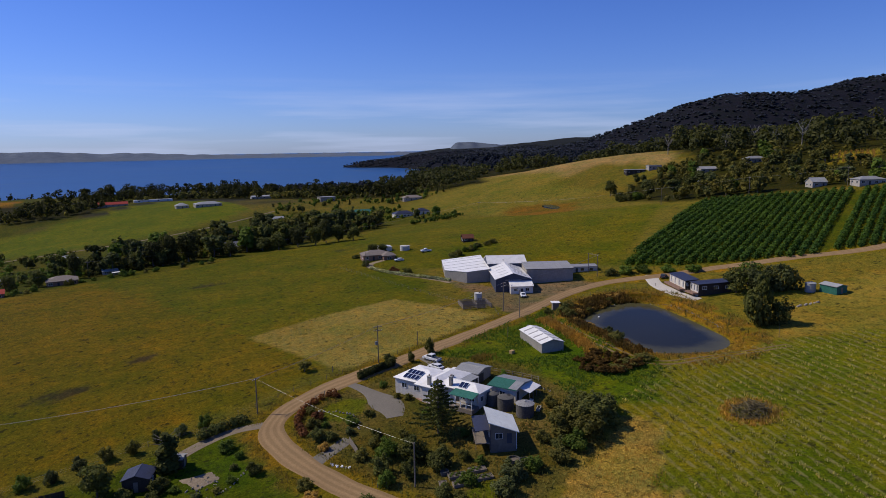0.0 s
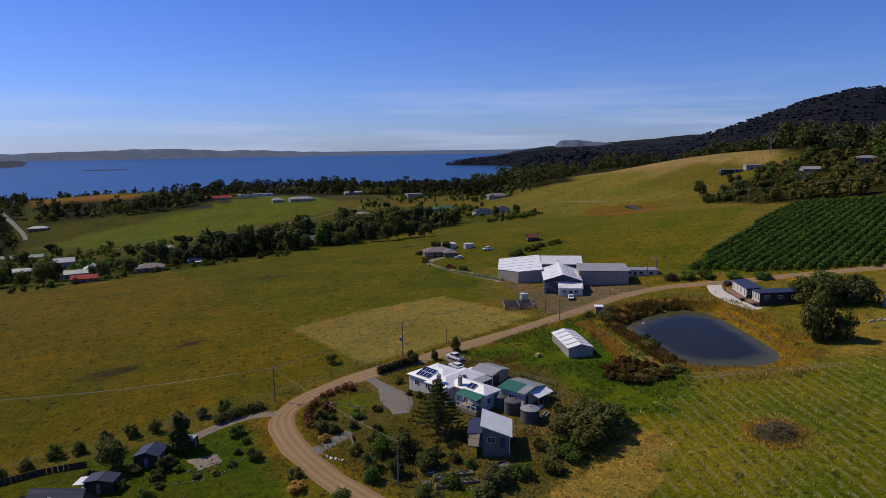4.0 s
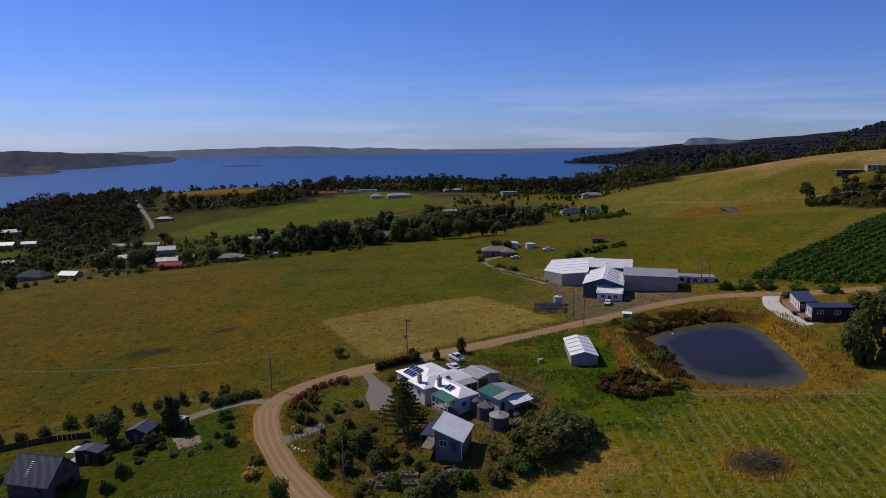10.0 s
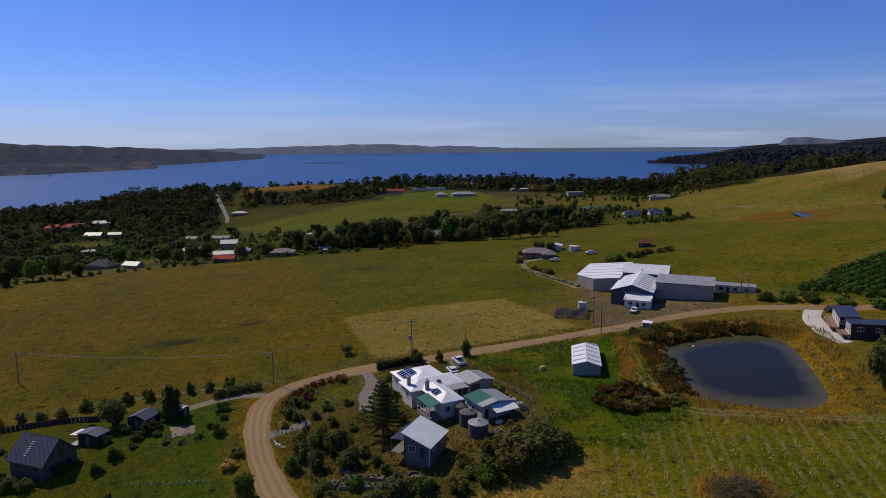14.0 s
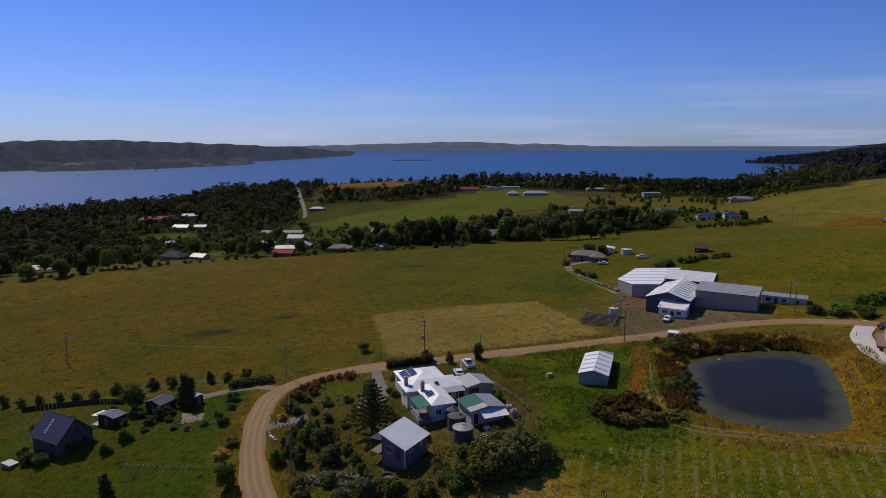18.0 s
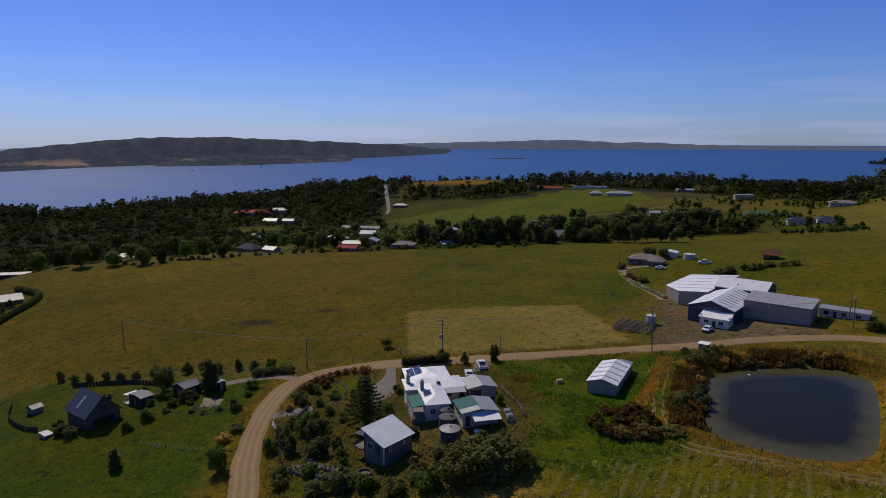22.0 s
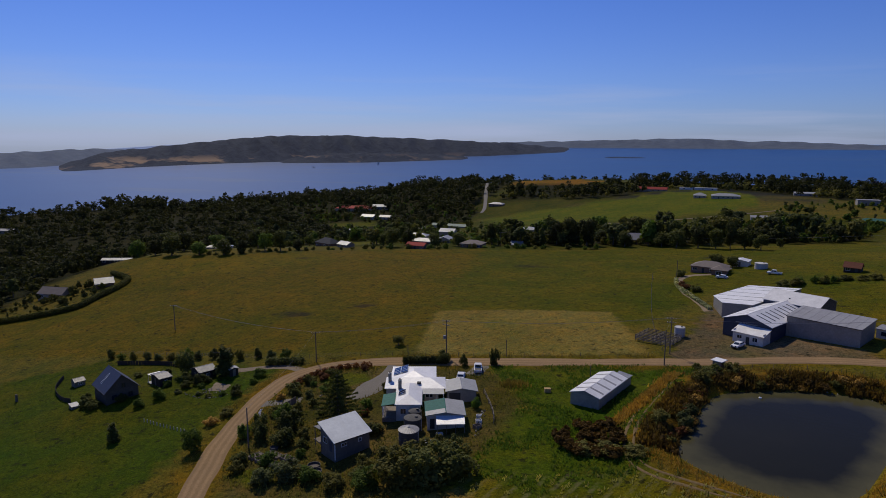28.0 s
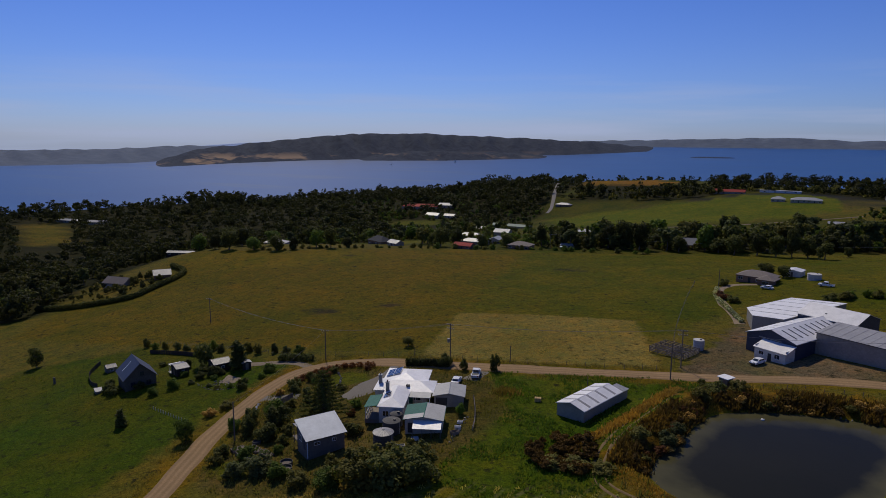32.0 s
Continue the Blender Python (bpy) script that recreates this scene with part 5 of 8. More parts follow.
# bungalow by the sheds
b_ = house(57.5, 148.5, -14, 13, 8.5, M_BRICK, M_TILE, "brown brick bungalow with a low tiled hip roof", 2.6, 1.9)
hip_roof(b_, 2.2, -8.0, 8.2, -1.0, 2.6, 4.1, M_TILE, 'y')
for ax, ay, cx, cy in ((2.4, -7.8, 8.0, -7.6), (2.4, -7.59, 2.6, -4.3), (7.8, -7.59, 8.0, -4.3)):
    part("wall", box(ax, ay, -2, cx, cy, 2.6), M_BRICK, b_)
window(b_, ((5.2, -7.8, 1.4), (0, -1)), 2.2, 1.3)
small_shed(69.5, 163, -14, 6.5, 6, 2.4, M_WALL_WHITE, M_WHITE_ROOF, "white metal double garage with a bright roof", .5, "garage")
tank(76.5, 154, 2.4, 2.2, M_CONCRETE, "broad pale water tank behind the bungalow", "dome", .2)
house(106.5, 142.5, -20, 5.4, 4.6, M_WALL_DARK, M_RUST, "old dark timber hut with a rusty red roof", 2.2, 1.5, "gable", 2, "farm_hut", "hut")


def modular_house():
    for x, y, w, d, label in ((112.4, 14.5, 4.4, 13.5, "long dark-roofed modular house with white window wall"), (112.6, 3.2, 12.5, 5.2, "modular house wing with a dark low roof and white front")):
        m = thing("modular_house", x, y, gz(x, y) + .7, -28 if w < d else -22, label, "house")
        four_walls(m, w, d, 2.7, M_WALL_BLUE, 2.2, mats=[M_WALL_DARK, M_WALL_DARK, M_WALL_DARK, M_WALL_WHITE])
        part("roof", prism([(-w / 2 - .3, -d / 2 - .3, 2.72), (w / 2 + .3, -d / 2 - .3, 3.1), (w / 2 + .3, d / 2 + .3, 3.1), (-w / 2 - .3, d / 2 + .3, 2.72)], (0, 0, .14)), M_DARK_ROOF, m)
        n = 3 if w > d else 4
        for k in range(n):
            window(m, ((-w / 2, -d / 2 + d * (k + .5) / n, 1.35), (-1, 0)), .8, 2.1, frame_mat=M_WHITE)
        for k in range(3):
            window(m, ((-w / 2 + w * (k + .5) / 3, -d / 2, 1.5), (0, -1)), min(1.6, w * .22), 1.1, frame_mat=M_WHITE)
        part("deck", box(-w / 2 - 2.0, -d / 2, -.6, -w / 2 - .02, d / 2, -.1), M_BRICK, m, "reddish timber deck")
        for k in range(4):
            part("deck_rail_post", box(-w / 2 - 1.98, -d / 2 + d * k / 3.2, -.1, -w / 2 - 1.9, -d / 2 + d * k / 3.2 + .08, .9), M_TIMBER, m)


modular_house()
small_shed(134, -25, -10, 4.5, 6, 2.3, M_GREEN_ROOF, M_ZINC_LIGHT, "dark green metal shed with a pale roof", .5)

# village and hillside houses
house(17.5, 268, 10, 16, 9, M_BRICK, M_GREY_ROOF, "old farmhouse with a steep grey gable roof among trees", 3.0, 3.2, "gable", 4)
house(-170, 222, -20, 15, 9, M_BRICK, M_SLATE, "brick house with a steep dark slate roof", 2.8, 3.0, "hip", 4)
house(-148, 207, -20, 9, 6, M_WALL_GREY, M_ZINC, "cottage with pale iron gable roofs", 2.3, 1.5, "gable", 3)
house(-108, 236, 5, 17, 8, M_WALL_CREAM, M_ZINC, "long low house with pale iron roofs", 2.6, 1.6, "hip", 5)
house(-101, 252, 5, 9, 9, M_WALL_CREAM, M_ZINC_LIGHT, "white-roofed cottage behind the long house", 2.7, 1.8, "gable", 3)
house(-100, 206, 0, 11, 6, M_BRICK, M_RED_ROOF, "low house with a faded red roof at the field edge", 2.4, 1.3, "gable", 3)
house(-72, 224, 0, 13, 9, M_BRICK, M_TILE, "brown brick house with a dark tiled hip roof", 2.6, 1.9, "hip", 4)
house(-176, 452, 0, 38, 9, M_WALL_CREAM, M_PALE_GREEN, "very long low hall with a pale greenish roof", 3.2, 1.6, "gable", 8, "hall", "hall")
house(-360, 585, 20, 44, 16, M_WALL_CREAM, M_RED_ROOF, "large building with red roofs at the village edge", 3.5, 2.8, "hip", 6, "school_building", "building")
house(-335, 610, 20, 20, 12, M_WALL_CREAM, M_ZINC_LIGHT, "white-roofed hall beside the red-roofed building", 3.5, 2.5, "gable", 4, "hall", "hall")
house(-68, 338, 15, 13, 9, M_WALL_CREAM, M_ZINC_LIGHT, "white house with a bright roof in the village", 2.8, 1.8, "hip", 4)
house(-238, 199, 15, 15, 9, M_WALL_CREAM, M_GREY_ROOF, "pale green-roofed house among trees", 2.6, 1.8, "hip", 4)
house(-312, 536, 0, 16, 10, M_WALL_CREAM, M_ZINC, "two-gabled white house in the village", 3.4, 2.5, "gable", 4)
house(-192, 648, 0, 18, 10, M_BRICK, M_GREY_ROOF, "house half hidden by gum trees", 2.8, 2.0, "hip", 4)
house(69, 575, 0, 26, 13, M_WALL_CREAM, M_ZINC, "wide homestead with pale pavilion roofs on the ridge", 2.8, 2.2, "hip", 6, "homestead", "house")
house(45, 584, 0, 12, 10, M_WALL_CREAM, M_ZINC_LIGHT, "white pavilion beside the ridge homestead", 2.8, 2.6, "hip", 3)
house(-13, 700, 0, 38, 9, M_WALL_CREAM, M_RED_ROOF, "long building with a bright red roof on the ridge", 3.0, 2.4, "gable", 6, "hall", "hall")
house(40, 750, 0, 44, 10, M_WHITE, M_ZINC_LIGHT, "row of white growing tunnels on the ridge", 2.6, .8, "flat", 4, "growing_tunnel", "glasshouse")
house(164, 400, -8, 22, 10, M_WALL_CREAM, M_GREEN_ROOF, "cream house with a teal green iron roof", 2.8, 1.9, "hip", 5)
house(178, 348, -8, 16, 9, M_WALL_WHITE, M_DARK_ROOF, "white villa with a blue-slate hip roof", 3.0, 2.2, "hip", 5)
house(194, 345, -8, 11, 9, M_WALL_WHITE, M_DARK_ROOF, "white villa wing with a blue-slate roof", 3.0, 2.2, "hip", 3)
house(182, 530, 0, 17, 10, M_WALL_GREY, M_GREY_ROOF, "boxy grey house on the far slope", 4.5, .5, "flat", 4)
house(236, 438, -10, 20, 11, M_WALL_CREAM, M_TILE, "house with a brown tiled hip roof on the hill", 2.8, 2.2, "hip", 4)
house(92, 420, 0, 14, 8, M_WALL_CREAM, M_GREY_ROOF, "low farm building among gardens", 2.5, 1.2, "gable", 3)
house(350, 256, -30, 16, 8, M_WALL_DARK, M_ZINC, "modern hillside house with white flat roofs", 3.0, .3, "flat", 4)
house(363, 247, -30, 11, 8, M_WALL_CREAM, M_ZINC_LIGHT, "white hillside house wing with flat roof", 3.2, .3, "flat", 4)
house(285, 67, -30, 8, 7, M_WALL_CREAM, M_ZINC_LIGHT, "small white gabled cottage on the hillside", 3.0, 2.0, "gable", 2)
house(290, 43, -30, 14, 8, M_WALL_CREAM, M_ZINC, "white house above the orchard", 2.8, 1.6, "hip", 4)
house(383, 169, -30, 15, 9, M_WALL_GREY, M_ZINC, "grey house with pale roof on the hillside", 3.0, 1.8, "hip", 4)
house(356, 190, -30, 12, 8, M_WALL_GREY, M_GREY_ROOF, "small grey house among hillside trees", 2.8, 1.6, "gable", 3)
house(287, 105, -30, 6, 4, M_WALL_CREAM, M_ZINC_LIGHT, "white shed under the power line", 2.2, .8, "gable", 2, "shed", "shed")
house(-232, 78, 12, 13, 8, M_WALL_CREAM, M_TILE, "white cottage with a brown roof behind a hedge", 2.6, 2.4, "gable", 3)
house(-214, 90, -35, 8, 8, M_BRICK, M_GREY_ROOF, "cottage with a bright ribbed gable roof", 2.6, 2.0, "gable", 3)
house(-268, 146, 25, 17, 5, M_WALL_DARK, M_ZINC, "long low building among the trees below the field", 2.0, .8, "gable", 5, "hall", "hall")
house(-692, 330, 10, 28, 10, M_WALL_CREAM, M_ZINC, "pale low house near the shore", 2.8, 1.5, "hip", 5)

house(313, 163, -30, 9, 6, M_WALL_CREAM, M_ZINC, "low pale cottage beside the hillside gardens", 2.5, 1.2, "gable", 3)
house(-295, 545, 5, 13, 8, M_WALL_CREAM, M_GREY_ROOF, "white cottage with a pale iron roof in the village", 2.8, 2.0, "gable", 3)
house(-198, 428, 0, 12, 8, M_WALL_GREY, M_GREY_ROOF, "dark grey shed beside the long hall", 2.8, 1.4, "gable", 3)
house(-146, 306, 5, 18, 9, M_WALL_CREAM, M_ZINC, "low house with pale grey roofs near the lane", 2.7, 1.8, "hip", 4)
house(-123, 312, 5, 11, 9, M_WALL_CREAM, M_ZINC_LIGHT, "two-storey white house with a bright gable", 4.6, 2.0, "gable", 3)
house(-50, 242, 0, 7, 4, M_WALL_CREAM, M_ZINC_LIGHT, "small white shed at the field edge", 2.0, .8, "gable", 2, "shed", "shed")
house(151, 664, 0, 26, 8, M_WALL_CREAM, M_ZINC_LIGHT, "long white building half hidden by the ridge trees", 3.0, 1.2, "gable", 6, "hall", "hall")
house(101, 368, 10, 7, 5, M_WALL_CREAM, M_ZINC, "small pale shed among the hillside gardens", 2.2, 1.0, "gable", 2, "shed", "shed")
house(-256, 398, 10, 11, 8, M_WALL_GREY, M_GREY_ROOF, "grey gabled cottage above the village lawn", 2.8, 2.4, "gable", 3)
house(-648, 334, 20, 30, 10, M_WALL_CREAM, M_GREY_ROOF, "long pale shed among trees by the shore", 3.2, 1.6, "gable", 5, "hall", "hall")


# ---- poles and lines ----
POLES = {}


def pole(name, x, y, h, label, arms=1, box_at=None, lean=0.0, turn=0.0, r=.15, top_kit=True):
    z = gz(x, y)
    p = thing(name, x, y, z, turn, label, "power pole")
    part("post", tube((0, 0, -.6), (lean, 0, h), r, r * .72, 10), M_POLE, p)
    for k in range(arms):
        zz = h - .35 - k * 1.0
        arm = part("crossarm", box(-1.1, -.16, zz - .06, 1.1, -.05, zz + .06), M_POLE, p)
        for a in (-1.0, -.4, .4, 1.0):
            part("insulator", lathe([(.04, zz + .06), (.07, zz + .1), (.05, zz + .16), (.07, zz + .2), (.03, zz + .26)], 8, at=(a, -.1)), M_WHITE, arm)
    if box_at:
        t = part("transformer", lathe([(.2, box_at - .55), (.36, box_at - .5), (.36, box_at + .45), (.2, box_at + .5)], 14, at=(-.5, -.1)), M_ZINC, p, "grey pole transformer")
        for k in range(6):
            a = k * math.tau / 6
            part("cooling_fin", box(-.5 + .36 * math.cos(a) - .02, -.1 + .36 * math.sin(a) - .02, box_at - .4, -.5 + .44 * math.cos(a) + .02, -.1 + .44 * math.sin(a) + .02, box_at + .35), M_ZINC, t)
    POLES[len(POLES)] = (x + lean, y, z + h)
    return p


P = {}
for key, x, y, h, arms, tr, turn, label in (
        ("house", -5, 16, 10, 2, 5.4, -10, "timber power pole with crossarms and a transformer"), ("bend", -39.3, 7.6, 8.4, 1, None, 30, "timber power pole on the bend of the road"),
        ("field", -113.6, 33, 9, 1, None, 20, "lone timber power pole in the pasture"), ("garden", -24.6, -39, 8.3, 0, None, 0, "weathered pole by the lower garden"),
        ("yard", 48.9, 34, 9.6, 2, None, 10, "timber power pole with two crossarms by the yards"), ("gate", 48.2, 24.6, 8.8, 0, None, 0, "plain timber pole by the road"),
        ("annex", 103.8, 52.5, 8.0, 0, None, 0, "plain timber pole beside the white annex"), ("annex2", 102.6, 46.4, 8.4, 1, None, 40, "timber power pole beside the white annex"),
        ("hill", 208, 280, 9, 1, None, 0, "power pole on the grassy hillside"), ("line", 232.8, 127.7, 10, 1, None, 60, "power pole at the orchard corner"),
        ("line2", 263, 92, 10, 1, None, 60, "power pole above the orchard"), ("line3", 284, 50, 10, 1, None, 60, "tall power pole by the hillside cottage"),
        ("west", -60, 240, 8, 1, None, 0, "power pole by the village edge"), ("bung", 45.5, 133, 7, 0, None, 0, "thin pole by the bungalow drive")):
    pole("power_pole", x, y, h, label, arms, tr, 0, turn)
    P[key] = (x, y, gz(x, y) + h)


def wire(a, b, sag=1.0, off=(0, 0), drop=.15):
    pa, pb = Vector(P[a]) - Vector((0, 0, drop)), Vector(P[b]) - Vector((0, 0, drop))
    o = Vector((*off, 0))
    n = 14
    pts = [pa.lerp(pb, k / n) + o - Vector((0, 0, 4 * sag * (k / n) * (1 - k / n))) for k in range(n + 1)]
    along = (pb - pa).normalized()
    across = Vector((along.y, -along.x, 0)).normalized() * .013
    lift = Vector((0, 0, .013))
    verts = [p + off_ for p in pts for off_ in (across, lift, -across, -lift)]
    faces = [(4 * k + j, 4 * k + (j + 1) % 4, 4 * k + 4 + (j + 1) % 4, 4 * k + 4 + j) for k in range(n) for j in range(4)] + [(0, 1, 2, 3), (4 * n + 3, 4 * n + 2, 4 * n + 1, 4 * n)]
    me = bpy.data.meshes.new("power_line")
    me.from_pydata(verts, [], faces)
    me.materials.append(M_LINE)
    tagged(new("power_line", me), "thin bare overhead wire between timber poles", "power line", "overhead wires")


for a, b, s in (("bend", "field", 1.4), ("house", "bend", .6), ("house", "yard", 1.1), ("yard", "gate", .2), ("bend", "garden", .9), ("hill", "line", 2.5), ("line", "line2", .8), ("line2", "line3", .8), ("annex", "annex2", .1), ("annex2", "yard", 1.2), ("hill", "west", 5)):
    for o in ((-.7, 0), (0, .1), (.7, .2)) if b not in ('garden', 'gate') else ((0, 0),):
        wire(a, b, s, o)


def short_post(x, y, h, r, label, name="fence_post"):
    p = tube((0, 0, -.4), (0, 0, h), r, r * .9, 8)
    me = bpy.data.meshes.new(name)
    p.to_mesh(me)
    p.free()
    me.materials.append(M_POLE)
    ob = new(name, me)
    ob.matrix_world = pose(x, y, gz(x, y))
    return tagged(ob, label, "post")


short_post(9.6, 21.2, 4.0, .1, "slim timber post on the roadside", "post")
short_post(-17, 18, 1.6, .1, "stout strainer post at the paddock corner", "post")
short_post(33, 10.5, 3.0, .09, "slim post beside the hay shed", "post")
short_post(-113.5, -24.3, 2.0, .35, "thick tree stump in the lower pasture", "tree_stump")
short_post(-30, -35, .9, .08, "short weathered timber garden post", "post")


def wire_fence(line, label, step=4.0, h=1.15, wires=3, name="fence"):
    pts = spline(line, step)
    f = thing(name, pts[0].x, pts[0].y, gz(pts[0].x, pts[0].y), 0, label, "fence")
    o = Vector((pts[0].x, pts[0].y, gz(pts[0].x, pts[0].y)))
    q = [Vector((p.x, p.y, gz(p.x, p.y))) - o for p in pts]
    post = None
    for p in q:
        if post is None:
            post = part("post", tube((0, 0, -.3), (0, 0, h), .06, .055, 6), M_POLE, f)
        else:
            c = post.copy()
            scene.collection.objects.link(c)
            post_ob = c
            post_ob.parent = f
            post_ob.matrix_basis = Matrix.Translation(p)
    for k in range(wires):
        bm = bmesh.new()
        z = Vector((0, 0, h * (k + .9) / wires * .95))
        for a, b in zip(q, q[1:]):
            tube(a + z, b + z, .007, None, 3, bm)
        part("wire", bm, M_WIRE, f)


wire_fence([(-43, 10), (-33, 12.5), (-20, 14.6), (-6, 16.8), (10, 20), (28, 25), (44, 30), (47, 36)], "post and wire fence along the gravel road")
wire_fence([(-47, 6), (-62, 9), (-85, 9.5), (-112, 10.5), (-118, 9)], "post and wire fence along the pasture")
wire_fence([(48, 38), (44, 52), (41, 75), (38, 110), (36, 140)], "post and wire fence beside the bungalow drive")
wire_fence([(88, -36), (96, -31), (106, -24), (112, -19)], "old post fence at the end of the pond bank")
wire_fence([(60, 22), (72, 27), (86, 29.5), (98, 28), (107, 22)], "post and wire fence above the pond bank", 3.5)


def board_fence(line, label, h=1.5, wide=.9, material=None):
    pts = spline(line, wide)
    o = Vector((pts[0].x, pts[0].y, gz(pts[0].x, pts[0].y)))
    f = tagged(new("board_fence"), label, "fence")
    f.matrix_world = Matrix.Translation(o)
    shared = None
    for p, q in zip(pts, pts[1:]):
        if shared is None:
            shared = part("board", box(0, -.03, -.3, wide * .97, .03, h), material or M_TIMBER, f)
            ob = shared
        else:
            ob = shared.copy()
            scene.collection.objects.link(ob)
            ob.parent = f
        ob.matrix_basis = Matrix.Translation(Vector((p.x, p.y, gz(p.x, p.y))) - o) @ Matrix.Rotation(math.atan2(q.y - p.y, q.x - p.x), 4, 'Z')


board_fence([(-115, -9), (-108, -17), (-98, -23), (-92, -25)], "dark board fence round the barn house yard", 1.3, .9, M_WALL_DARK)
board_fence([(-106, 2), (-96, 2.5), (-86, 2), (-78, 0)], "dark board fence behind the barn house", 1.3, .9, M_WALL_DARK)
board_fence([(-28, -18), (-28.5, -23)], "timber palisade by the lower garden gate", 1.4, .5)


def stock_yards():
    y = thing("stock_yards", 45.5, 45.5, gz(45.5, 45.5), -20, "old timber stock yards with rail panels", "stock yards")
    for k in range(4):
        for s in range(5):
            part("yard_post", tube((-5 + s * 2.4, -4 + k * 2.6, -.5), (-5 + s * 2.4, -4 + k * 2.6, 1.7), .09, .08, 6), M_POLE, y)
        for r in range(4):
            part("rail", box(-5, -4.05 + k * 2.6, .25 + r * .38, 4.6, -3.97 + k * 2.6, .42 + r * .38), M_TIMBER, y)
    for s in (0, 2, 4):
        for r in range(4):
            part("rail", box(-5.04 + s * 2.4, -4, .25 + r * .38, -4.96 + s * 2.4, 3.8, .42 + r * .38), M_TIMBER, y)


stock_yards()


# ---- vehicles ----
def vehicle(name, x, y, turn, label, paint_mat, kind):
    v = thing(name, x, y, gz(x, y) + .02, turn, label, "car")
    L, W = (5.3, 1.85) if kind == "ute" else (4.4, 1.78)
    hw = W / 2
    if kind == "ute":
        low = [(-2.6, .42), (-2.6, 1.05), (2.0, 1.05), (2.5, .95), (2.6, .7), (2.55, .4)]
        cab = [(-.75, 1.0), (-.62, 1.75), (.75, 1.78), (1.45, 1.05)]
    else:
        low = [(-2.15, .38), (-2.18, .85), (-1.9, .95), (1.2, .95), (2.0, .85), (2.18, .65), (2.12, .35)]
        cab = [(-1.75, .92), (-1.25, 1.42), (.35, 1.45), (1.15, .93)]
    body = prism([(a, -hw, z) for a, z in low], (0, W, 0))
    bmesh.ops.bevel(body, geom=body.edges[:], offset=.07, segments=2, affect='EDGES', profile=.6)
    part("body", body, paint_mat, v)
    c = prism([(a, -hw + .12, z) for a, z in cab], (0, W - .24, 0))
    bmesh.ops.bevel(c, geom=c.edges[:], offset=.06, segments=2, affect='EDGES', profile=.6)
    part("cabin", c, paint_mat, v)
    (x0, z0), (x1, z1), (x2, z2), (x3, z3) = cab
    def lerp(a, b, f):
        return (a[0] + (b[0] - a[0]) * f, a[1] + (b[1] - a[1]) * f)
    for s in (-1, 1):
        p = [lerp(cab[0], cab[1], .25), lerp(cab[0], cab[1], .85), lerp(cab[3], cab[2], .85), lerp(cab[3], cab[2], .25)]
        mid = (p[0][0] + p[3][0]) / 2
        inset = s * (hw - .118)
        for lo, hi in ((p[0][0] + .12, mid - .05), (mid + .05, p[3][0] - .15)):
            part("side_window", prism([(lo, inset, p[0][1]), (hi, inset, p[0][1]), (min(hi, p[2][0]), inset, p[1][1]), (max(lo, p[1][0]), inset, p[1][1])], (0, s * .01, 0)), M_GLASS, v)
    a, b = lerp(cab[3], cab[2], .12), lerp(cab[3], cab[2], .88)
    part("windscreen", prism([(a[0] + .03, -hw + .26, a[1]), (a[0] + .03, hw - .26, a[1]), (b[0] + .03, hw - .3, b[1]), (b[0] + .03, -hw + .3, b[1])], (.015, 0, .01)), M_GLASS, v)
    a, b = lerp(cab[0], cab[1], .2), lerp(cab[0], cab[1], .85)
    part("rear_window", prism([(a[0] - .03, -hw + .26, a[1]), (a[0] - .03, hw - .26, a[1]), (b[0] - .03, hw - .3, b[1]), (b[0] - .03, -hw + .3, b[1])], (-.015, 0, .01)), M_GLASS, v)
    if kind == "ute":
        part("tray_well", box(-2.45, -hw + .15, 1.0, -.85, hw - .15, 1.062), M_DARK, v)
    for s in (-1, 1):
        part("headlight", box(L / 2 - .12, s * (hw - .4) - .18, .68, L / 2 + .0, s * (hw - .4) + .18, .85), M_GLASS, v)
        part("tail_light", box(-L / 2 - .02, s * (hw - .25) - .1, .7, -L / 2 + .06, s * (hw - .25) + .1, .92), M_RED_ROOF, v)
        for xx in (-L * .3, L * .3):
            t = part("tyre", tube((xx, s * (hw - .2), .35), (xx, s * (hw + .01), .35), .35, .35, 18), M_RUBBER, v)
            part("rim", tube((xx, s * (hw - .05), .35), (xx, s * (hw + .025), .35), .21, .19, 14), M_ZINC, t)
    part("bumper", box(L / 2 - .1, -hw + .1, .4, L / 2 + .05, hw - .1, .6), M_DARK, v)
    return v


vehicle("ute", 6.5, 8.0, 109, "white dual-cab ute parked on the asphalt pad", M_WHITE, "ute")
vehicle("car", 65.0, 44.2, 240, "white hatchback parked by the packing shed office", M_WHITE, "car")
vehicle("car", 61.8, 132.2, 165, "white and grey car parked by the bungalow", M_WHITE, "car")
vehicle("ute", 80.3, 139.5, 170, "white ute parked in long dry grass", M_WHITE, "ute")
vehicle("car", 117, 27, 30, "dark car parked by the pale driveway", M_DARK, "car")


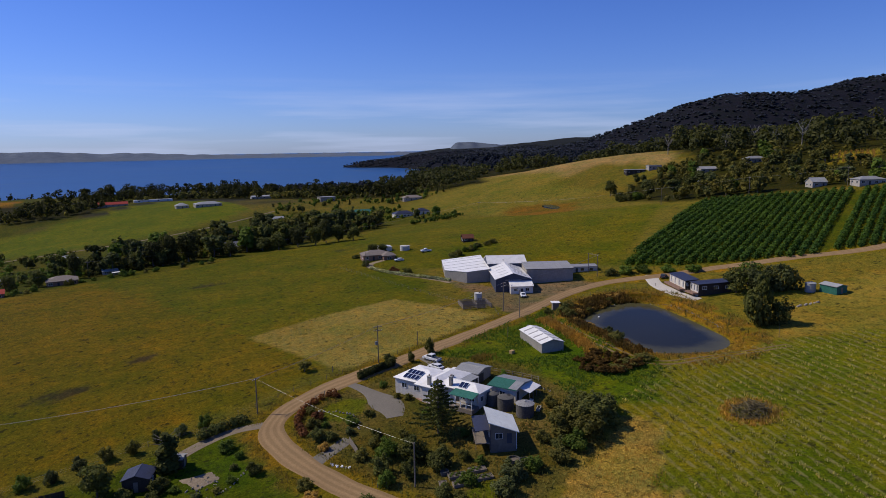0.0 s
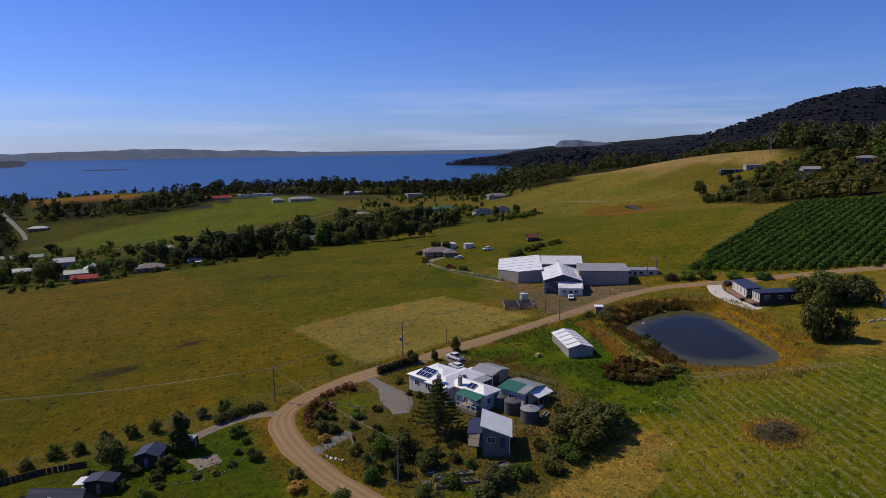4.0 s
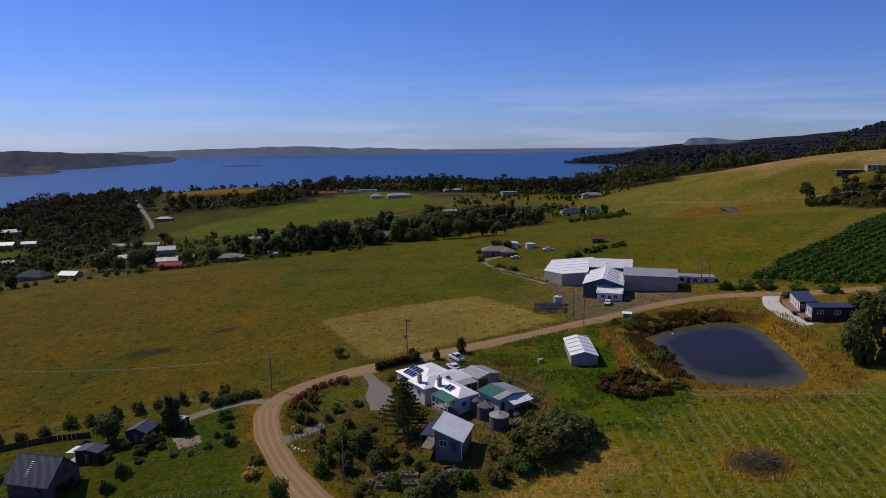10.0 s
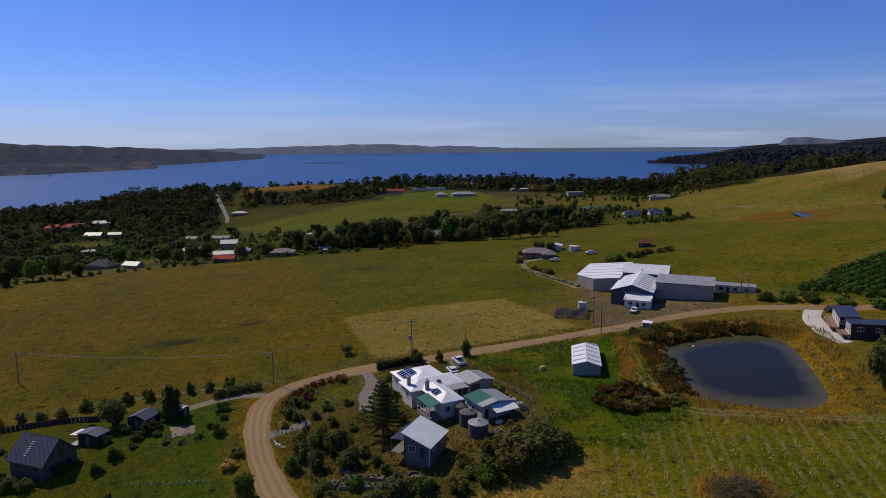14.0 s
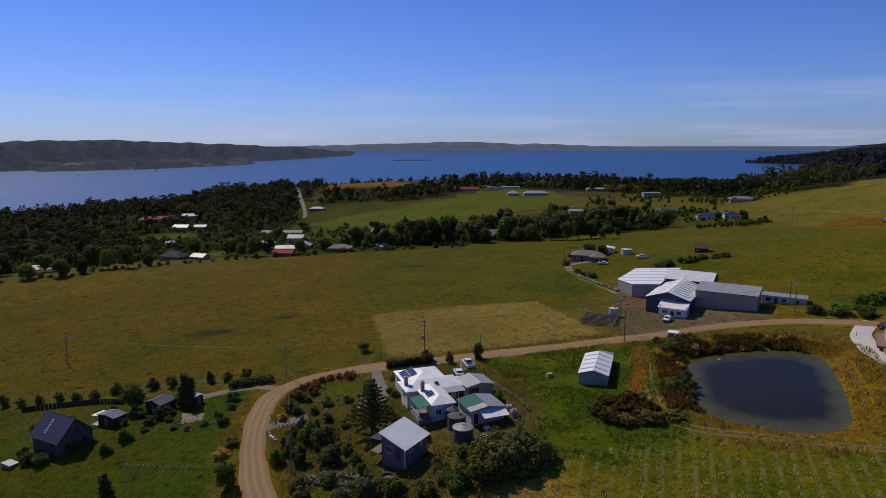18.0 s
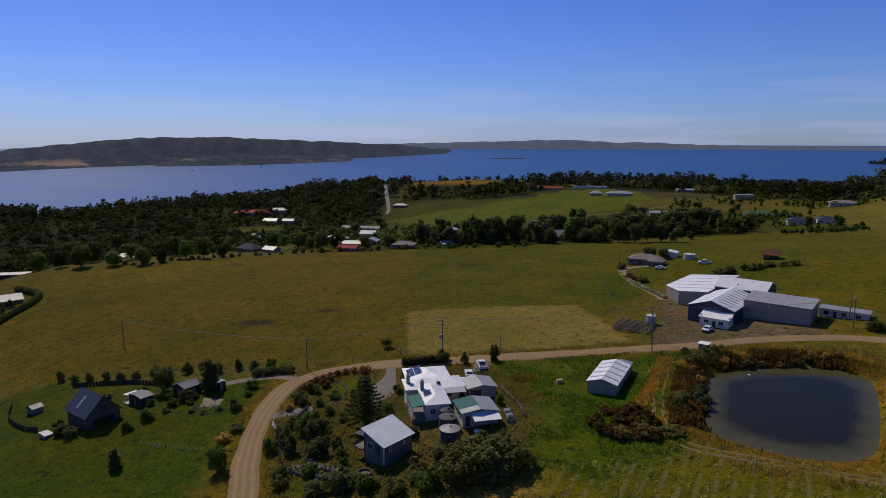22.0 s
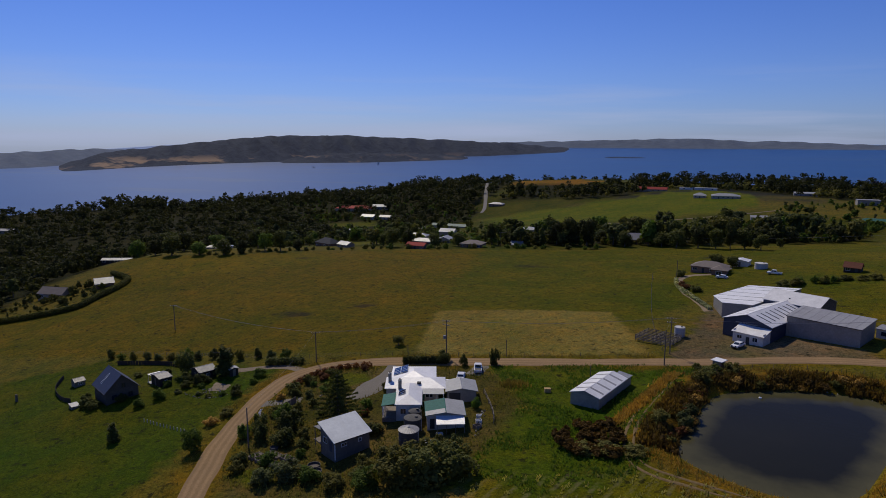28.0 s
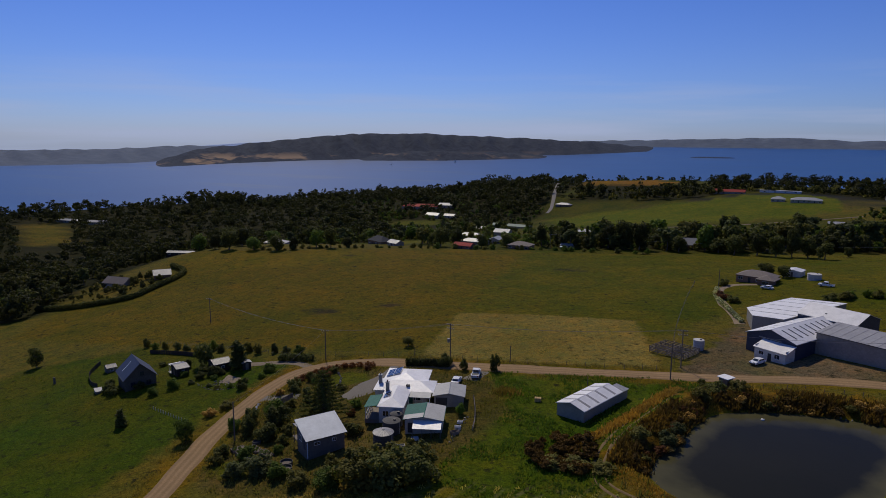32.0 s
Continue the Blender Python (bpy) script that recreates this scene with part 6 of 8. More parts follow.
# ---- drives, yards and paths ----
def patch(name, corners, lift, material, label, cat, n=14):
    """A four-cornered piece of ground cover laid over the land."""
    a, b, c, d = [Vector((*p, 0)) for p in corners]
    rng = random.Random(n)
    flat = []
    for i in range(n + 1):
        for j in range(n + 1):
            p = (a.lerp(b, i / n)).lerp(d.lerp(c, i / n), j / n)
            k = .35 if i in (0, n) or j in (0, n) else 0
            flat.append((p.x + rng.uniform(-k, k), p.y + rng.uniform(-k, k), i in (0, n) or j in (0, n)))
    z = ground_z(np.array([f[0] for f in flat]), np.array([f[1] for f in flat]))
    verts = [(f[0], f[1], z[k] + (-.1 if f[2] else lift)) for k, f in enumerate(flat)]
    m = n + 1
    faces = [(i * m + j, (i + 1) * m + j, (i + 1) * m + j + 1, i * m + j + 1) for i in range(n) for j in range(n)]
    ob = mesh_object(name, verts, faces, material)
    ob.data.polygons.foreach_set("use_smooth", np.ones(len(faces), bool))
    return tagged(ob, label, cat, kind="structure")


tagged(strip("driveway", [(58, 80), (54.5, 92), (50.5, 104), (47.5, 118), (46.8, 130), (50, 138), (58, 141)], 3.6, .07, M_YARD), "dark gravel drive up to the bungalow", "driveway", kind="structure")
tagged(strip("driveway", [(-16.8, 8.6), (-15.4, 3.5), (-14.5, -4.6), (-14.6, -10), (-16.0, -14.5)], lambda f: 3.4 + 5.0 * math.exp(-((f - .62) / .22) ** 2), .07, M_ASPHALT), "grey sealed drive into the garden", "driveway", kind="structure")
tagged(strip("driveway", [(-36, -20), (-31.5, -18.2), (-27.5, -16.5)], lambda f: 4.2 - f, .08, M_ASPHALT), "short sealed garden entrance", "driveway", kind="structure")
tagged(strip("driveway", [(-38, .5), (-44.4, 3), (-52, 2.4), (-60, -1)], lambda f: 2.8 + 2.4 * f, .05, M_PALE_EARTH), "pale earth track to the barn house", "driveway", kind="structure")
patch("pavement", [(4.0, 4.5), (8.6, 4.0), (8.6, 12.5), (4.2, 12.0)], .06, M_ASPHALT, "small sealed parking pad by the road", "parking pad", 8)
tagged(strip("driveway", [(117, 32.5), (111.5, 27), (107, 19), (104, 8), (103.5, 1)], lambda f: 6.5 - 1.5 * f, .08, M_PALE), "pale new gravel driveway to the modular house", "driveway", kind="structure")
TRACK = [(53, 20), (49.2, 6), (46.4, -9), (45.2, -20), (46.2, -27), (50, -31.6), (57, -34.2), (64, -35.8), (72, -37.6), (79, -39.4), (88, -42.5)]
for shift, lab in ((-.8, "bare wheel rut of the track round the pond bank"), (.8, "second wheel rut of the track round the pond bank")):
    mid = spline(TRACK, 4)
    rut = [(p.x + shift * (q.y - p.y) / (q - p).length, p.y - shift * (q.x - p.x) / (q - p).length) for p, q in zip(mid, mid[1:])]
    tagged(strip("track", rut, .75, .05, M_TRACK, .0, 4, .16, 1.0), lab, "track", kind="structure")
tagged(strip("road", [(-196, 600), (-205, 640), (-240, 748), (-285, 890), (-318, 985)], 5.2, .3, M_LANE, step=12), "straight grey village road running to the coast", "road", kind="structure")
tagged(strip("road", [(-110, 412), (-40, 395), (20, 412), (75, 450), (110, 480)], 2.6, .2, M_YARD, step=8), "narrow lane below the green hill field", "road", kind="structure")
patch("paving", [(-59.5, -8.5), (-53, -9.5), (-52.2, -13.5), (-57, -14.6)], .12, M_PALE_EARTH, "pale gravel terrace beside the pavilion", "terrace", 8)
patch("path", [(-8.5, -9), (-5.5, -8), (-5.0, -14), (-7.5, -15)], .05, M_BRICK, "brick-paved court by the farmhouse", "paving", 6)


# ---- plants ----
def leaf_cloud(lobes, count, size, seed, flat=.3, fill=.6, ruffle=.5, stray=.4):
    """Leaf clumps as small bent faces over and inside a set of lobes (centre and three radii); arrays of corners."""
    rng = np.random.default_rng(seed)
    lob = np.array(lobes, float)
    wt = (lob[:, 3] * lob[:, 4] + lob[:, 3] * lob[:, 5] + lob[:, 4] * lob[:, 5])
    pick = rng.choice(len(lob), count, p=wt / wt.sum())
    d = rng.normal(size=(count, 3))
    d /= np.linalg.norm(d, axis=1, keepdims=True)
    r = fill + (1.06 - fill) * rng.random((count, 1)) ** .6
    r = r * (1 + stray * rng.random((count, 1)) ** 5)
    c = lob[pick, :3] + d * r * lob[pick, 3:6]
    n = d + rng.normal(scale=ruffle, size=(count, 3)) + np.array([0, 0, flat])
    n /= np.linalg.norm(n, axis=1, keepdims=True)
    a = np.cross(n, rng.normal(size=(count, 3)))
    a /= np.linalg.norm(a, axis=1, keepdims=True)
    b = np.cross(n, a)
    s = size * (.55 + .9 * rng.random((count, 1)))
    q = np.stack([c - a * s - b * s * .5, c + a * s * .2 - b * s * .9 - n * s * .25, c + a * s + b * s * .35, c - a * s * .25 + b * s * .9 - n * s * .3], 1)
    return q


def quads_mesh(name, q, material):
    n = len(q)
    me = bpy.data.meshes.new(name)
    me.vertices.add(n * 4)
    me.vertices.foreach_set("co", q.reshape(-1))
    me.loops.add(n * 4)
    me.loops.foreach_set("vertex_index", np.arange(n * 4))
    me.polygons.add(n)
    me.polygons.foreach_set("loop_start", np.arange(0, n * 4, 4))
    me.update(calc_edges=True)
    me.materials.append(material)
    return me


def lobes_for(kind, seed):
    rng = random.Random(seed)
    u = rng.uniform
    if kind in ("shrub", "bramble"):
        out = [(u(-.08, .08), u(-.08, .08), .38, .34, .34, .38)]
        for k in range(9):
            a = k * .72 + u(0, .7)
            d = u(.18, .42)
            out.append((d * math.cos(a), d * math.sin(a), u(.14, .72), u(.1, .27), u(.1, .27), u(.12, .3)))
        for k in range(3):
            out.append((u(-.22, .22), u(-.22, .22), u(.7, .9), u(.07, .16), u(.07, .16), u(.1, .22)))
    elif kind == "round":
        out = [(0, 0, .62, .3, .3, .3)]
        for k in range(9):
            a = k * .72 + u(0, .5)
            out.append((u(.16, .3) * math.cos(a), u(.16, .3) * math.sin(a), u(.24, .82), u(.13, .22), u(.13, .22), u(.12, .2)))
    elif kind == "gum":
        out = []
        for k in range(8):
            a = k * .85 + u(0, .6)
            out.append((u(.1, .3) * math.cos(a), u(.1, .3) * math.sin(a), u(.42, .9), u(.12, .2), u(.12, .2), u(.08, .14)))
        out.append((0, 0, .9, .15, .15, .1))
    elif kind == "tall":
        out = [(u(-.04, .04), u(-.04, .04), .15 + k * .13, .2 - .02 * k + u(-.02, .02), .2 - .02 * k, .12) for k in range(7)]
    else:
        out = [(0, 0, .12 + .8 * k / 10, .26 * (1 - k / 10.5), .26 * (1 - k / 10.5), .05) for k in range(11)]
    return out


TREES = {}


def limbs(kind, seed):
    rng = random.Random(seed + 50)
    bm = bmesh.new()
    top = {"shrub": .5, "bramble": .5, "round": .62, "gum": .8, "tall": .85, "pine": .95}[kind]
    r = {"shrub": .03, "bramble": .03, "round": .035, "gum": .028, "tall": .025, "pine": .022}[kind]
    p = Vector((0, 0, -.06))
    pts = [p]
    for k in range(4):
        p = Vector((rng.uniform(-.03, .03), rng.uniform(-.03, .03), top * (k + 1) / 4))
        pts.append(p)
    for k, (a, b) in enumerate(zip(pts, pts[1:])):
        tube(a, b, r * (1 - .22 * k), r * (1 - .22 * (k + 1)), 7, bm)
    for k in range(7 if kind != "pine" else 4):
        f = rng.uniform(.35, .95)
        base = pts[2].lerp(pts[4], f)
        a = rng.uniform(0, math.tau)
        out = base + Vector((math.cos(a) * .22, math.sin(a) * .22, rng.uniform(.04, .2)))
        tube(base, out, r * .4, r * .12, 5, bm)
    me = bpy.data.meshes.new("trunk")
    bm.to_mesh(me)
    bm.free()
    me.materials.append(M_BARK)
    return me


def plant_kind(kind, material, variant, count, size):
    key = (kind, material.name, variant)
    if key not in TREES:
        q = leaf_cloud(lobes_for(kind.split("_")[0], variant * 7 + len(kind)), count, size, variant + 3, .35 if kind != "pine" else -.1)
        TREES[key] = (quads_mesh("crown", q, material), limbs(kind.split("_")[0], variant))
    return TREES[key]


DETAIL = {"shrub": (1900, .038), "bramble": (900, .05), "round": (1600, .033), "gum": (1500, .028), "tall": (1100, .034), "pine": (1200, .034)}
rngp = random.Random(11)


def tree(x, y, h, wide, kind, material, label, category="tree", name=None, group="", sink=.05):
    count, size = DETAIL[kind]
    crown, trunk = plant_kind(kind, material, rngp.randrange(5), count, size)
    o = thing(name or ("shrub" if kind == "shrub" else "tree"), x, y, gz(x, y) - sink, rngp.uniform(0, 360), label, category, group)
    nominal = {"shrub": 1.15, "bramble": 1.15, "round": .95, "gum": .85, "tall": .45, "pine": .52}[kind.split("_")[0]]
    s = wide / nominal
    o.scale = (s, s, h)
    for nm, me in (("trunk", trunk), ("crown", crown)):
        c = new(nm, me)
        c.parent = o
    return o


# garden of the farmhouse
def norfolk_pine(x, y, h):
    o = thing("norfolk_pine", x, y, gz(x, y) - .1, 20, "dark conifer with tiered level branches in the garden", "tree")
    part("trunk", tube((0, 0, 0), (0, 0, h), .28, .04, 10), M_BARK, o)
    rng = np.random.default_rng(5)
    quads, br = [], bmesh.new()
    tiers = 11
    for k in range(tiers):
        z = h * (.16 + .82 * k / tiers)
        full = (h - z) * .52 + .5
        n = 8
        for j in range(n):
            a = j * math.tau / n + k * .7
            reach = full * (.72 + .4 * float(rng.random()))
            tip = Vector((math.cos(a) * reach, math.sin(a) * reach, z + reach * .12))
            tube((0, 0, z), tip, .05, .02, 4, br)
            m = int(20 + reach * 34)
            f = rng.random(m) ** .7
            side_off = rng.normal(scale=.14 + .05 * reach, size=m) * (1.15 - f)
            c = np.stack([math.cos(a) * reach * f - math.sin(a) * side_off, math.sin(a) * reach * f + math.cos(a) * side_off, z + reach * .12 * f + rng.normal(scale=.06, size=m)], 1)
            d = rng.normal(size=(m, 3))
            e = rng.normal(size=(m, 3))
            s = .16
            quads.append(np.stack([c - d * s * .6, c + e * s * .6, c + d * s * .6, c - e * s * .6], 1))
    part("limb_tiers", br, M_BARK, o)
    c = new("crown", quads_mesh("crown", np.concatenate(quads), M_LEAF_DARK))
    c.parent = o


norfolk_pine(-12.0, -26.2, 12.0)

SH = "leafy garden shrub"
for x, y, h, w, m, lab in (
        (-20.5, -31.0, 4.2, 6.5, M_LEAF_DARK, "large dark evergreen shrub in the farmhouse garden"), (-24.5, -27.5, 4.0, 5.0, M_LEAF, "tall green shrub near the garden drive"),
        (-18.0, -36.5, 3.6, 5.5, M_LEAF_DARK, "dense dark shrub by the vegetable beds"), (-24.5, -11.0, 2.0, 3.4, M_LEAF, "round green shrub on the garden lawn"),
        (-31.6, -7.0, 2.4, 3.8, M_LEAF_OLIVE, "olive-brown shrub along the road bank"), (-32.6, -12.5, 2.6, 3.8, M_LEAF_DARK, "dark shrub along the road bank"),
        (-29.5, -4.2, 2.0, 3.6, M_LEAF_RUST, "reddish shrub in the garden border"), (-29.8, -0.6, 1.6, 2.8, M_LEAF_OLIVE, "olive shrub in the garden border"),
        (-22.0, 3.2, 1.2, 2.4, M_LEAF_RUST, "russet border shrub beside the road"), (-20.0, -10.2, 1.5, 2.6, M_LEAF_DARK, "low dark shrub by the sealed drive"),
        (-33.0, -17.0, 1.8, 2.6, M_LEAF_DRY, "dry ornamental grass clump by the entrance"), (-28.6, -25.0, 2.6, 3.4, M_LEAF_OLIVE, "brownish shrub inside the garden fence"),
        (-27.5, -31.5, 3.6, 4.0, M_LEAF_DARK, "dark shrub above the lower road bank"), (-24.0, -36.0, 3.8, 4.0, M_LEAF_DARK, "leafy shrub beside the garden pole"),
        (-9.8, -18.0, 2.0, 3.0, M_LEAF, "green shrub beside the porch"), (-9.6, -8.8, 1.6, 2.4, M_LEAF_OLIVE, "olive shrub near the brick court"),
        (-8.0, -22.0, 1.6, 2.2, M_LEAF_RUST, "red-tinged shrub beside the porch"), (-2.2, -29.4, 2.6, 4.4, M_LEAF_DARK, "dark shrub between farmhouse and studio"),
        (-9.5, -47.5, 3.4, 5.6, M_LEAF_GREY, "grey-green shrub below the studio"), (-5.0, -47.5, 2.8, 4.6, M_LEAF, "green shrub below the studio"),
        (-13.0, -50.0, 3.2, 5.0, M_LEAF_GREY, "grey-leaved shrub on the lower bank"), (.5, -48.6, 2.6, 4.6, M_LEAF_OLIVE, "olive shrub below the studio"),
        (-16.5, -44.0, 2.4, 3.8, M_LEAF, "green shrub among the garden terraces"), (6.0, -47.0, 3.6, 5.6, M_LEAF, "broad green shrub at the garden edge"),
        (10.5, -45.0, 5.4, 8.0, M_LEAF_OLIVE, "large olive-green bush at the garden corner"), (15.5, -42.5, 6.0, 9.0, M_LEAF_DARK, "very large dark bush at the garden corner"),
        (19.5, -40.0, 5.0, 7.0, M_LEAF_DARK, "dark spreading bush at the field edge"), (12.0, -39.0, 5.0, 7.5, M_LEAF_OLIVE, "olive bush behind the water tanks"),
        (7.5, -41.0, 4.4, 6.0, M_LEAF_OLIVE, "leafy bush behind the water tank"), (17.0, -35.5, 4.2, 6.0, M_LEAF_DARK, "dark bush beside the utility shed"),
        (-3.9, 12.3, 0, 0, M_LEAF, ""), (13.5, -13.5, 2.4, 2.2, M_LEAF_BRIGHT, "bright green climbing shrub by the garage"),
        (-46.7, -16.1, 2.6, 3.3, M_LEAF_DARK, "round dark shrub on the lawn by the road"), (-66.2, -20.8, 2.8, 3.8, M_LEAF, "leafy shrub on the barn house lawn"),
        (-67.7, -25.7, 2.2, 3.2, M_LEAF, "low shrub beside the barn house"), (-49.0, -4.0, 2.2, 4.0, M_LEAF, "green shrub by the barn house track"),
        (-40.5, -26.5, 1.8, 3.4, M_LEAF_OLIVE, "scrubby bush on the road verge"), (-41.0, -31.0, 1.8, 3.4, M_LEAF_DRY, "dry scrub on the road verge"),
        (-63.0, -10.5, 2.6, 4.2, M_LEAF_DARK, "dark shrub in front of the pavilion"), (-76.5, -8.0, 2.6, 4.0, M_LEAF_DARK, "dark shrub behind the garden shed"),
        (55.0, -6.4, 2.9, 4.2, M_LEAF_GREY, "rounded grey-green bush on the pond bank"), (54.3, -11.0, 3.1, 4.4, M_LEAF_GREY, "rounded grey bush at the water's edge"),
        (50.0, -14.2, 2.6, 4.5, M_LEAF_OLIVE, "olive bush on the pond bank"), (43.0, -26.0, 1.7, 5.5, M_LEAF_OLIVE, "low brownish scrub on the pond bank"),
        (38.5, -26.5, 1.6, 5.0, M_LEAF_OLIVE, "low dark bramble patch beside the pond bank"), (47.0, -26.5, 1.4, 4.5, M_LEAF_OLIVE, "low bramble on the pond bank"),
        (59.0, 16.0, 2.6, 5.0, M_LEAF_DARK, "dark scrub by the pump hut"), (63.0, 19.5, 2.4, 5.0, M_LEAF_OLIVE, "olive scrub along the pond's upper bank"),
        (57.0, 11.0, 2.4, 4.5, M_LEAF_OLIVE, "scrub on the pond's road-side bank"), (56.0, 20.0, 2.2, 3.6, M_LEAF_DARK, "dark bush by the pump hut"),
        (112.6, 41.0, 3.4, 7.0, M_LEAF, "green bush by the orchard road"), (107.0, 43.5, 3.2, 5.5, M_LEAF_DARK, "dark bush beside the orchard track"),
        (118, 38, 3.2, 7.0, M_LEAF, "leafy bush at the orchard edge"), (124, 31, 3.0, 6.5, M_LEAF_BRIGHT, "bright green hedge bush by the driveway"), (130, 24, 3.0, 7.0, M_LEAF_BRIGHT, "bright hedge bush by the modular house"),
        (47.0, 136.5, 2.8, 4.4, M_LEAF_DARK, "dark bush at the bungalow gate"), (49.0, 112.0, 3.0, 5.0, M_LEAF_RUST, "russet bush beside the bungalow drive"),
        (53.0, 108.0, 2.2, 5.0, M_LEAF_DARK, "low bush beside the bungalow drive"), (52, 159, 2.0, 5.0, M_LEAF_DARK, "dark shrub behind the bungalow")):
    if h:
        tree(x, y, h, w, "shrub", m, lab, "shrub")
tree(-3.9, 11.6, 3.6, 4.2, "shrub", M_LEAF_DARK, "dark clipped shrub beside the road", "shrub")
tree(8.9, 13.2, 4.2, 3.0, "shrub", M_LEAF_DARK, "upright dark shrub beside the parking pad", "shrub")
tree(1.8, 10.6, 3.2, 2.4, "shrub", M_LEAF_DARK, "narrow dark shrub at the farmhouse gate", "shrub")

for x, y, h, w, k, m, lab in (
        (-60.2, -4.2, 8.0, 5.2, "tall", M_LEAF_DARK, "tall dense dark tree in the barn house yard"), (-72.6, -5.0, 7.2, 6.6, "round", M_LEAF_DARK, "spreading dark tree behind the garden shed"),
        (-35.6, -42.2, 5.2, 4.6, "round", M_LEAF, "leafy tree on the lower road verge"), (-59.0, -40.6, 4.2, 2.8, "tall", M_LEAF_DARK, "small upright tree on the lower lawn"),
        (-138.7, -15.5, 7.0, 5.0, "round", M_LEAF_DARK, "lone round tree in the lower pasture"), (-22.6, 23.4, 3.2, 4.0, "round", M_LEAF_OLIVE, "small bare-limbed tree in the pasture"),
        (93.0, -26.5, 15.0, 8.6, "shrub", M_LEAF_DARK, "big dark tree at the end of the pond bank"), (98.0, -30.0, 7.5, 7.0, "shrub", M_LEAF_DARK, "dark tree beside the pond bank"),
        (121, -8, 9.5, 11.0, "shrub", M_LEAF_GREY, "broad grey-green tree behind the modular house"), (127, -13, 10.0, 11.0, "shrub", M_LEAF_GREY, "large grey-green tree by the tanks"),
        (117, -3, 9.0, 9.0, "round", M_LEAF_DARK, "dark tree behind the modular house"), (128, 0, 8.0, 10.0, "round", M_LEAF, "green tree below the orchard"),
        (60, 156, 6.5, 7.5, "round", M_LEAF_DARK, "rounded dark tree behind the bungalow"), (66, 158, 5.0, 6.0, "round", M_LEAF_DARK, "dark tree beside the bungalow garage"),
        (287, 221, 13.0, 10.5, "round", M_LEAF_DARK, "round tree on the hillside pasture"), (262, 186, 7.0, 11, "shrub", M_LEAF_DARK, "bushy clump beside the hillside dam"), (268, 178, 6.0, 10, "shrub", M_LEAF, "low bushes beside the hillside dam")):
    tree(x, y, h, w, k, m, lab)

for k in range(34):
    if k < 20:
        p = Vector((52.0, -24, 0)).lerp(Vector((57.5, 8, 0)), (k + .5) / 20)
    else:
        p = Vector((60.5, 14.5, 0)).lerp(Vector((90, 23, 0)), (k - 19.5) / 14)
    tree(p.x + rngp.uniform(-2.2, 1.0), p.y + rngp.uniform(-1, 1.2), rngp.uniform(.9, 1.9), rngp.uniform(1.8, 3.4), "bramble", rngp.choice((M_LEAF_OLIVE, M_SCRUB, M_LEAF_RUST, M_LEAF_DRY)), "brown bramble thicket on the pond bank", "bramble", "bramble", "brambles round the pond")
for x, y, h, w in ((-83, -27.5, 2.6, 4.0), (-79.5, -28.8, 2.2, 3.6), (-86, -25, 2.4, 3.4), (-74.5, -24.5, 2.0, 3.0)):
    tree(x, y, h, w, "shrub", M_LEAF_DARK, "dark shrub at the foot of the barn house", "shrub")
for x, y, h, w, m in ((-29.5, -8.6, 1.5, 2.2, M_LEAF), (-30.5, -14.5, 2.2, 3.0, M_LEAF_DARK), (-26.5, -14.8, 1.8, 2.4, M_LEAF_GREY), (-22.5, -19.2, 1.8, 2.6, M_LEAF_DARK), (-24.5, -22.5, 2.4, 3.0, M_LEAF_OLIVE), (-18.2, -22.6, 1.6, 2.4, M_LEAF_OLIVE),
                      (-15.5, -33.5, 2.2, 3.0, M_LEAF_OLIVE), (-13.0, -37.5, 2.0, 2.6, M_LEAF_DARK), (-11.5, -40.5, 1.6, 2.4, M_LEAF), (-22, -44.5, 2.4, 3.6, M_LEAF_DARK), (-8.5, -30.5, 1.8, 2.6, M_LEAF), (2.5, -41.5, 2.6, 3.6, M_LEAF_OLIVE),
                      (3.5, -45.0, 2.4, 3.6, M_LEAF_DARK), (13.0, -31.5, 2.6, 3.4, M_LEAF_OLIVE), (-7.5, -5.0, 1.4, 2.2, M_LEAF_RUST), (-11, 1.0, 1.6, 2.4, M_LEAF), (-11.2, -6.5, 1.3, 2.0, M_LEAF_OLIVE), (-28.5, -35.5, 3.2, 3.6, M_LEAF), (-20.5, -47.5, 2.2, 3.4, M_LEAF_OLIVE)):
    tree(x, y, h, w, "shrub", m, "bushy shrub filling the farmhouse garden", "shrub", group="garden shrubs")

for x, y, h, w, m in ((-61.5, -9.0, 1.6, 2.6, M_LEAF_DARK), (-60.5, -12.5, 1.3, 2.4, M_LEAF), (-57.5, -16.8, 1.0, 2.0, M_LEAF_GREY), (-54.0, -17.4, .9, 2.0, M_LEAF_OLIVE), (-51.0, -15.8, 1.1, 2.2, M_LEAF), (-49.5, -12.0, 1.4, 2.0, M_LEAF_DARK),
                      (-64.5, -13.5, 2.0, 3.0, M_LEAF_DARK), (-68.5, -9.0, 2.4, 3.4, M_LEAF_DARK), (-70.5, -14.0, 1.8, 2.6, M_LEAF), (-64.0, -17.0, 1.2, 2.2, M_LEAF_GREY), (-47.5, -8.5, 1.6, 2.2, M_LEAF), (-90.5, -13.0, 1.6, 3.0, M_LEAF), (-94.5, -9.5, 1.4, 2.6, M_LEAF_OLIVE), (-87.0, -8.0, 1.5, 2.8, M_LEAF_DARK)):
    tree(x, y, h, w, "shrub", m, "small garden plant in the barn house beds", "shrub", group="barn house shrubs")

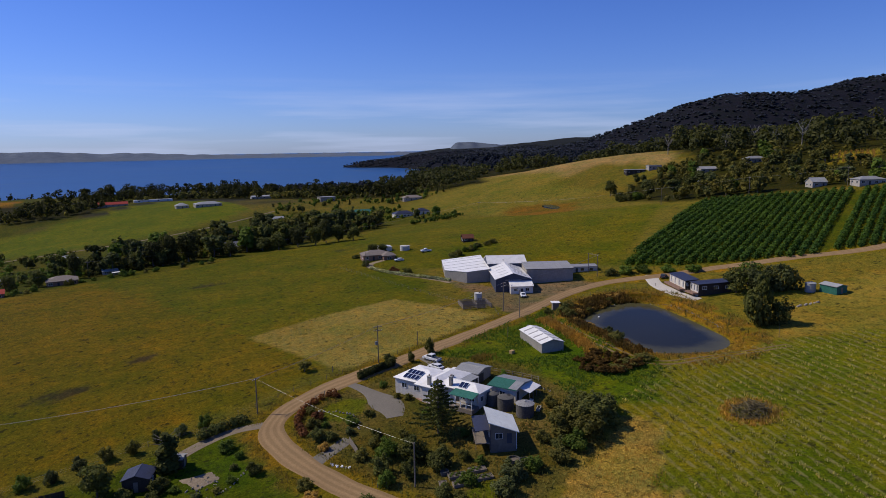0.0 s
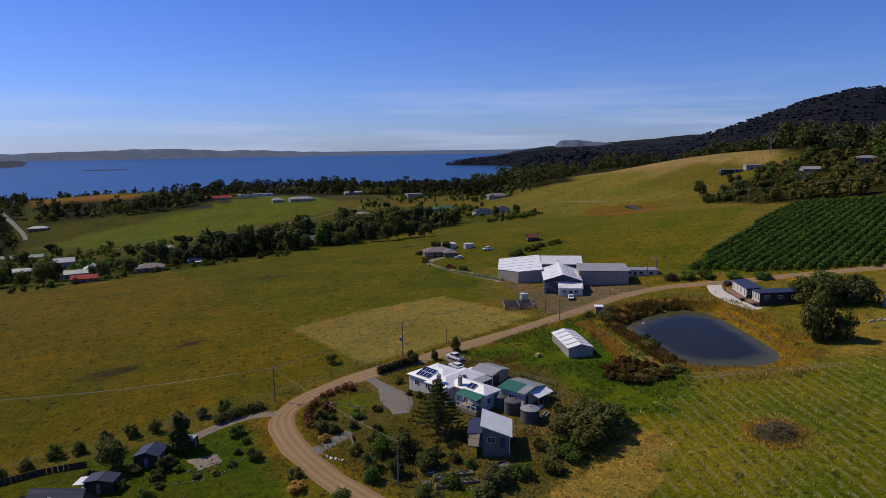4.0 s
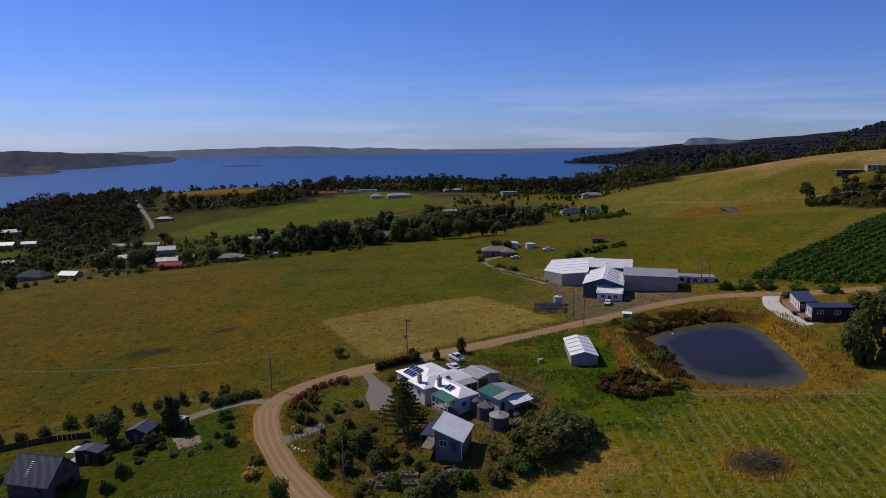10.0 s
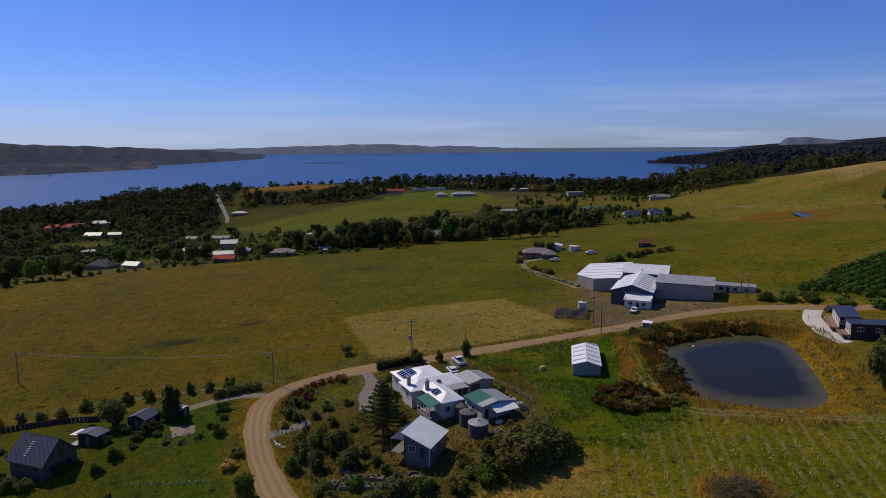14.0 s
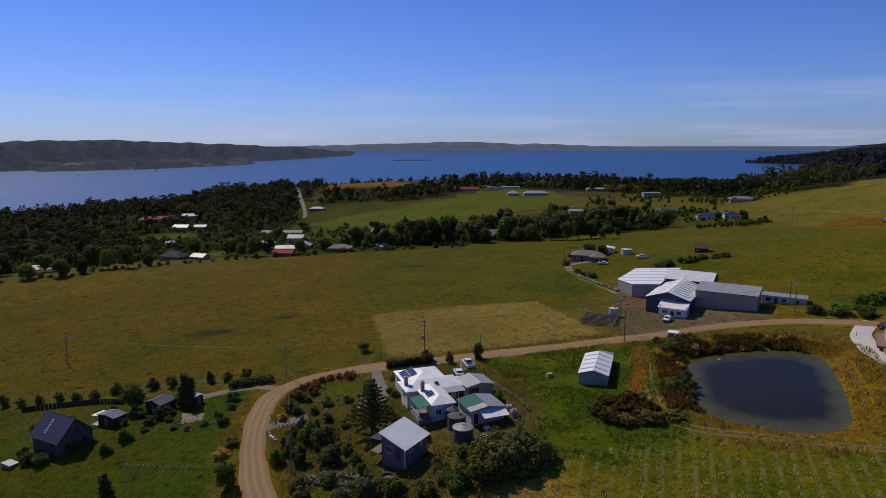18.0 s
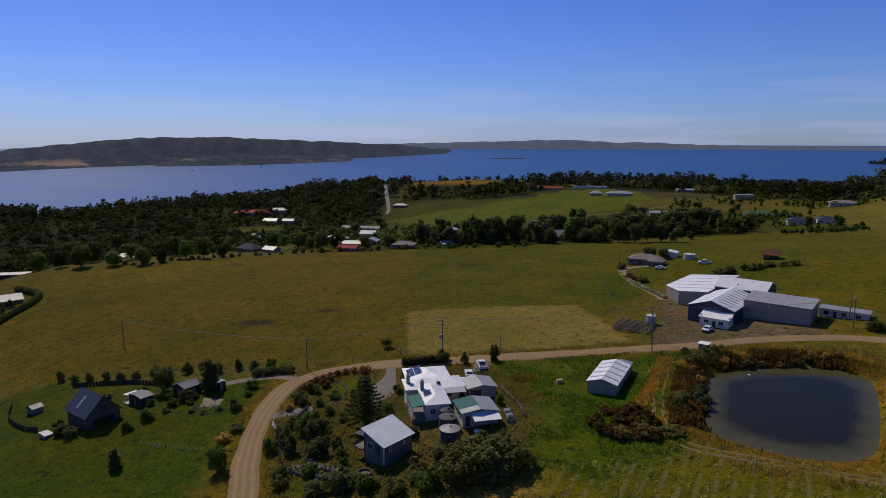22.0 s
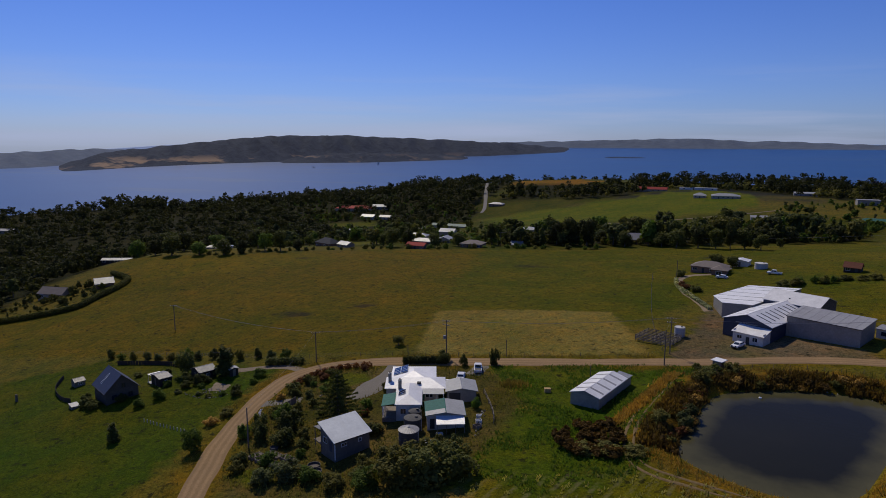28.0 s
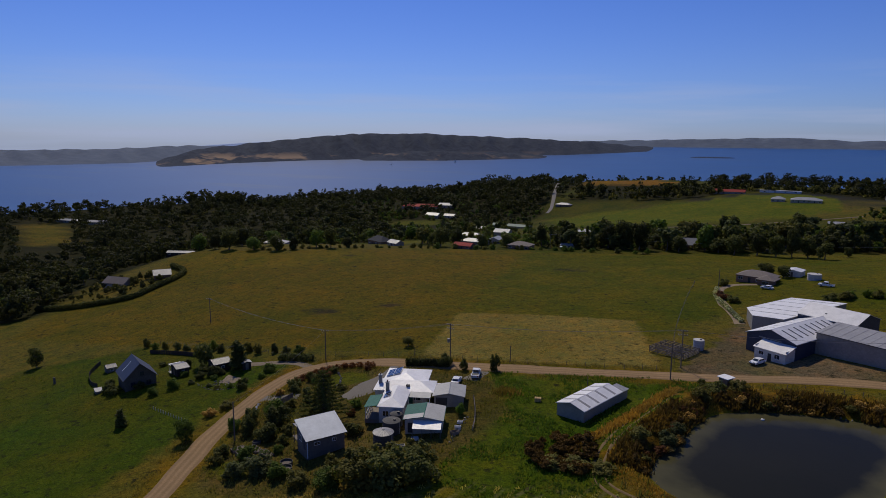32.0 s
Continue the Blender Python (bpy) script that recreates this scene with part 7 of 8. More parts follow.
# young fruit trees in a line
for k in range(14):
    x = -114 + k * 4.9
    tree(x, 6.5 + .04 * (x + 114) + rngp.uniform(-1, 1), rngp.uniform(2.0, 3.4), rngp.uniform(2.4, 3.8), "shrub", rngp.choice((M_LEAF_OLIVE, M_LEAF_GREY, M_LEAF)), "small fruit tree in a row along the pasture fence", "fruit tree", "fruit_tree", "fruit trees along the fence")


def hedge(line, h, w, material, label, step=1.5, kind="hedge"):
    """A clipped or wild hedge: one thing with a leafy crown along a line."""
    pts = spline(line, step)
    o = Vector((pts[0].x, pts[0].y, gz(pts[0].x, pts[0].y)))
    lob = [(p.x - o.x, p.y - o.y, gz(p.x, p.y) - o.z + h * .5, w * rngp.uniform(.45, .6), w * rngp.uniform(.45, .6), h * rngp.uniform(.48, .58)) for p in pts]
    t = thing(kind, o.x, o.y, o.z, 0, label, "hedge")
    size = .2 if h < 2.5 else .3
    c = new("leaves", quads_mesh("leaves", leaf_cloud(lob, int(len(lob) * w * h * (60 if h < 2.5 else 34)), size, len(lob)), material))
    c.parent = t
    bm = bmesh.new()
    for p in lob[::2]:
        tube((p[0], p[1], p[2] - h * .55), (p[0], p[1], p[2] + h * .1), .06, .03, 5, bm)
    part("stems", bm, M_BARK, t)


hedge([(-13.5, 9.0), (-8.5, 10.3), (-3.5, 11.2)], 1.9, 1.5, M_LEAF_DARK, "clipped dark hedge along the farmhouse road front", .6)
hedge([(-52, 4.2), (-47.5, 5.2), (-43.5, 5.6)], 1.9, 2.6, M_LEAF_DARK, "dense dark hedge by the barn house track")
hedge([(58, 82), (54, 93), (50, 104), (46.6, 116), (45.5, 128)], 1.2, 1.4, M_FLOWER, "white-flowering hedge along the bungalow drive", .8)
for k in range(15):
    f = k / 14
    tree(80 + 30 * f + rngp.uniform(-1.5, 1.5), 117 + 11 * f + rngp.uniform(-2, 2), rngp.uniform(1.4, 3.2), rngp.uniform(2.6, 5.5), "shrub", rngp.choice((M_LEAF, M_LEAF_DARK, M_LEAF_OLIVE)), "overgrown bush in the thicket below the old hut", "shrub", group="thicket below the hut")
hedge([(-238, 40), (-216, 42.5), (-195, 56), (-196.5, 70), (-204, 95), (-226, 106)], 2.3, 2.6, M_LEAF_DARK, "dark hedge round the white cottage", 1.2)
hedge([(-34.4, -9), (-33.6, -3), (-29, 2.8), (-22, 5.2)], 1.3, 1.6, M_LEAF_RUST, "mixed russet border along the road")


def scatter(name, label, cat, quads, material):
    ob = new(name, quads_mesh(name, quads, material))
    return tagged(ob, label, cat, kind="stuff")


def points_in(poly, count, seed, without=(), margin=0.0):
    rng = np.random.default_rng(seed)
    px, py = [p[0] for p in poly], [p[1] for p in poly]
    x, y = rng.uniform(min(px), max(px), count), rng.uniform(min(py), max(py), count)
    keep = side(x, y, poly) > 0
    for w in without:
        keep &= side(x, y, w) < -margin
    return x[keep], y[keep]


def tufts(x, y, h, spread, n, seed, thin=.13):
    """n upright blades at each point."""
    rng = np.random.default_rng(seed)
    x, y = np.repeat(x, n), np.repeat(y, n)
    m = len(x)
    x = x + rng.normal(scale=spread, size=m)
    y = y + rng.normal(scale=spread, size=m)
    z = ground_z(x, y)
    a = rng.uniform(0, math.tau, m)
    hh = h * rng.uniform(.5, 1.3, m)
    w = hh * thin
    lean = rng.normal(scale=.3, size=(m, 2)) * hh[:, None]
    base = np.stack([x, y, z - .05], 1)
    d = np.stack([np.cos(a) * w, np.sin(a) * w, np.zeros(m)], 1)
    tip = base + np.stack([lean[:, 0], lean[:, 1], hh], 1)
    return np.stack([base - d, base + d, tip + d * .35, tip - d * .35], 1)


def ring_points(inner, outer, count, seed):
    rng = np.random.default_rng(seed)
    x, y = rng.uniform(36, 112, count), rng.uniform(-46, 36, count)
    d = side(x, y, SHORE)
    keep = (d < -inner) & (d > -outer) & (distance_to(x, y, ROAD) > 3.5)
    keep &= (wave_noise(x, y, 3.0) > -.45) & (distance_to(x, y, TRACK) > 1.7)
    return x[keep], y[keep]


x, y = ring_points(1.0, 11, 19000, 1)
scatter("dry_grass", "long orange dry grass on the pond banks", "grass", tufts(x, y, .45, .35, 4, 1), M_LEAF_DRY)
x, y = ring_points(2.0, 11, 1500, 2)
scatter("bank_scrub", "dark green weeds on the pond banks", "weeds", tufts(x, y, .8, .4, 5, 2), M_LEAF_OLIVE)
x, y = ring_points(.3, 6.5, 26000, 17)
keep = ((x < 58) & (y > -23)) | ((y > 12) & (x < 92))
scatter("bank_scrub", "dark brown growth on the steep pond banks", "weeds", tufts(x[keep], y[keep], .95, .35, 5, 17, .25), M_SCRUB)
rb = np.random.default_rng(18)
ridge = np.array([(p.x, p.y) for p in spline([(51, 17), (47, 2), (43.5, -10), (40.5, -17)], .5)])
ridge = ridge[rb.integers(0, len(ridge), 900)] + rb.normal(scale=.7, size=(900, 2))
scatter("dry_grass", "strip of tall orange grass along the pond track", "grass", tufts(ridge[:, 0], ridge[:, 1], .8, .3, 5, 18, .2), M_LEAF_DRY)
x, y = points_in(LUSH, 9000, 3, [SHORE], 6)
keep = wave_noise(x, y, 4.0, 2.0) > -.25
x, y = x[keep], y[keep]
scatter("weeds", "lush green weeds beside the hay shed", "weeds", tufts(x, y, .4, .3, 4, 3, .3), M_LEAF_BRIGHT)
x, y = points_in(HOME_FIELD, 9000, 4, [PADDOCK], 1)
scatter("tussocks", "dark grass tussocks scattered over the pasture", "grass", tufts(x, y, .3, .4, 4, 4, .22), M_LEAF_OLIVE)
x, y = points_in(PADDOCK, 12000, 5)
scatter("hay_stubble", "pale mown hay stubble in the paddock", "grass", tufts(x, y, .25, .3, 2, 5), M_LEAF_DRY)
x, y = points_in(LAWN, 8000, 6)
scatter("rough_grass", "rough green grass on the lower slope", "grass", tufts(x, y, .35, .3, 3, 6), M_LEAF)
x, y = points_in(GARDEN, 3200, 7, [[(-14, -26), (8, -30), (16, -18), (14, 2), (-10, 0)]], 0)
keep = (distance_to(x, y, ROAD) > 3) & (np.hypot(x + 4, y + 36.6) > 5.5) & (distance_to(x, y, [(-16.8, 8.6), (-15.4, 3.5), (-14.7, -4.6), (-15.6, -11), (-18.5, -15), (-23, -15.4)]) > 3) & (np.hypot((x + 23.5) / 1.35, y + 3.8) > 4.6)
scatter("garden_growth", "untidy garden plants and dry stalks", "garden plants", tufts(x[keep], y[keep], .5, .4, 4, 7, .2), M_LEAF_OLIVE)
x, y = points_in(STRAW, 7000, 8)
scatter("straw_grass", "flattened golden grass strip beside the crop", "grass", tufts(x, y, .35, .4, 3, 8), M_LEAF_DRY)


rv = np.random.default_rng(21)
seg = np.array([(p.x, p.y) for p in spline(ROAD[1:18], 1.0)])
pick = seg[rv.integers(0, len(seg), 15000)] + rv.normal(scale=3.4, size=(15000, 2))
off = distance_to(pick[:, 0], pick[:, 1], ROAD)
keep = (off > 3.5) & (off < 8) & (wave_noise(pick[:, 0], pick[:, 1], 4.0) > -.2) & ~((np.abs(pick[:, 0] + 17) < 3.5) & (pick[:, 1] < 10)) & ~((pick[:, 0] > 1) & (pick[:, 0] < 10) & (pick[:, 1] < 14)) & (side(pick[:, 0], pick[:, 1], [(46, 29), (102, 40), (94, 54), (58, 64)]) < 0)
scatter("verge_grass", "long dry grass along the road verges", "grass", tufts(pick[keep, 0], pick[keep, 1], .4, .3, 3, 22), M_VERGE)


def crop_rows():
    rng = np.random.default_rng(9)
    d = np.array([math.cos(radians(74)), math.sin(radians(74))])
    n = np.array([-d[1], d[0]])
    r, k = np.meshgrid(np.arange(-60, 60), np.arange(-330, 330))
    r, s = r.ravel() * 2.6, k.ravel() * .36
    r = r + rng.normal(scale=.2, size=len(r)) + .5 * wave_noise(r, s, 7.0)
    s = s + rng.uniform(-.3, .3, len(s))
    p = np.array([48, -70]) + n * r[:, None] + d * s[:, None]
    x, y = p[:, 0], p[:, 1]
    keep = (side(x, y, CROP) > 0) & (side(x, y, STRAW) < 0) & (np.hypot(x - 43.8, y + 57.6) > 6.5) & (wave_noise(x, y, 1.1, 5.0) + .5 * wave_noise(x, y, 5) > -.08) & (rng.random(len(x)) < .85)
    return x[keep], y[keep]


x, y = crop_rows()
scatter("crop_rows", "pale stalks in rows across the cropped field", "crop", tufts(x, y, .42, .2, 4, 10, .22), M_STALK)
x, y = points_in(CROP, 15000, 12, [STRAW], 0)
scatter("crop_weeds", "green weeds between the crop rows", "weeds", tufts(x, y, .25, .3, 2, 12), M_LEAF)


def orchard():
    d = np.array([math.cos(radians(21.3)), math.sin(radians(21.3))])
    n = np.array([-d[1], d[0]])
    rng = np.random.default_rng(3)
    pts = []
    for r in range(-26, 30):
        for s in np.arange(-90, 110, 1.9):
            pts.append(np.array([200, 45]) + n * r * 3.6 + d * (s + rng.uniform(-.5, .5)))
    p = np.array(pts)
    keep = side(p[:, 0], p[:, 1], ORCHARD) > 1.5
    gap = np.abs((p - np.array([180, 2.6])) @ n) > 2.6
    p = p[keep & gap]
    z = ground_z(p[:, 0], p[:, 1])
    lob = np.column_stack([p, z + 1.15, rng.uniform(.95, 1.35, len(p)), rng.uniform(.95, 1.35, len(p)), rng.uniform(1.0, 1.5, len(p))])
    return leaf_cloud(lob, len(p) * 48, .36, 5, .8)


scatter("orchard_rows", "even rows of green berry bushes on the slope", "orchard", orchard(), M_LEAF_ORCHARD)


# ---- woods and village trees ----
def woods(name, label, x, y, hmin, hmax, quads_each, leaf, material, seed, spread=.5, flat=.3, apart=0.0):
    """Many trees in one mesh; every tree has its own lobes, height and width."""
    rng = np.random.default_rng(seed)
    if apart:
        keep = []
        for k in range(len(x)):
            near = np.array(keep[-900:], int)
            if not len(near) or np.min((x[near] - x[k]) ** 2 + (y[near] - y[k]) ** 2) > apart ** 2:
                keep.append(k)
        x, y = x[keep], y[keep]
    z = ground_z(x, y)
    h = (hmin + (hmax - hmin) * rng.random(len(x)) ** 1.3) * (1 + .35 * wave_noise(x, y, 40, seed))
    lob = []
    for k in range(len(x)):
        w = h[k] * spread * rng.uniform(.7, 1.25)
        n = rng.integers(4, 7)
        lob.append((x[k], y[k], z[k] + h[k] * .5, w * .6, w * .6, h[k] * .32))
        for j in range(n):
            a = rng.uniform(0, math.tau)
            lob.append((x[k] + math.cos(a) * w * .55, y[k] + math.sin(a) * w * .55, z[k] + h[k] * rng.uniform(.3, .9), w * rng.uniform(.28, .5), w * rng.uniform(.28, .5), h[k] * rng.uniform(.08, .17)))
        lob.append((x[k], y[k], z[k] + h[k] * .92, w * .3, w * .3, h[k] * .1))
    lob = np.array(lob)
    return scatter(name, label, "woods", leaf_cloud(lob, int(len(x) * quads_each), leaf, seed, flat, .74, .3, .15), material)


KEEP_OUT = LAWNS + [SHORE_MEADOW, VINES, DAM, RED_STRIP, GREEN_FIELD, RED_FIELD, HOME_FIELD, GOLD_LOW, GOLD_TOP, ORCHARD]
VILLAGE_HOMES = [(o.location.x, o.location.y) for o in bpy.data.objects if o.parent is None and o.name.split(".")[0] in ("house", "hall", "homestead", "school_building", "growing_tunnel")]


def clear(x, y, r=5.5, front=14):
    keep = np.ones(len(x), bool)
    for hx, hy in VILLAGE_HOMES:
        away = np.array([hx, hy + 145])
        away = away / np.linalg.norm(away)
        along = (x - hx) * away[0] + (y - hy) * away[1]
        across = np.abs((x - hx) * away[1] - (y - hy) * away[0])
        keep &= ~((across < r) & (along > -front) & (along < 8))
    keep &= distance_to(x, y, [(-196, 600), (-205, 640), (-240, 748), (-285, 890), (-318, 985)]) > 7
    return keep


VIEWS = [[(-332, 455), (-266, 470), (-225, 385), (-288, 370)], [(-120, 440), (70, 480), (55, 345), (-70, 330)], [(-250, 950), (-80, 920), (-80, 755), (-205, 755)], [(-180, 560), (-120, 590), (-150, 470), (-185, 470)], [(90, 420), (200, 420), (190, 320), (110, 330)]]

MEADOW_VIEW = [(-705, 280), (-674, 320), (-470, 190), (-480, 160)]

# tall trees along the field's far edge
for x, y, h, w in EDGE:
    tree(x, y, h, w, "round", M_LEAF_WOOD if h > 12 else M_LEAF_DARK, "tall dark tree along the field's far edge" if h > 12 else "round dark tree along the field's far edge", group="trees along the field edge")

woods("bramble_thicket", "low brown bramble thicket beside the pond track", *points_in([(31, -21), (35, -15), (42, -15), (45, -22), (44.5, -29), (36, -28)], 110, 19), .6, 1.5, 420, .15, M_SCRUB, 19, .9)

for x, y, h, w in ((-256, 150, 11.2, 11.2), (-240, 148, 9.8, 8.8), (-224, 144, 12.6, 12.5), (-206, 146, 8.4, 10.0), (-192, 150, 9.8, 10.0), (-186, 158, 8.4, 6.2), (-181, 172, 11.2, 10.0), (-172, 174, 12.6, 8.8), (-164, 180, 7.0, 6.2), (-232, 162, 12.6, 12.5), (-252, 172, 14.0, 12.5), (-270, 180, 15.4, 13.8), (-212, 168, 9.8, 10.0), (-200, 190, 12.6, 11.2), (-118, 210, 12.6, 11.2), (-115, 226, 11.2, 8.8), (-140, 232, 11.2, 10.0), (-128, 218, 8.4, 7.5)):
    tree(x, y, h, w, "round", rngp.choice((M_LEAF_DARK, M_LEAF, M_LEAF_WOOD)), "rounded garden tree at the brow of the pasture", group="trees at the brow")


for k, p in enumerate(spline([(-222, 144), (-192, 149), (-176, 169), (-140, 188), (-112, 196), (-92, 202), (-72, 214), (-40, 224), (0, 228)], 5.0)):
    if rngp.random() < .8:
        tree(p.x + rngp.uniform(-2, 2), p.y + rngp.uniform(-1, 3), rngp.uniform(1.2, 3.6), rngp.uniform(2.4, 5.0), "bramble", rngp.choice((M_LEAF, M_LEAF_DARK, M_LEAF_OLIVE)), "garden bush along the village edge of the pasture", "shrub", "shrub", "bushes along the village edge")


def dead_gum(x, y, h):
    o = thing("dead_tree", x, y, gz(x, y) - .3, rngp.uniform(0, 360), "bare silver-grey dead gum tree above the forest", "tree")
    part("trunk", tube((0, 0, 0), (.4, 0, h * .62), h * .022, h * .012, 7), M_DEAD, o)
    for k in range(9):
        a, z0 = k * 2.4, h * (.35 + .03 * k)
        mid = Vector((math.cos(a) * h * .13, math.sin(a) * h * .13, z0 + h * .16))
        bm = tube((.3, 0, z0), mid, h * .009, h * .006, 5)
        for e in (-.5, .5):
            tube(mid, mid + Vector((math.cos(a + e) * h * .1, math.sin(a + e) * h * .1, h * rngp.uniform(.1, .22))), h * .006, h * .002, 4, bm)
        part("limb", bm, M_DEAD, o)


for x, y, h in ((447, 171, 25), (438, 188, 20), (421, 221, 20), (475, 231, 22), (412, 274, 19), (470, 118, 21)):
    dead_gum(x, y, h)

# single trees of the village, the gully and the hillside gardens
DETAIL["round_far"], DETAIL["gum_far"], DETAIL["tall_far"] = (620, .062), (560, .058), (480, .055)
rngt = random.Random(77)
KINDS = (("round", M_LEAF_DARK, "round dark-leaved tree among the village gardens"), ("round", M_LEAF, "round green tree among the village gardens"),
         ("gum", M_LEAF_DARK, "tall open-crowned gum tree near the houses"), ("gum", M_LEAF_GREY, "grey-green gum tree near the houses"),
         ("tall", M_LEAF_DARK, "upright dark conifer among the gardens"), ("round", M_LEAF_OLIVE, "olive-brown tree among the gardens"))
for poly, count, h0, h1, seed in ((GULLY, 110, 7, 16, 51), (VILLAGE_MID, 105, 5, 12, 52), (RIGHT_GARDENS, 32, 4, 9, 53), (HILL_TREES, 60, 6, 14, 54), (COTTAGE_WOODS, 30, 6, 12, 55)):
    x, y = points_in(poly, 2200, seed, KEEP_OUT, 2.0)
    keep = clear(x, y) & (wave_noise(x, y, 19, seed) > -.35)
    for view in VIEWS:
        keep &= side(x, y, view) < 0
    for px, py in list(zip(x[keep], y[keep]))[:count]:
        kind, mat, lab = rngt.choice(KINDS)
        h = h0 + (h1 - h0) * rngt.random() ** 1.5
        tree(float(px), float(py), h, h * (rngt.uniform(.7, 1.05) if kind != "tall" else .4), kind + "_far", mat, lab, group="village trees")

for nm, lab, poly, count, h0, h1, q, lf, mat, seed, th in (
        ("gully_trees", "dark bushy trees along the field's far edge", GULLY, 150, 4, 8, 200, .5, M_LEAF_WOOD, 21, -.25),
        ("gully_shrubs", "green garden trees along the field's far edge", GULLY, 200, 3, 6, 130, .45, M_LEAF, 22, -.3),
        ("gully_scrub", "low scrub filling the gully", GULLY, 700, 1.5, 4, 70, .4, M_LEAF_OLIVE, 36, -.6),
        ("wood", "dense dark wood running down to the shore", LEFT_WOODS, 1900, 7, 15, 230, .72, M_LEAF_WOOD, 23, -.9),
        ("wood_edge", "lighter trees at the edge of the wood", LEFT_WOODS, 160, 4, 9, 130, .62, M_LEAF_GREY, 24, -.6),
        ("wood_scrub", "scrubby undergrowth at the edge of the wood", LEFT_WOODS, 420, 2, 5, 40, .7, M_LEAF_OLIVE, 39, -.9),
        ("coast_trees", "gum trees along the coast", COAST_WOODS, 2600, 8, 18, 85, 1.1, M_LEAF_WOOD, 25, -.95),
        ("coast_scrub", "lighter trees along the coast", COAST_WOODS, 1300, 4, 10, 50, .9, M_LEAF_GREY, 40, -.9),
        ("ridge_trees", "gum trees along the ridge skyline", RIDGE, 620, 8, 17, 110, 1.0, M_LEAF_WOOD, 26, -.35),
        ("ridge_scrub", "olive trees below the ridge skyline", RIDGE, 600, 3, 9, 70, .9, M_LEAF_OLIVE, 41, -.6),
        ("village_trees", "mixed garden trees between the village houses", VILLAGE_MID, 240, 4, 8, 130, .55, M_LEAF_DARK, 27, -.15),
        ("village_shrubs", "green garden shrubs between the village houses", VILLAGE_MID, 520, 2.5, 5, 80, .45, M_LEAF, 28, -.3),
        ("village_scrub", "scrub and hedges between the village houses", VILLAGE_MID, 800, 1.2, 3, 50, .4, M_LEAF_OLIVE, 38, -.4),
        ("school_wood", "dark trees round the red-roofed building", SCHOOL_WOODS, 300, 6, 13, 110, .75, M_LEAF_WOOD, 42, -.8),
        ("school_scrub", "green bushes round the red-roofed building", SCHOOL_WOODS, 300, 2, 6, 90, .5, M_LEAF, 43, -.8),
        ("cottage_wood", "dark trees beside the white cottage", COTTAGE_WOODS, 130, 4, 10, 260, .45, M_LEAF_WOOD, 44, -.8),
        ("cottage_shrubs", "garden shrubs round the white cottage", [(-240, 46), (-200, 58), (-207, 88), (-222, 98), (-248, 84)], 70, 1.2, 3.2, 150, .3, M_LEAF_OLIVE, 45, -.8),
        ("shelter_belt", "low leafy shelter belt below the villas", [(118, 246), (150, 260), (205, 292), (207, 306), (176, 294), (118, 264)], 190, 1.8, 3.6, 90, .4, M_LEAF, 37, -1),
        ("hill_gardens", "shrubs and garden trees round the hillside villas", RIGHT_GARDENS, 420, 1.5, 5, 90, .5, M_LEAF, 29, -.2),
        ("hillside_trees", "bushes between the hillside houses", HILL_TREES, 330, 2, 8, 120, .55, M_LEAF_OLIVE, 30, -.5)):
    x, y = points_in(poly, count * 2, seed, KEEP_OUT, 1.0)
    keep = clear(x, y, 5.5, 14 if h1 > 5 else 6) & (wave_noise(x, y, 24, seed) > th)
    for view in VIEWS if h1 > 7.5 else VIEWS[2:3]:
        keep &= side(x, y, view) < 0
    keep &= side(x, y, MEADOW_VIEW) < 0
    x, y = x[keep][:count], y[keep][:count]
    woods(nm, lab, x, y, h0, h1, q, lf, mat, seed, .62 if nm == "wood" else .5, .3, {"wood": 11.5, "coast_trees": 8.0, "ridge_trees": 9.0, "school_wood": 9.5}.get(nm, 0.0))

# ripe vines in rows on the hill
rows_v = np.array([(356 + 52 * f + 1.1 * k * .45, 98 + 26 * f - 3.4 * k) for k in range(8) for f in np.linspace(0, 1, 40)])
rows_v = rows_v[side(rows_v[:, 0], rows_v[:, 1], VINES) > 0]
scatter("vine_rows", "golden rows of vines on the upper hill", "vineyard", tufts(rows_v[:, 0], rows_v[:, 1], 1.3, .5, 5, 61), M_LEAF_DRY)
x, y = points_in(FOREST, 30000, 31, KEEP_OUT, 2)
dry_land = ground_z(x, y) > SEA + dome(x, y) + 2
x, y = x[dry_land], y[dry_land]
d = np.hypot(x, y + 100)
rf = np.random.default_rng(8).random(len(x))
near_f = (d < 900) & (rf < .9) & clear(x, y)
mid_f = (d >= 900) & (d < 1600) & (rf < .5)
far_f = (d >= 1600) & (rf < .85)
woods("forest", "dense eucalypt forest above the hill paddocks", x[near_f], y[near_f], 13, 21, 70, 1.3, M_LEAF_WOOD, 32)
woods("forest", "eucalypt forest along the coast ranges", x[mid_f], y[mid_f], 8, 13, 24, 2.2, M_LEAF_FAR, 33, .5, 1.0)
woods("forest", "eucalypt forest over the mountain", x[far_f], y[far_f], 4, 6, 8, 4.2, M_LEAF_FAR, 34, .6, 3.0)


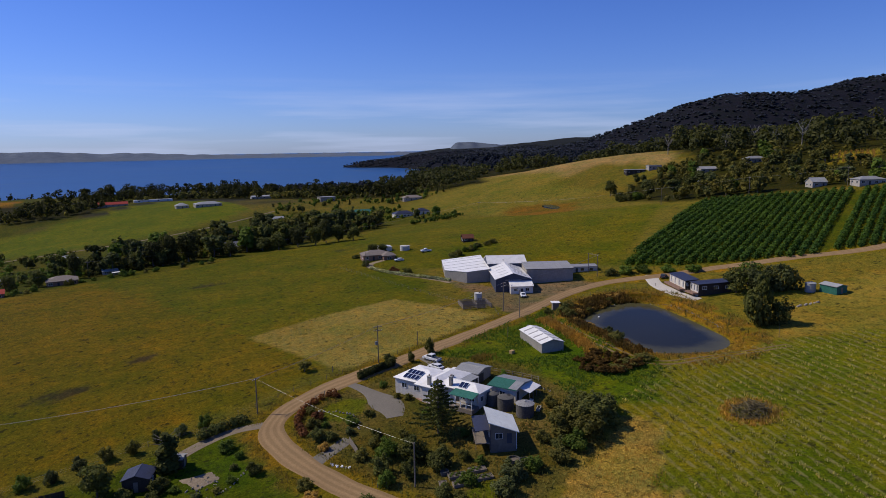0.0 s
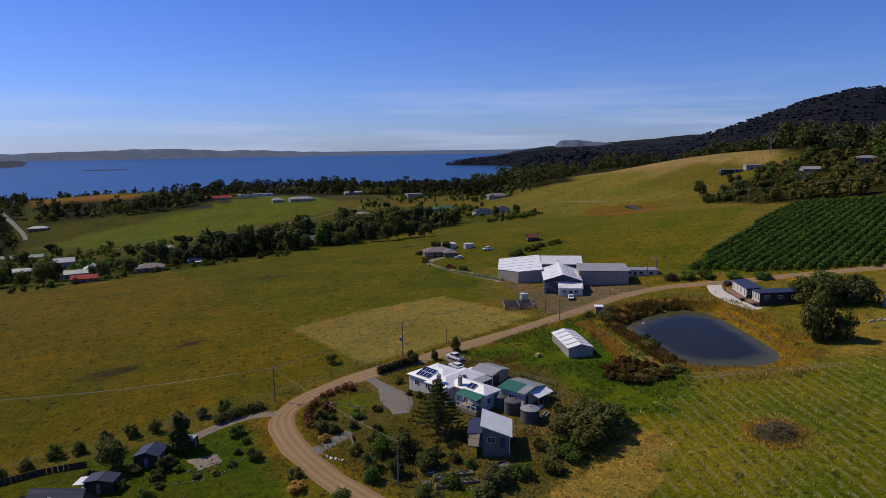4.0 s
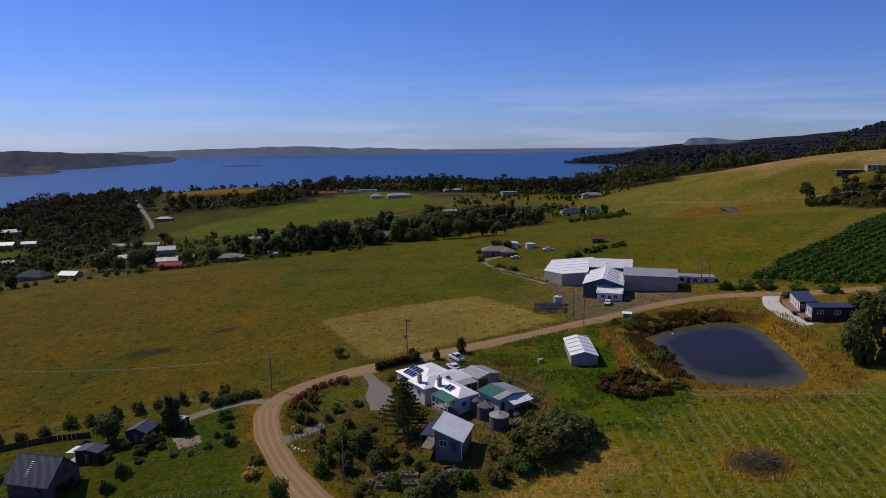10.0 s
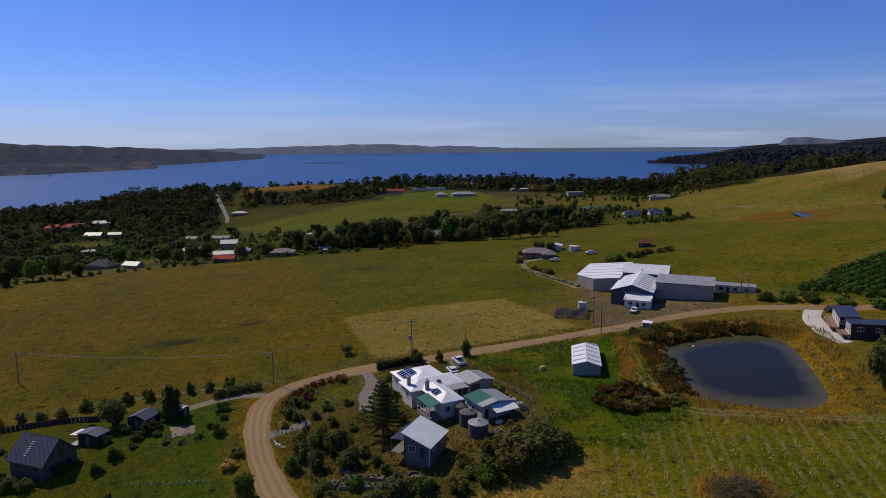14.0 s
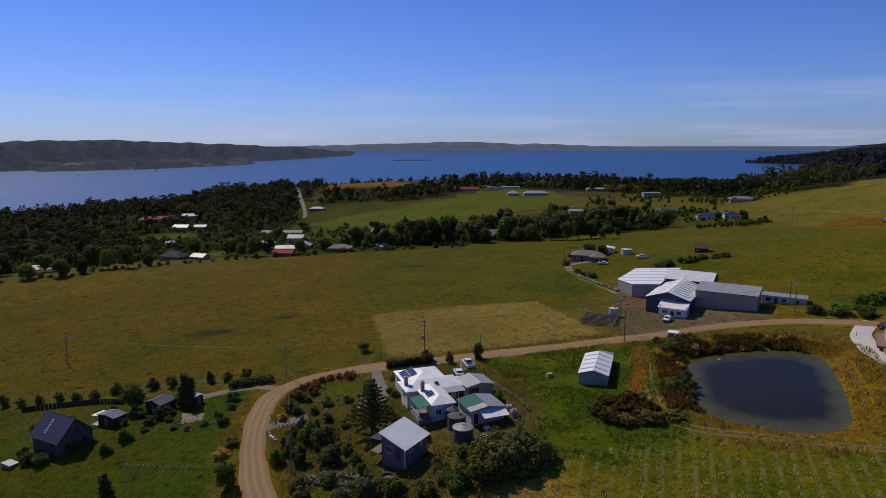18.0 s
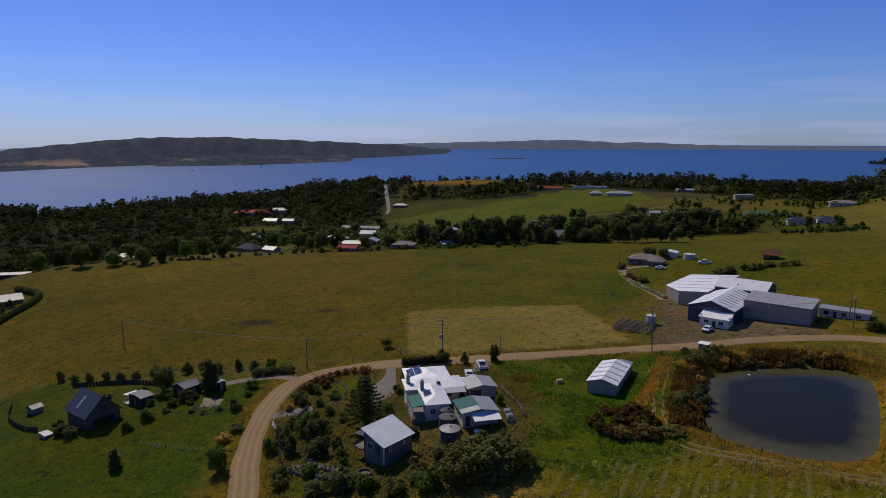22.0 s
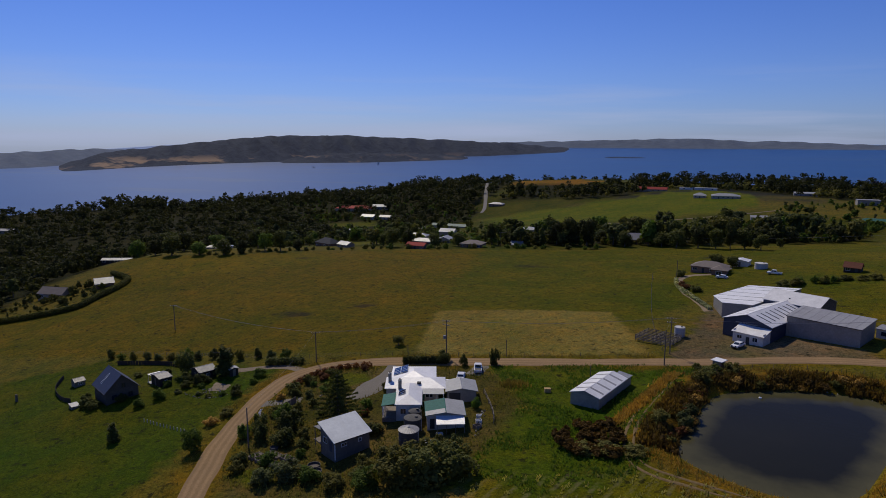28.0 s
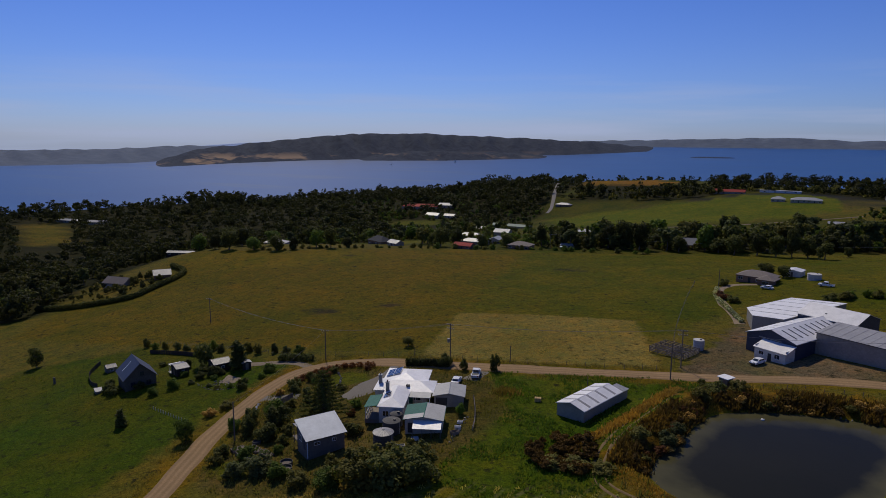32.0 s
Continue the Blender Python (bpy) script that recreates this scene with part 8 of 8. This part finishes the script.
# ---- the far shores ----
def shore_land(name, label, profile, near, depth, material, seed, step=.12):
    """A strip of hilly land across the water. profile: bearing and height of the crest above the sea; near: bearing and distance of the shore."""
    bear = np.arange(profile[0][0], profile[-1][0] + .01, step)
    crest = np.interp(bear, [p[0] for p in profile], [p[1] for p in profile])
    crest = np.convolve(np.pad(crest, 5, 'edge'), np.ones(11) / 11, 'valid')
    crest = crest * smooth(0, 1.2, bear - bear[0]) * smooth(0, 1.2, bear[-1] - bear)
    r0 = np.interp(bear, [p[0] for p in near], [p[1] for p in near])
    crest = np.maximum(crest + 3.5 * wave_noise(bear * 20, bear * 7, 9, seed) * np.clip(crest / 40, 0, 1), .05)
    rows = ((-.02, -4), (0, -.6), (.02, 3), (.05, 7), (.18, 26), (.35, 52), (.55, 82), (.75, 100), (1.0, 92), (1.3, 40), (1.6, -4))
    verts = []
    for k, b in enumerate(bear):
        for f, pc in rows:
            r = r0[k] + depth * f * (1 + .12 * math.sin(b * 3 + f * 4 + seed))
            x, y = 25 + r * math.sin(radians(b)), -140 + r * math.cos(radians(b))
            ripple = 1 + .16 * math.sin(b * 2.1 + f * 9) + .1 * math.sin(b * 5.3 - f * 14 + seed)
            verts.append((x, y, SEA + float(dome(x, y)) + (crest[k] * pc / 100 * (ripple if 0 < f < .7 else 1) - 1.2 if pc > 0 else pc)))
    m = len(rows)
    faces = [(a * m + c, (a + 1) * m + c, (a + 1) * m + c + 1, a * m + c + 1) for a in range(len(bear) - 1) for c in range(m - 1)]
    ob = mesh_object(name, verts, faces, material)
    ob.data.polygons.foreach_set("use_smooth", np.ones(len(faces), bool))
    return tagged(ob, label, "island", kind="structure")


def shore_material():
    m, nt, bsdf, co = fresh("hazed_wooded_island")
    # wood tones shifted to blue-grey, so the colour carries the haze over the channel
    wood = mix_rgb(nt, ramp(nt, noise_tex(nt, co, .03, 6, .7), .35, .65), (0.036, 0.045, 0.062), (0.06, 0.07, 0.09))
    sep = nt.nodes.new("ShaderNodeSeparateXYZ")
    nt.links.new(co, sep.inputs[0])
    low = ramp(nt, sep.outputs["Z"], -6, -26)
    west = ramp(nt, sep.outputs["X"], -900, -1500)
    mul = nt.nodes.new("ShaderNodeMath")
    mul.operation = 'MULTIPLY'
    nt.links.new(low, mul.inputs[0])
    nt.links.new(west, mul.inputs[1])
    mul2 = nt.nodes.new("ShaderNodeMath")
    mul2.operation = 'MULTIPLY'
    nt.links.new(mul.outputs[0], mul2.inputs[0])
    nt.links.new(ramp(nt, noise_tex(nt, co, .006, 4), .53, .6), mul2.inputs[1])
    c = mix_rgb(nt, mul2.outputs[0], wood, (0.3, 0.215, 0.145))
    nt.links.new(c, bsdf.inputs["Base Color"])
    bsdf.inputs["Roughness"].default_value = .95
    bsdf.inputs["Specular IOR Level"].default_value = .05
    bumped(nt, bsdf, noise_tex(nt, co, .09, 5, .75), .6, 8)
    return m


M_ISLE = shore_material()
M_SAIL = surface("white_sailcloth", (0.8, 0.8, 0.78), (0.74, 0.74, 0.72), 1.0, .2, .8, bump=.05)
# woods of the farthest shores, with the blue of distance haze in the colour
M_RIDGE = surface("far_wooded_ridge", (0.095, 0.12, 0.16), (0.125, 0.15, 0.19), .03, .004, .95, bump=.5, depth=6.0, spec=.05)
isle = [(-52.3, 1), (-50.5, 24), (-48.4, 50), (-43.7, 66), (-40, 82), (-36.4, 97), (-30.6, 100), (-24.8, 84), (-20, 68), (-15.2, 44), (-12.4, 12), (-10.6, 1)]
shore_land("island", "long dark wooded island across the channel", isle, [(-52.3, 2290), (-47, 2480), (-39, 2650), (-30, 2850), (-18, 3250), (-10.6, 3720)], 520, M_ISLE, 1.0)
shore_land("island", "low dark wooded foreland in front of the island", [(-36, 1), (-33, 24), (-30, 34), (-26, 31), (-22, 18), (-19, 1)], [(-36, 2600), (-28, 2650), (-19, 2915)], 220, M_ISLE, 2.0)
shore_land("coast", "hilly shore beyond the channel, coloured pale for haze", [(-80, 40), (-66, 46), (-60, 44), (-55, 47), (-51, 52), (-48, 42), (-45, 14), (-43, 1)], [(-80, 2600), (-60, 2610), (-54, 2700), (-43, 3300)], 600, M_RIDGE, 3.0)
shore_land("coast", "long low ridge on the horizon, coloured blue for haze", [(-18, 18), (-14, 26), (-10, 34), (-6, 42), (-2, 50), (0, 46), (3, 30), (5, 35), (8, 22), (11, 12), (16, 8), (24, 5), (31, 3)], [(-18, 4250), (31, 4300)], 420, M_RIDGE, 4.0)
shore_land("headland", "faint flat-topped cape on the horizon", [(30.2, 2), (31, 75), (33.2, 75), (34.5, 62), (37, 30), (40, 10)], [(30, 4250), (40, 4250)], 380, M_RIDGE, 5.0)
shore_land("reef", "low dark islet in the open channel", [(-8.6, 1), (-7.5, 4), (-5.5, 4), (-4.0, 1)], [(-8.6, 3150), (-4, 3150)], 60, M_ISLE, 6.0)


def yacht(x, y, turn, sail):
    b = thing("yacht", x, y, SEA + float(dome(x, y)), turn, "small white yacht under sail on the channel" if sail else "white cabin cruiser lying on the channel", "boat")
    part("hull", hull([(-4.5, -1.3, 1.2), (-4.5, 1.3, 1.2), (1.5, -1.5, 1.3), (1.5, 1.5, 1.3), (5.5, 0, 1.7), (-4.2, -.8, -.4), (-4.2, .8, -.4), (3.8, 0, -.4)]), M_WHITE, b)
    part("cabin", hull([(-3, -.9, 1.2), (-3, .9, 1.2), (1.8, -.9, 1.3), (1.8, .9, 1.3), (-2.8, -.7, 2.6 - sail), (-2.8, .7, 2.6 - sail), (1, -.7, 2.5 - sail * .9), (1, .7, 2.5 - sail * .9)]), M_WHITE, b)
    if sail:
        part("mast", tube((.8, 0, 1.2), (.8, 0, 13), .12, .07, 8), M_ZINC, b)
        part("mainsail", prism([(.6, .05, 2.4), (-4.2, .5, 2.5), (.6, .05, 12.5)], (0, .04, 0)), M_SAIL, b)
        part("foresail", prism([(1.2, .1, 2.2), (5.2, .05, 1.9), (1.0, .1, 11)], (0, .04, 0)), M_SAIL, b)


yacht(-1230, 1820, 40, 0)
yacht(-1120, 2090, 70, 1)


# ---- loose things ----
def brush_pile(x, y, r, h):
    o = thing("brush_pile", x, y, gz(x, y), 0, "big heap of dead grey branches in the crop", "brush pile")
    rng = random.Random(4)
    shapes = []
    for k in range(6):
        bm = bmesh.new()
        bend = Vector((0, rng.uniform(-.15, .15), rng.uniform(-.1, .1)))
        tube((-1, 0, 0), bend, .055, .04, 5, bm)
        tube(bend, (1, 0, 0), .04, .015, 5, bm)
        tube(bend, bend + Vector((.5, rng.uniform(.2, .4), rng.uniform(-.2, .3))), .025, .01, 4, bm)
        me = bpy.data.meshes.new("branch")
        bm.to_mesh(me)
        bm.free()
        me.materials.append(M_BRANCH)
        shapes.append(me)
    for k in range(290):
        a, d = rng.uniform(0, math.tau), r * math.sqrt(rng.random())
        z = h * (1 - (d / r) ** 2) * rng.random() + .1
        p = Vector((math.cos(a) * d, math.sin(a) * d * .75, z))
        t = Vector((rng.uniform(-1, 1), rng.uniform(-1, 1), rng.uniform(-.35, .35))).normalized() * rng.uniform(.5, 1.6)
        b = new("branch", shapes[k % 6])
        b.parent = o
        long = t.length
        b.matrix_basis = Matrix.Translation(p) @ t.to_track_quat('X', 'Z').to_matrix().to_4x4() @ Matrix.Diagonal((long, rng.uniform(.8, 1.5), rng.uniform(.8, 1.5), 1))


brush_pile(43.8, -57.6, 4.6, 2.3)
ang = np.random.default_rng(2).uniform(0, math.tau, 420)
rad = np.random.default_rng(3).uniform(3.6, 6.8, 420)
scatter("dry_grass", "dry orange grass ring round the brush heap", "grass", tufts(43.8 + np.cos(ang) * rad, -57.6 + np.sin(ang) * rad * .85, .6, .3, 4, 13), M_LEAF_DRY)


def rock_row(line, step, size, label, name="stone_row", material=None):
    pts = spline(line, step)
    o = Vector((pts[0].x, pts[0].y, gz(pts[0].x, pts[0].y)))
    t = tagged(new(name), label, "stones")
    t.matrix_world = Matrix.Translation(o)
    rng = random.Random(len(pts))
    shapes = []
    for k in range(4):
        bm = bmesh.new()
        bmesh.ops.create_icosphere(bm, subdivisions=1, radius=1)
        for v in bm.verts:
            v.co *= rng.uniform(.7, 1.15)
        me = bpy.data.meshes.new("stone")
        bm.to_mesh(me)
        bm.free()
        me.materials.append(material or M_STONE)
        shapes.append(me)
    for p in pts:
        x, y = p.x + rng.uniform(-.3, .3), p.y + rng.uniform(-.3, .3)
        s = new("stone", shapes[rng.randrange(4)])
        s.parent = t
        k = size * rng.uniform(.6, 1.3)
        s.matrix_basis = Matrix.Translation(Vector((x, y, gz(x, y) + k * .2)) - o) @ Euler((rng.uniform(0, 3), rng.uniform(0, 3), rng.uniform(0, 3))).to_matrix().to_4x4() @ Matrix.Diagonal((k, k * .8, k * .6, 1))


rock_row([(94.2, 13), (95.2, 6), (92.5, -4), (89, -13), (86, -20)], .8, .28, "row of pale stones along the pond's edge")
rock_row([(63, 12.6), (70, 17.0), (80, 19.2), (90, 17.6)], .9, .24, "stones along the pond's upper edge")
rock_row([(-62, -16.5), (-56, -18.5), (-51, -17.0), (-47.5, -13.5)], .6, .24, "stone edging of the barn house garden")
rock_row([(-58.5, -14), (-55.5, -13), (-53, -14.5), (-57, -15.5), (-54.5, -12)], .5, .3, "heap of pale rocks beside the pavilion", "rock_heap")
rock_row([(-34, -22.5), (-33, -24.5), (-31.5, -26)], .6, .4, "white-painted stones at the garden entrance", "stone_edging", M_WHITE)
rock_row([(-28, -1), (-24.5, -4.5), (-22.5, -9), (-24, -14)], .8, .35, "stone edging of the garden terraces")
rock_row([(104, -20), (110, -23), (116, -25.5), (122, -27)], .8, .5, "tumbled stone wall below the tanks")
rock_row([(15.5, -14.5), (16.5, -18), (17.2, -22), (18, -26)], .7, .35, "rubble edging beside the utility shed")


def raised_bed(x, y, turn, w, d):
    b = thing("raised_bed", x, y, gz(x, y), turn, "weathered timber vegetable bed with leafy plants", "garden bed", "vegetable beds")
    for a, c, e, f in ((-w / 2, -d / 2, w / 2, -d / 2 + .07), (-w / 2, d / 2 - .07, w / 2, d / 2), (-w / 2, -d / 2 + .075, -w / 2 + .07, d / 2 - .075), (w / 2 - .07, -d / 2 + .075, w / 2, d / 2 - .075)):
        part("side_board", box(a, c, -.5, e, f, .45), M_TIMBER, b)
    part("soil", box(-w / 2 + .08, -d / 2 + .08, -.4, w / 2 - .08, d / 2 - .08, .36), M_BARK, b)
    lob = [(-w / 2 + .4 + k * .55, (k % 2 - .5) * d * .4, .5, .3, .3, .25) for k in range(int(w / .55) - 1)]
    for k, one in enumerate(lob):
        c = new("plant", quads_mesh("plant", leaf_cloud([one], 60, .09, int(w * 10) + k), M_LEAF))
        c.parent = b


for x, y, t, w, d in ((-17.0, -41.0, -15, 3.4, 1.6), (-13.2, -41.8, -15, 3.2, 1.6), (-17.6, -43.5, -15, 3.4, 1.5), (-13.6, -44.4, -15, 3.4, 1.5), (-20.5, -42.0, 70, 2.6, 1.4)):
    raised_bed(x, y, t, w, d)


def round_bin(x, y, r, h, material, label):
    b = thing("garden_ring", x, y, gz(x, y), 0, label, "garden ring")
    part("wall", lathe([(r, -.3), (r, h), (r - .08, h), (r - .08, .1)], 24), material, b)
    part("filling", lathe([(r - .09, -.2), (r - .09, h * .55)], 20), M_BARK, b)


round_bin(-6.4, -43.7, 1.15, .8, M_TANK, "cut-down round iron tank used as a garden ring")
round_bin(-5.0, -45.4, 1.15, .8, M_TANK, "rusty round iron ring beside the first")
round_bin(-18.5, -39.0, .8, .7, M_TANK, "dark round pond tub among the vegetable beds")


def vine_guards():
    for k in range(13):
        f = k / 12
        x, y = -59.8 + 15 * f, -31.6 - 3.3 * f
        g = tube((0, 0, -.1), (0, 0, .75), .09, .09, 8)
        me = bpy.data.meshes.new("vine_guard")
        g.to_mesh(me)
        g.free()
        me.materials.append(M_CONCRETE)
        ob = new("vine_guard", me)
        ob.matrix_world = pose(x, y, gz(x, y))
        tagged(ob, "pale sleeve guarding a young vine on the lawn", "plant guard", "row of vine guards")


vine_guards()


def hay_bale(x, y):
    b = thing("hay_bale", x, y, gz(x, y), 20, "square straw bale on the grass by the hay shed", "bale")
    part("straw", box(-.7, -.5, 0, .7, .5, .85, bevel=.06), M_STRAW, b)
    for a in (-.35, .35):
        part("twine", box(a - .015, -.51, -.005, a + .015, .51, .857), M_RUBBER, b)


hay_bale(25.7, -1.0)
x, y = np.random.default_rng(5).normal(17.5, 1.6, 160), np.random.default_rng(6).normal(1.0, 1.0, 160)
scatter("dry_grass", "dead dry weed clump beside the hay shed", "weeds", tufts(x, y, .8, .3, 4, 15), M_VERGE)


def trough(x, y, turn, label):
    t = thing("water_trough", x, y, gz(x, y), turn, label, "trough")
    for a, c, e, f in ((-1, -.4, 1, -.3), (-1, .3, 1, .4), (-1, -.29, -.9, .29), (.9, -.29, 1, .29)):
        part("side", box(a, c, -.1, e, f, .55), M_CONCRETE, t)
    part("water", box(-.89, -.29, 0, .89, .29, .45), M_POND, t)


trough(10.0, -31.0, 40, "small white trough beside the water tank")


def buoy(x, y):
    b = thing("pond_float", x, y, POND_LEVEL - .05, 0, "small white float on the pond", "float")
    part("float", lathe([(.1, -.2), (.32, -.05), (.36, .1), (.3, .25), (.08, .36)], 16), M_WHITE, b)
    part("ring", tube((0, 0, .34), (0, 0, .44), .06, .04, 8), M_DARK, b)


buoy(68.4, 10.6)


def stall(x, y, turn):
    s = thing("field_shelter", x, y, gz(x, y), turn, "small open field shelter with a pale roof", "shelter")
    for a in (-1.6, 1.6):
        for c in (-1.0, 1.0):
            part("post", box(a - .06, c - .06, -.5, a + .06, c + .06, 1.9), M_TIMBER, s)
    part("roof", box(-2, -1.4, 1.9, 2, 1.4, 2.02), M_WHITE_ROOF, s)
    part("back_board", box(-1.54, .96, .2, 1.54, 1.04, 1.8), M_TIMBER, s)


stall(-48, 229, 10)


def dam():
    poly = [(x, y) for x, y in ease_outline(DAM, 2)]
    cx, cy = sum(p[0] for p in poly) / len(poly), sum(p[1] for p in poly) / len(poly)
    z = gz(cx, cy) + .25
    verts = [(cx, cy, z)] + [(x, y, z) for x, y in poly] + [(x + (x - cx) * .12, y + (y - cy) * .12, z - 3) for x, y in poly]
    n = len(poly)
    faces = [(0, 1 + k, 1 + (k + 1) % n) for k in range(n)] + [(1 + k, 1 + n + k, 1 + n + (k + 1) % n, 1 + (k + 1) % n) for k in range(n)]
    tagged(mesh_object("water", verts, faces, M_POND), "small muddy dam on the hillside pasture", "pond", kind="structure")


dam()


vehicle("car", 4.3, 2.2, 105, "white wagon parked between farmhouse and garage", M_WHITE, "car")


def rail_fence(line, label):
    pts = spline(line, 2.2)
    o = Vector((pts[0].x, pts[0].y, gz(pts[0].x, pts[0].y)))
    f = thing("rail_fence", o.x, o.y, o.z, 0, label, "fence")
    q = [Vector((p.x, p.y, gz(p.x, p.y))) - o for p in pts]
    for p in q:
        part("post", box(p.x - .06, p.y - .06, p.z - .4, p.x + .06, p.y + .06, p.z + 1.1), M_TIMBER, f)
    for a, b in zip(q, q[1:]):
        for h in (.45, .95):
            part("rail", tube(a + Vector((.08, 0, h)), b + Vector((.08, 0, h)), .05, .05, 6), M_TIMBER, f)


rail_fence([(12.6, -5.6), (15.4, -10.6), (17.8, -15.4), (19.4, -19.6)], "weathered timber rail fence beside the garage")
rail_fence([(-33.6, -1.4), (-29.6, 3.2), (-23.8, 6.2)], "timber garden fence behind the road border")


def crate(x, y, turn, w, d, h, material, label, name="crate"):
    c = thing(name, x, y, gz(x, y), turn, label, "crate")
    for a, b, e, f in ((-w / 2, -d / 2, w / 2, -d / 2 + .05), (-w / 2, d / 2 - .05, w / 2, d / 2), (-w / 2, -d / 2 + .055, -w / 2 + .05, d / 2 - .055), (w / 2 - .05, -d / 2 + .055, w / 2, d / 2 - .055)):
        part("side", box(a, b, -.1, e, f, h), material, c)
    part("base", box(-w / 2 + .06, -d / 2 + .06, -.05, w / 2 - .06, d / 2 - .06, .12), material, c)


crate(16.4, -20.0, 30, 1.2, .9, .6, M_WHITE, "white plastic crate beside the rail fence")
crate(15.6, -17.6, 10, 1.0, .8, .5, M_WHITE, "small white crate behind the utility shed")
crate(16.9, -22.4, 60, 1.4, 1.0, .7, M_TIMBER, "timber produce bin behind the utility shed", "produce_bin")
crate(11.0, -27.2, 35, 1.3, .8, .5, M_WHITE, "white bath tub standing beside the tank", "bath_tub")
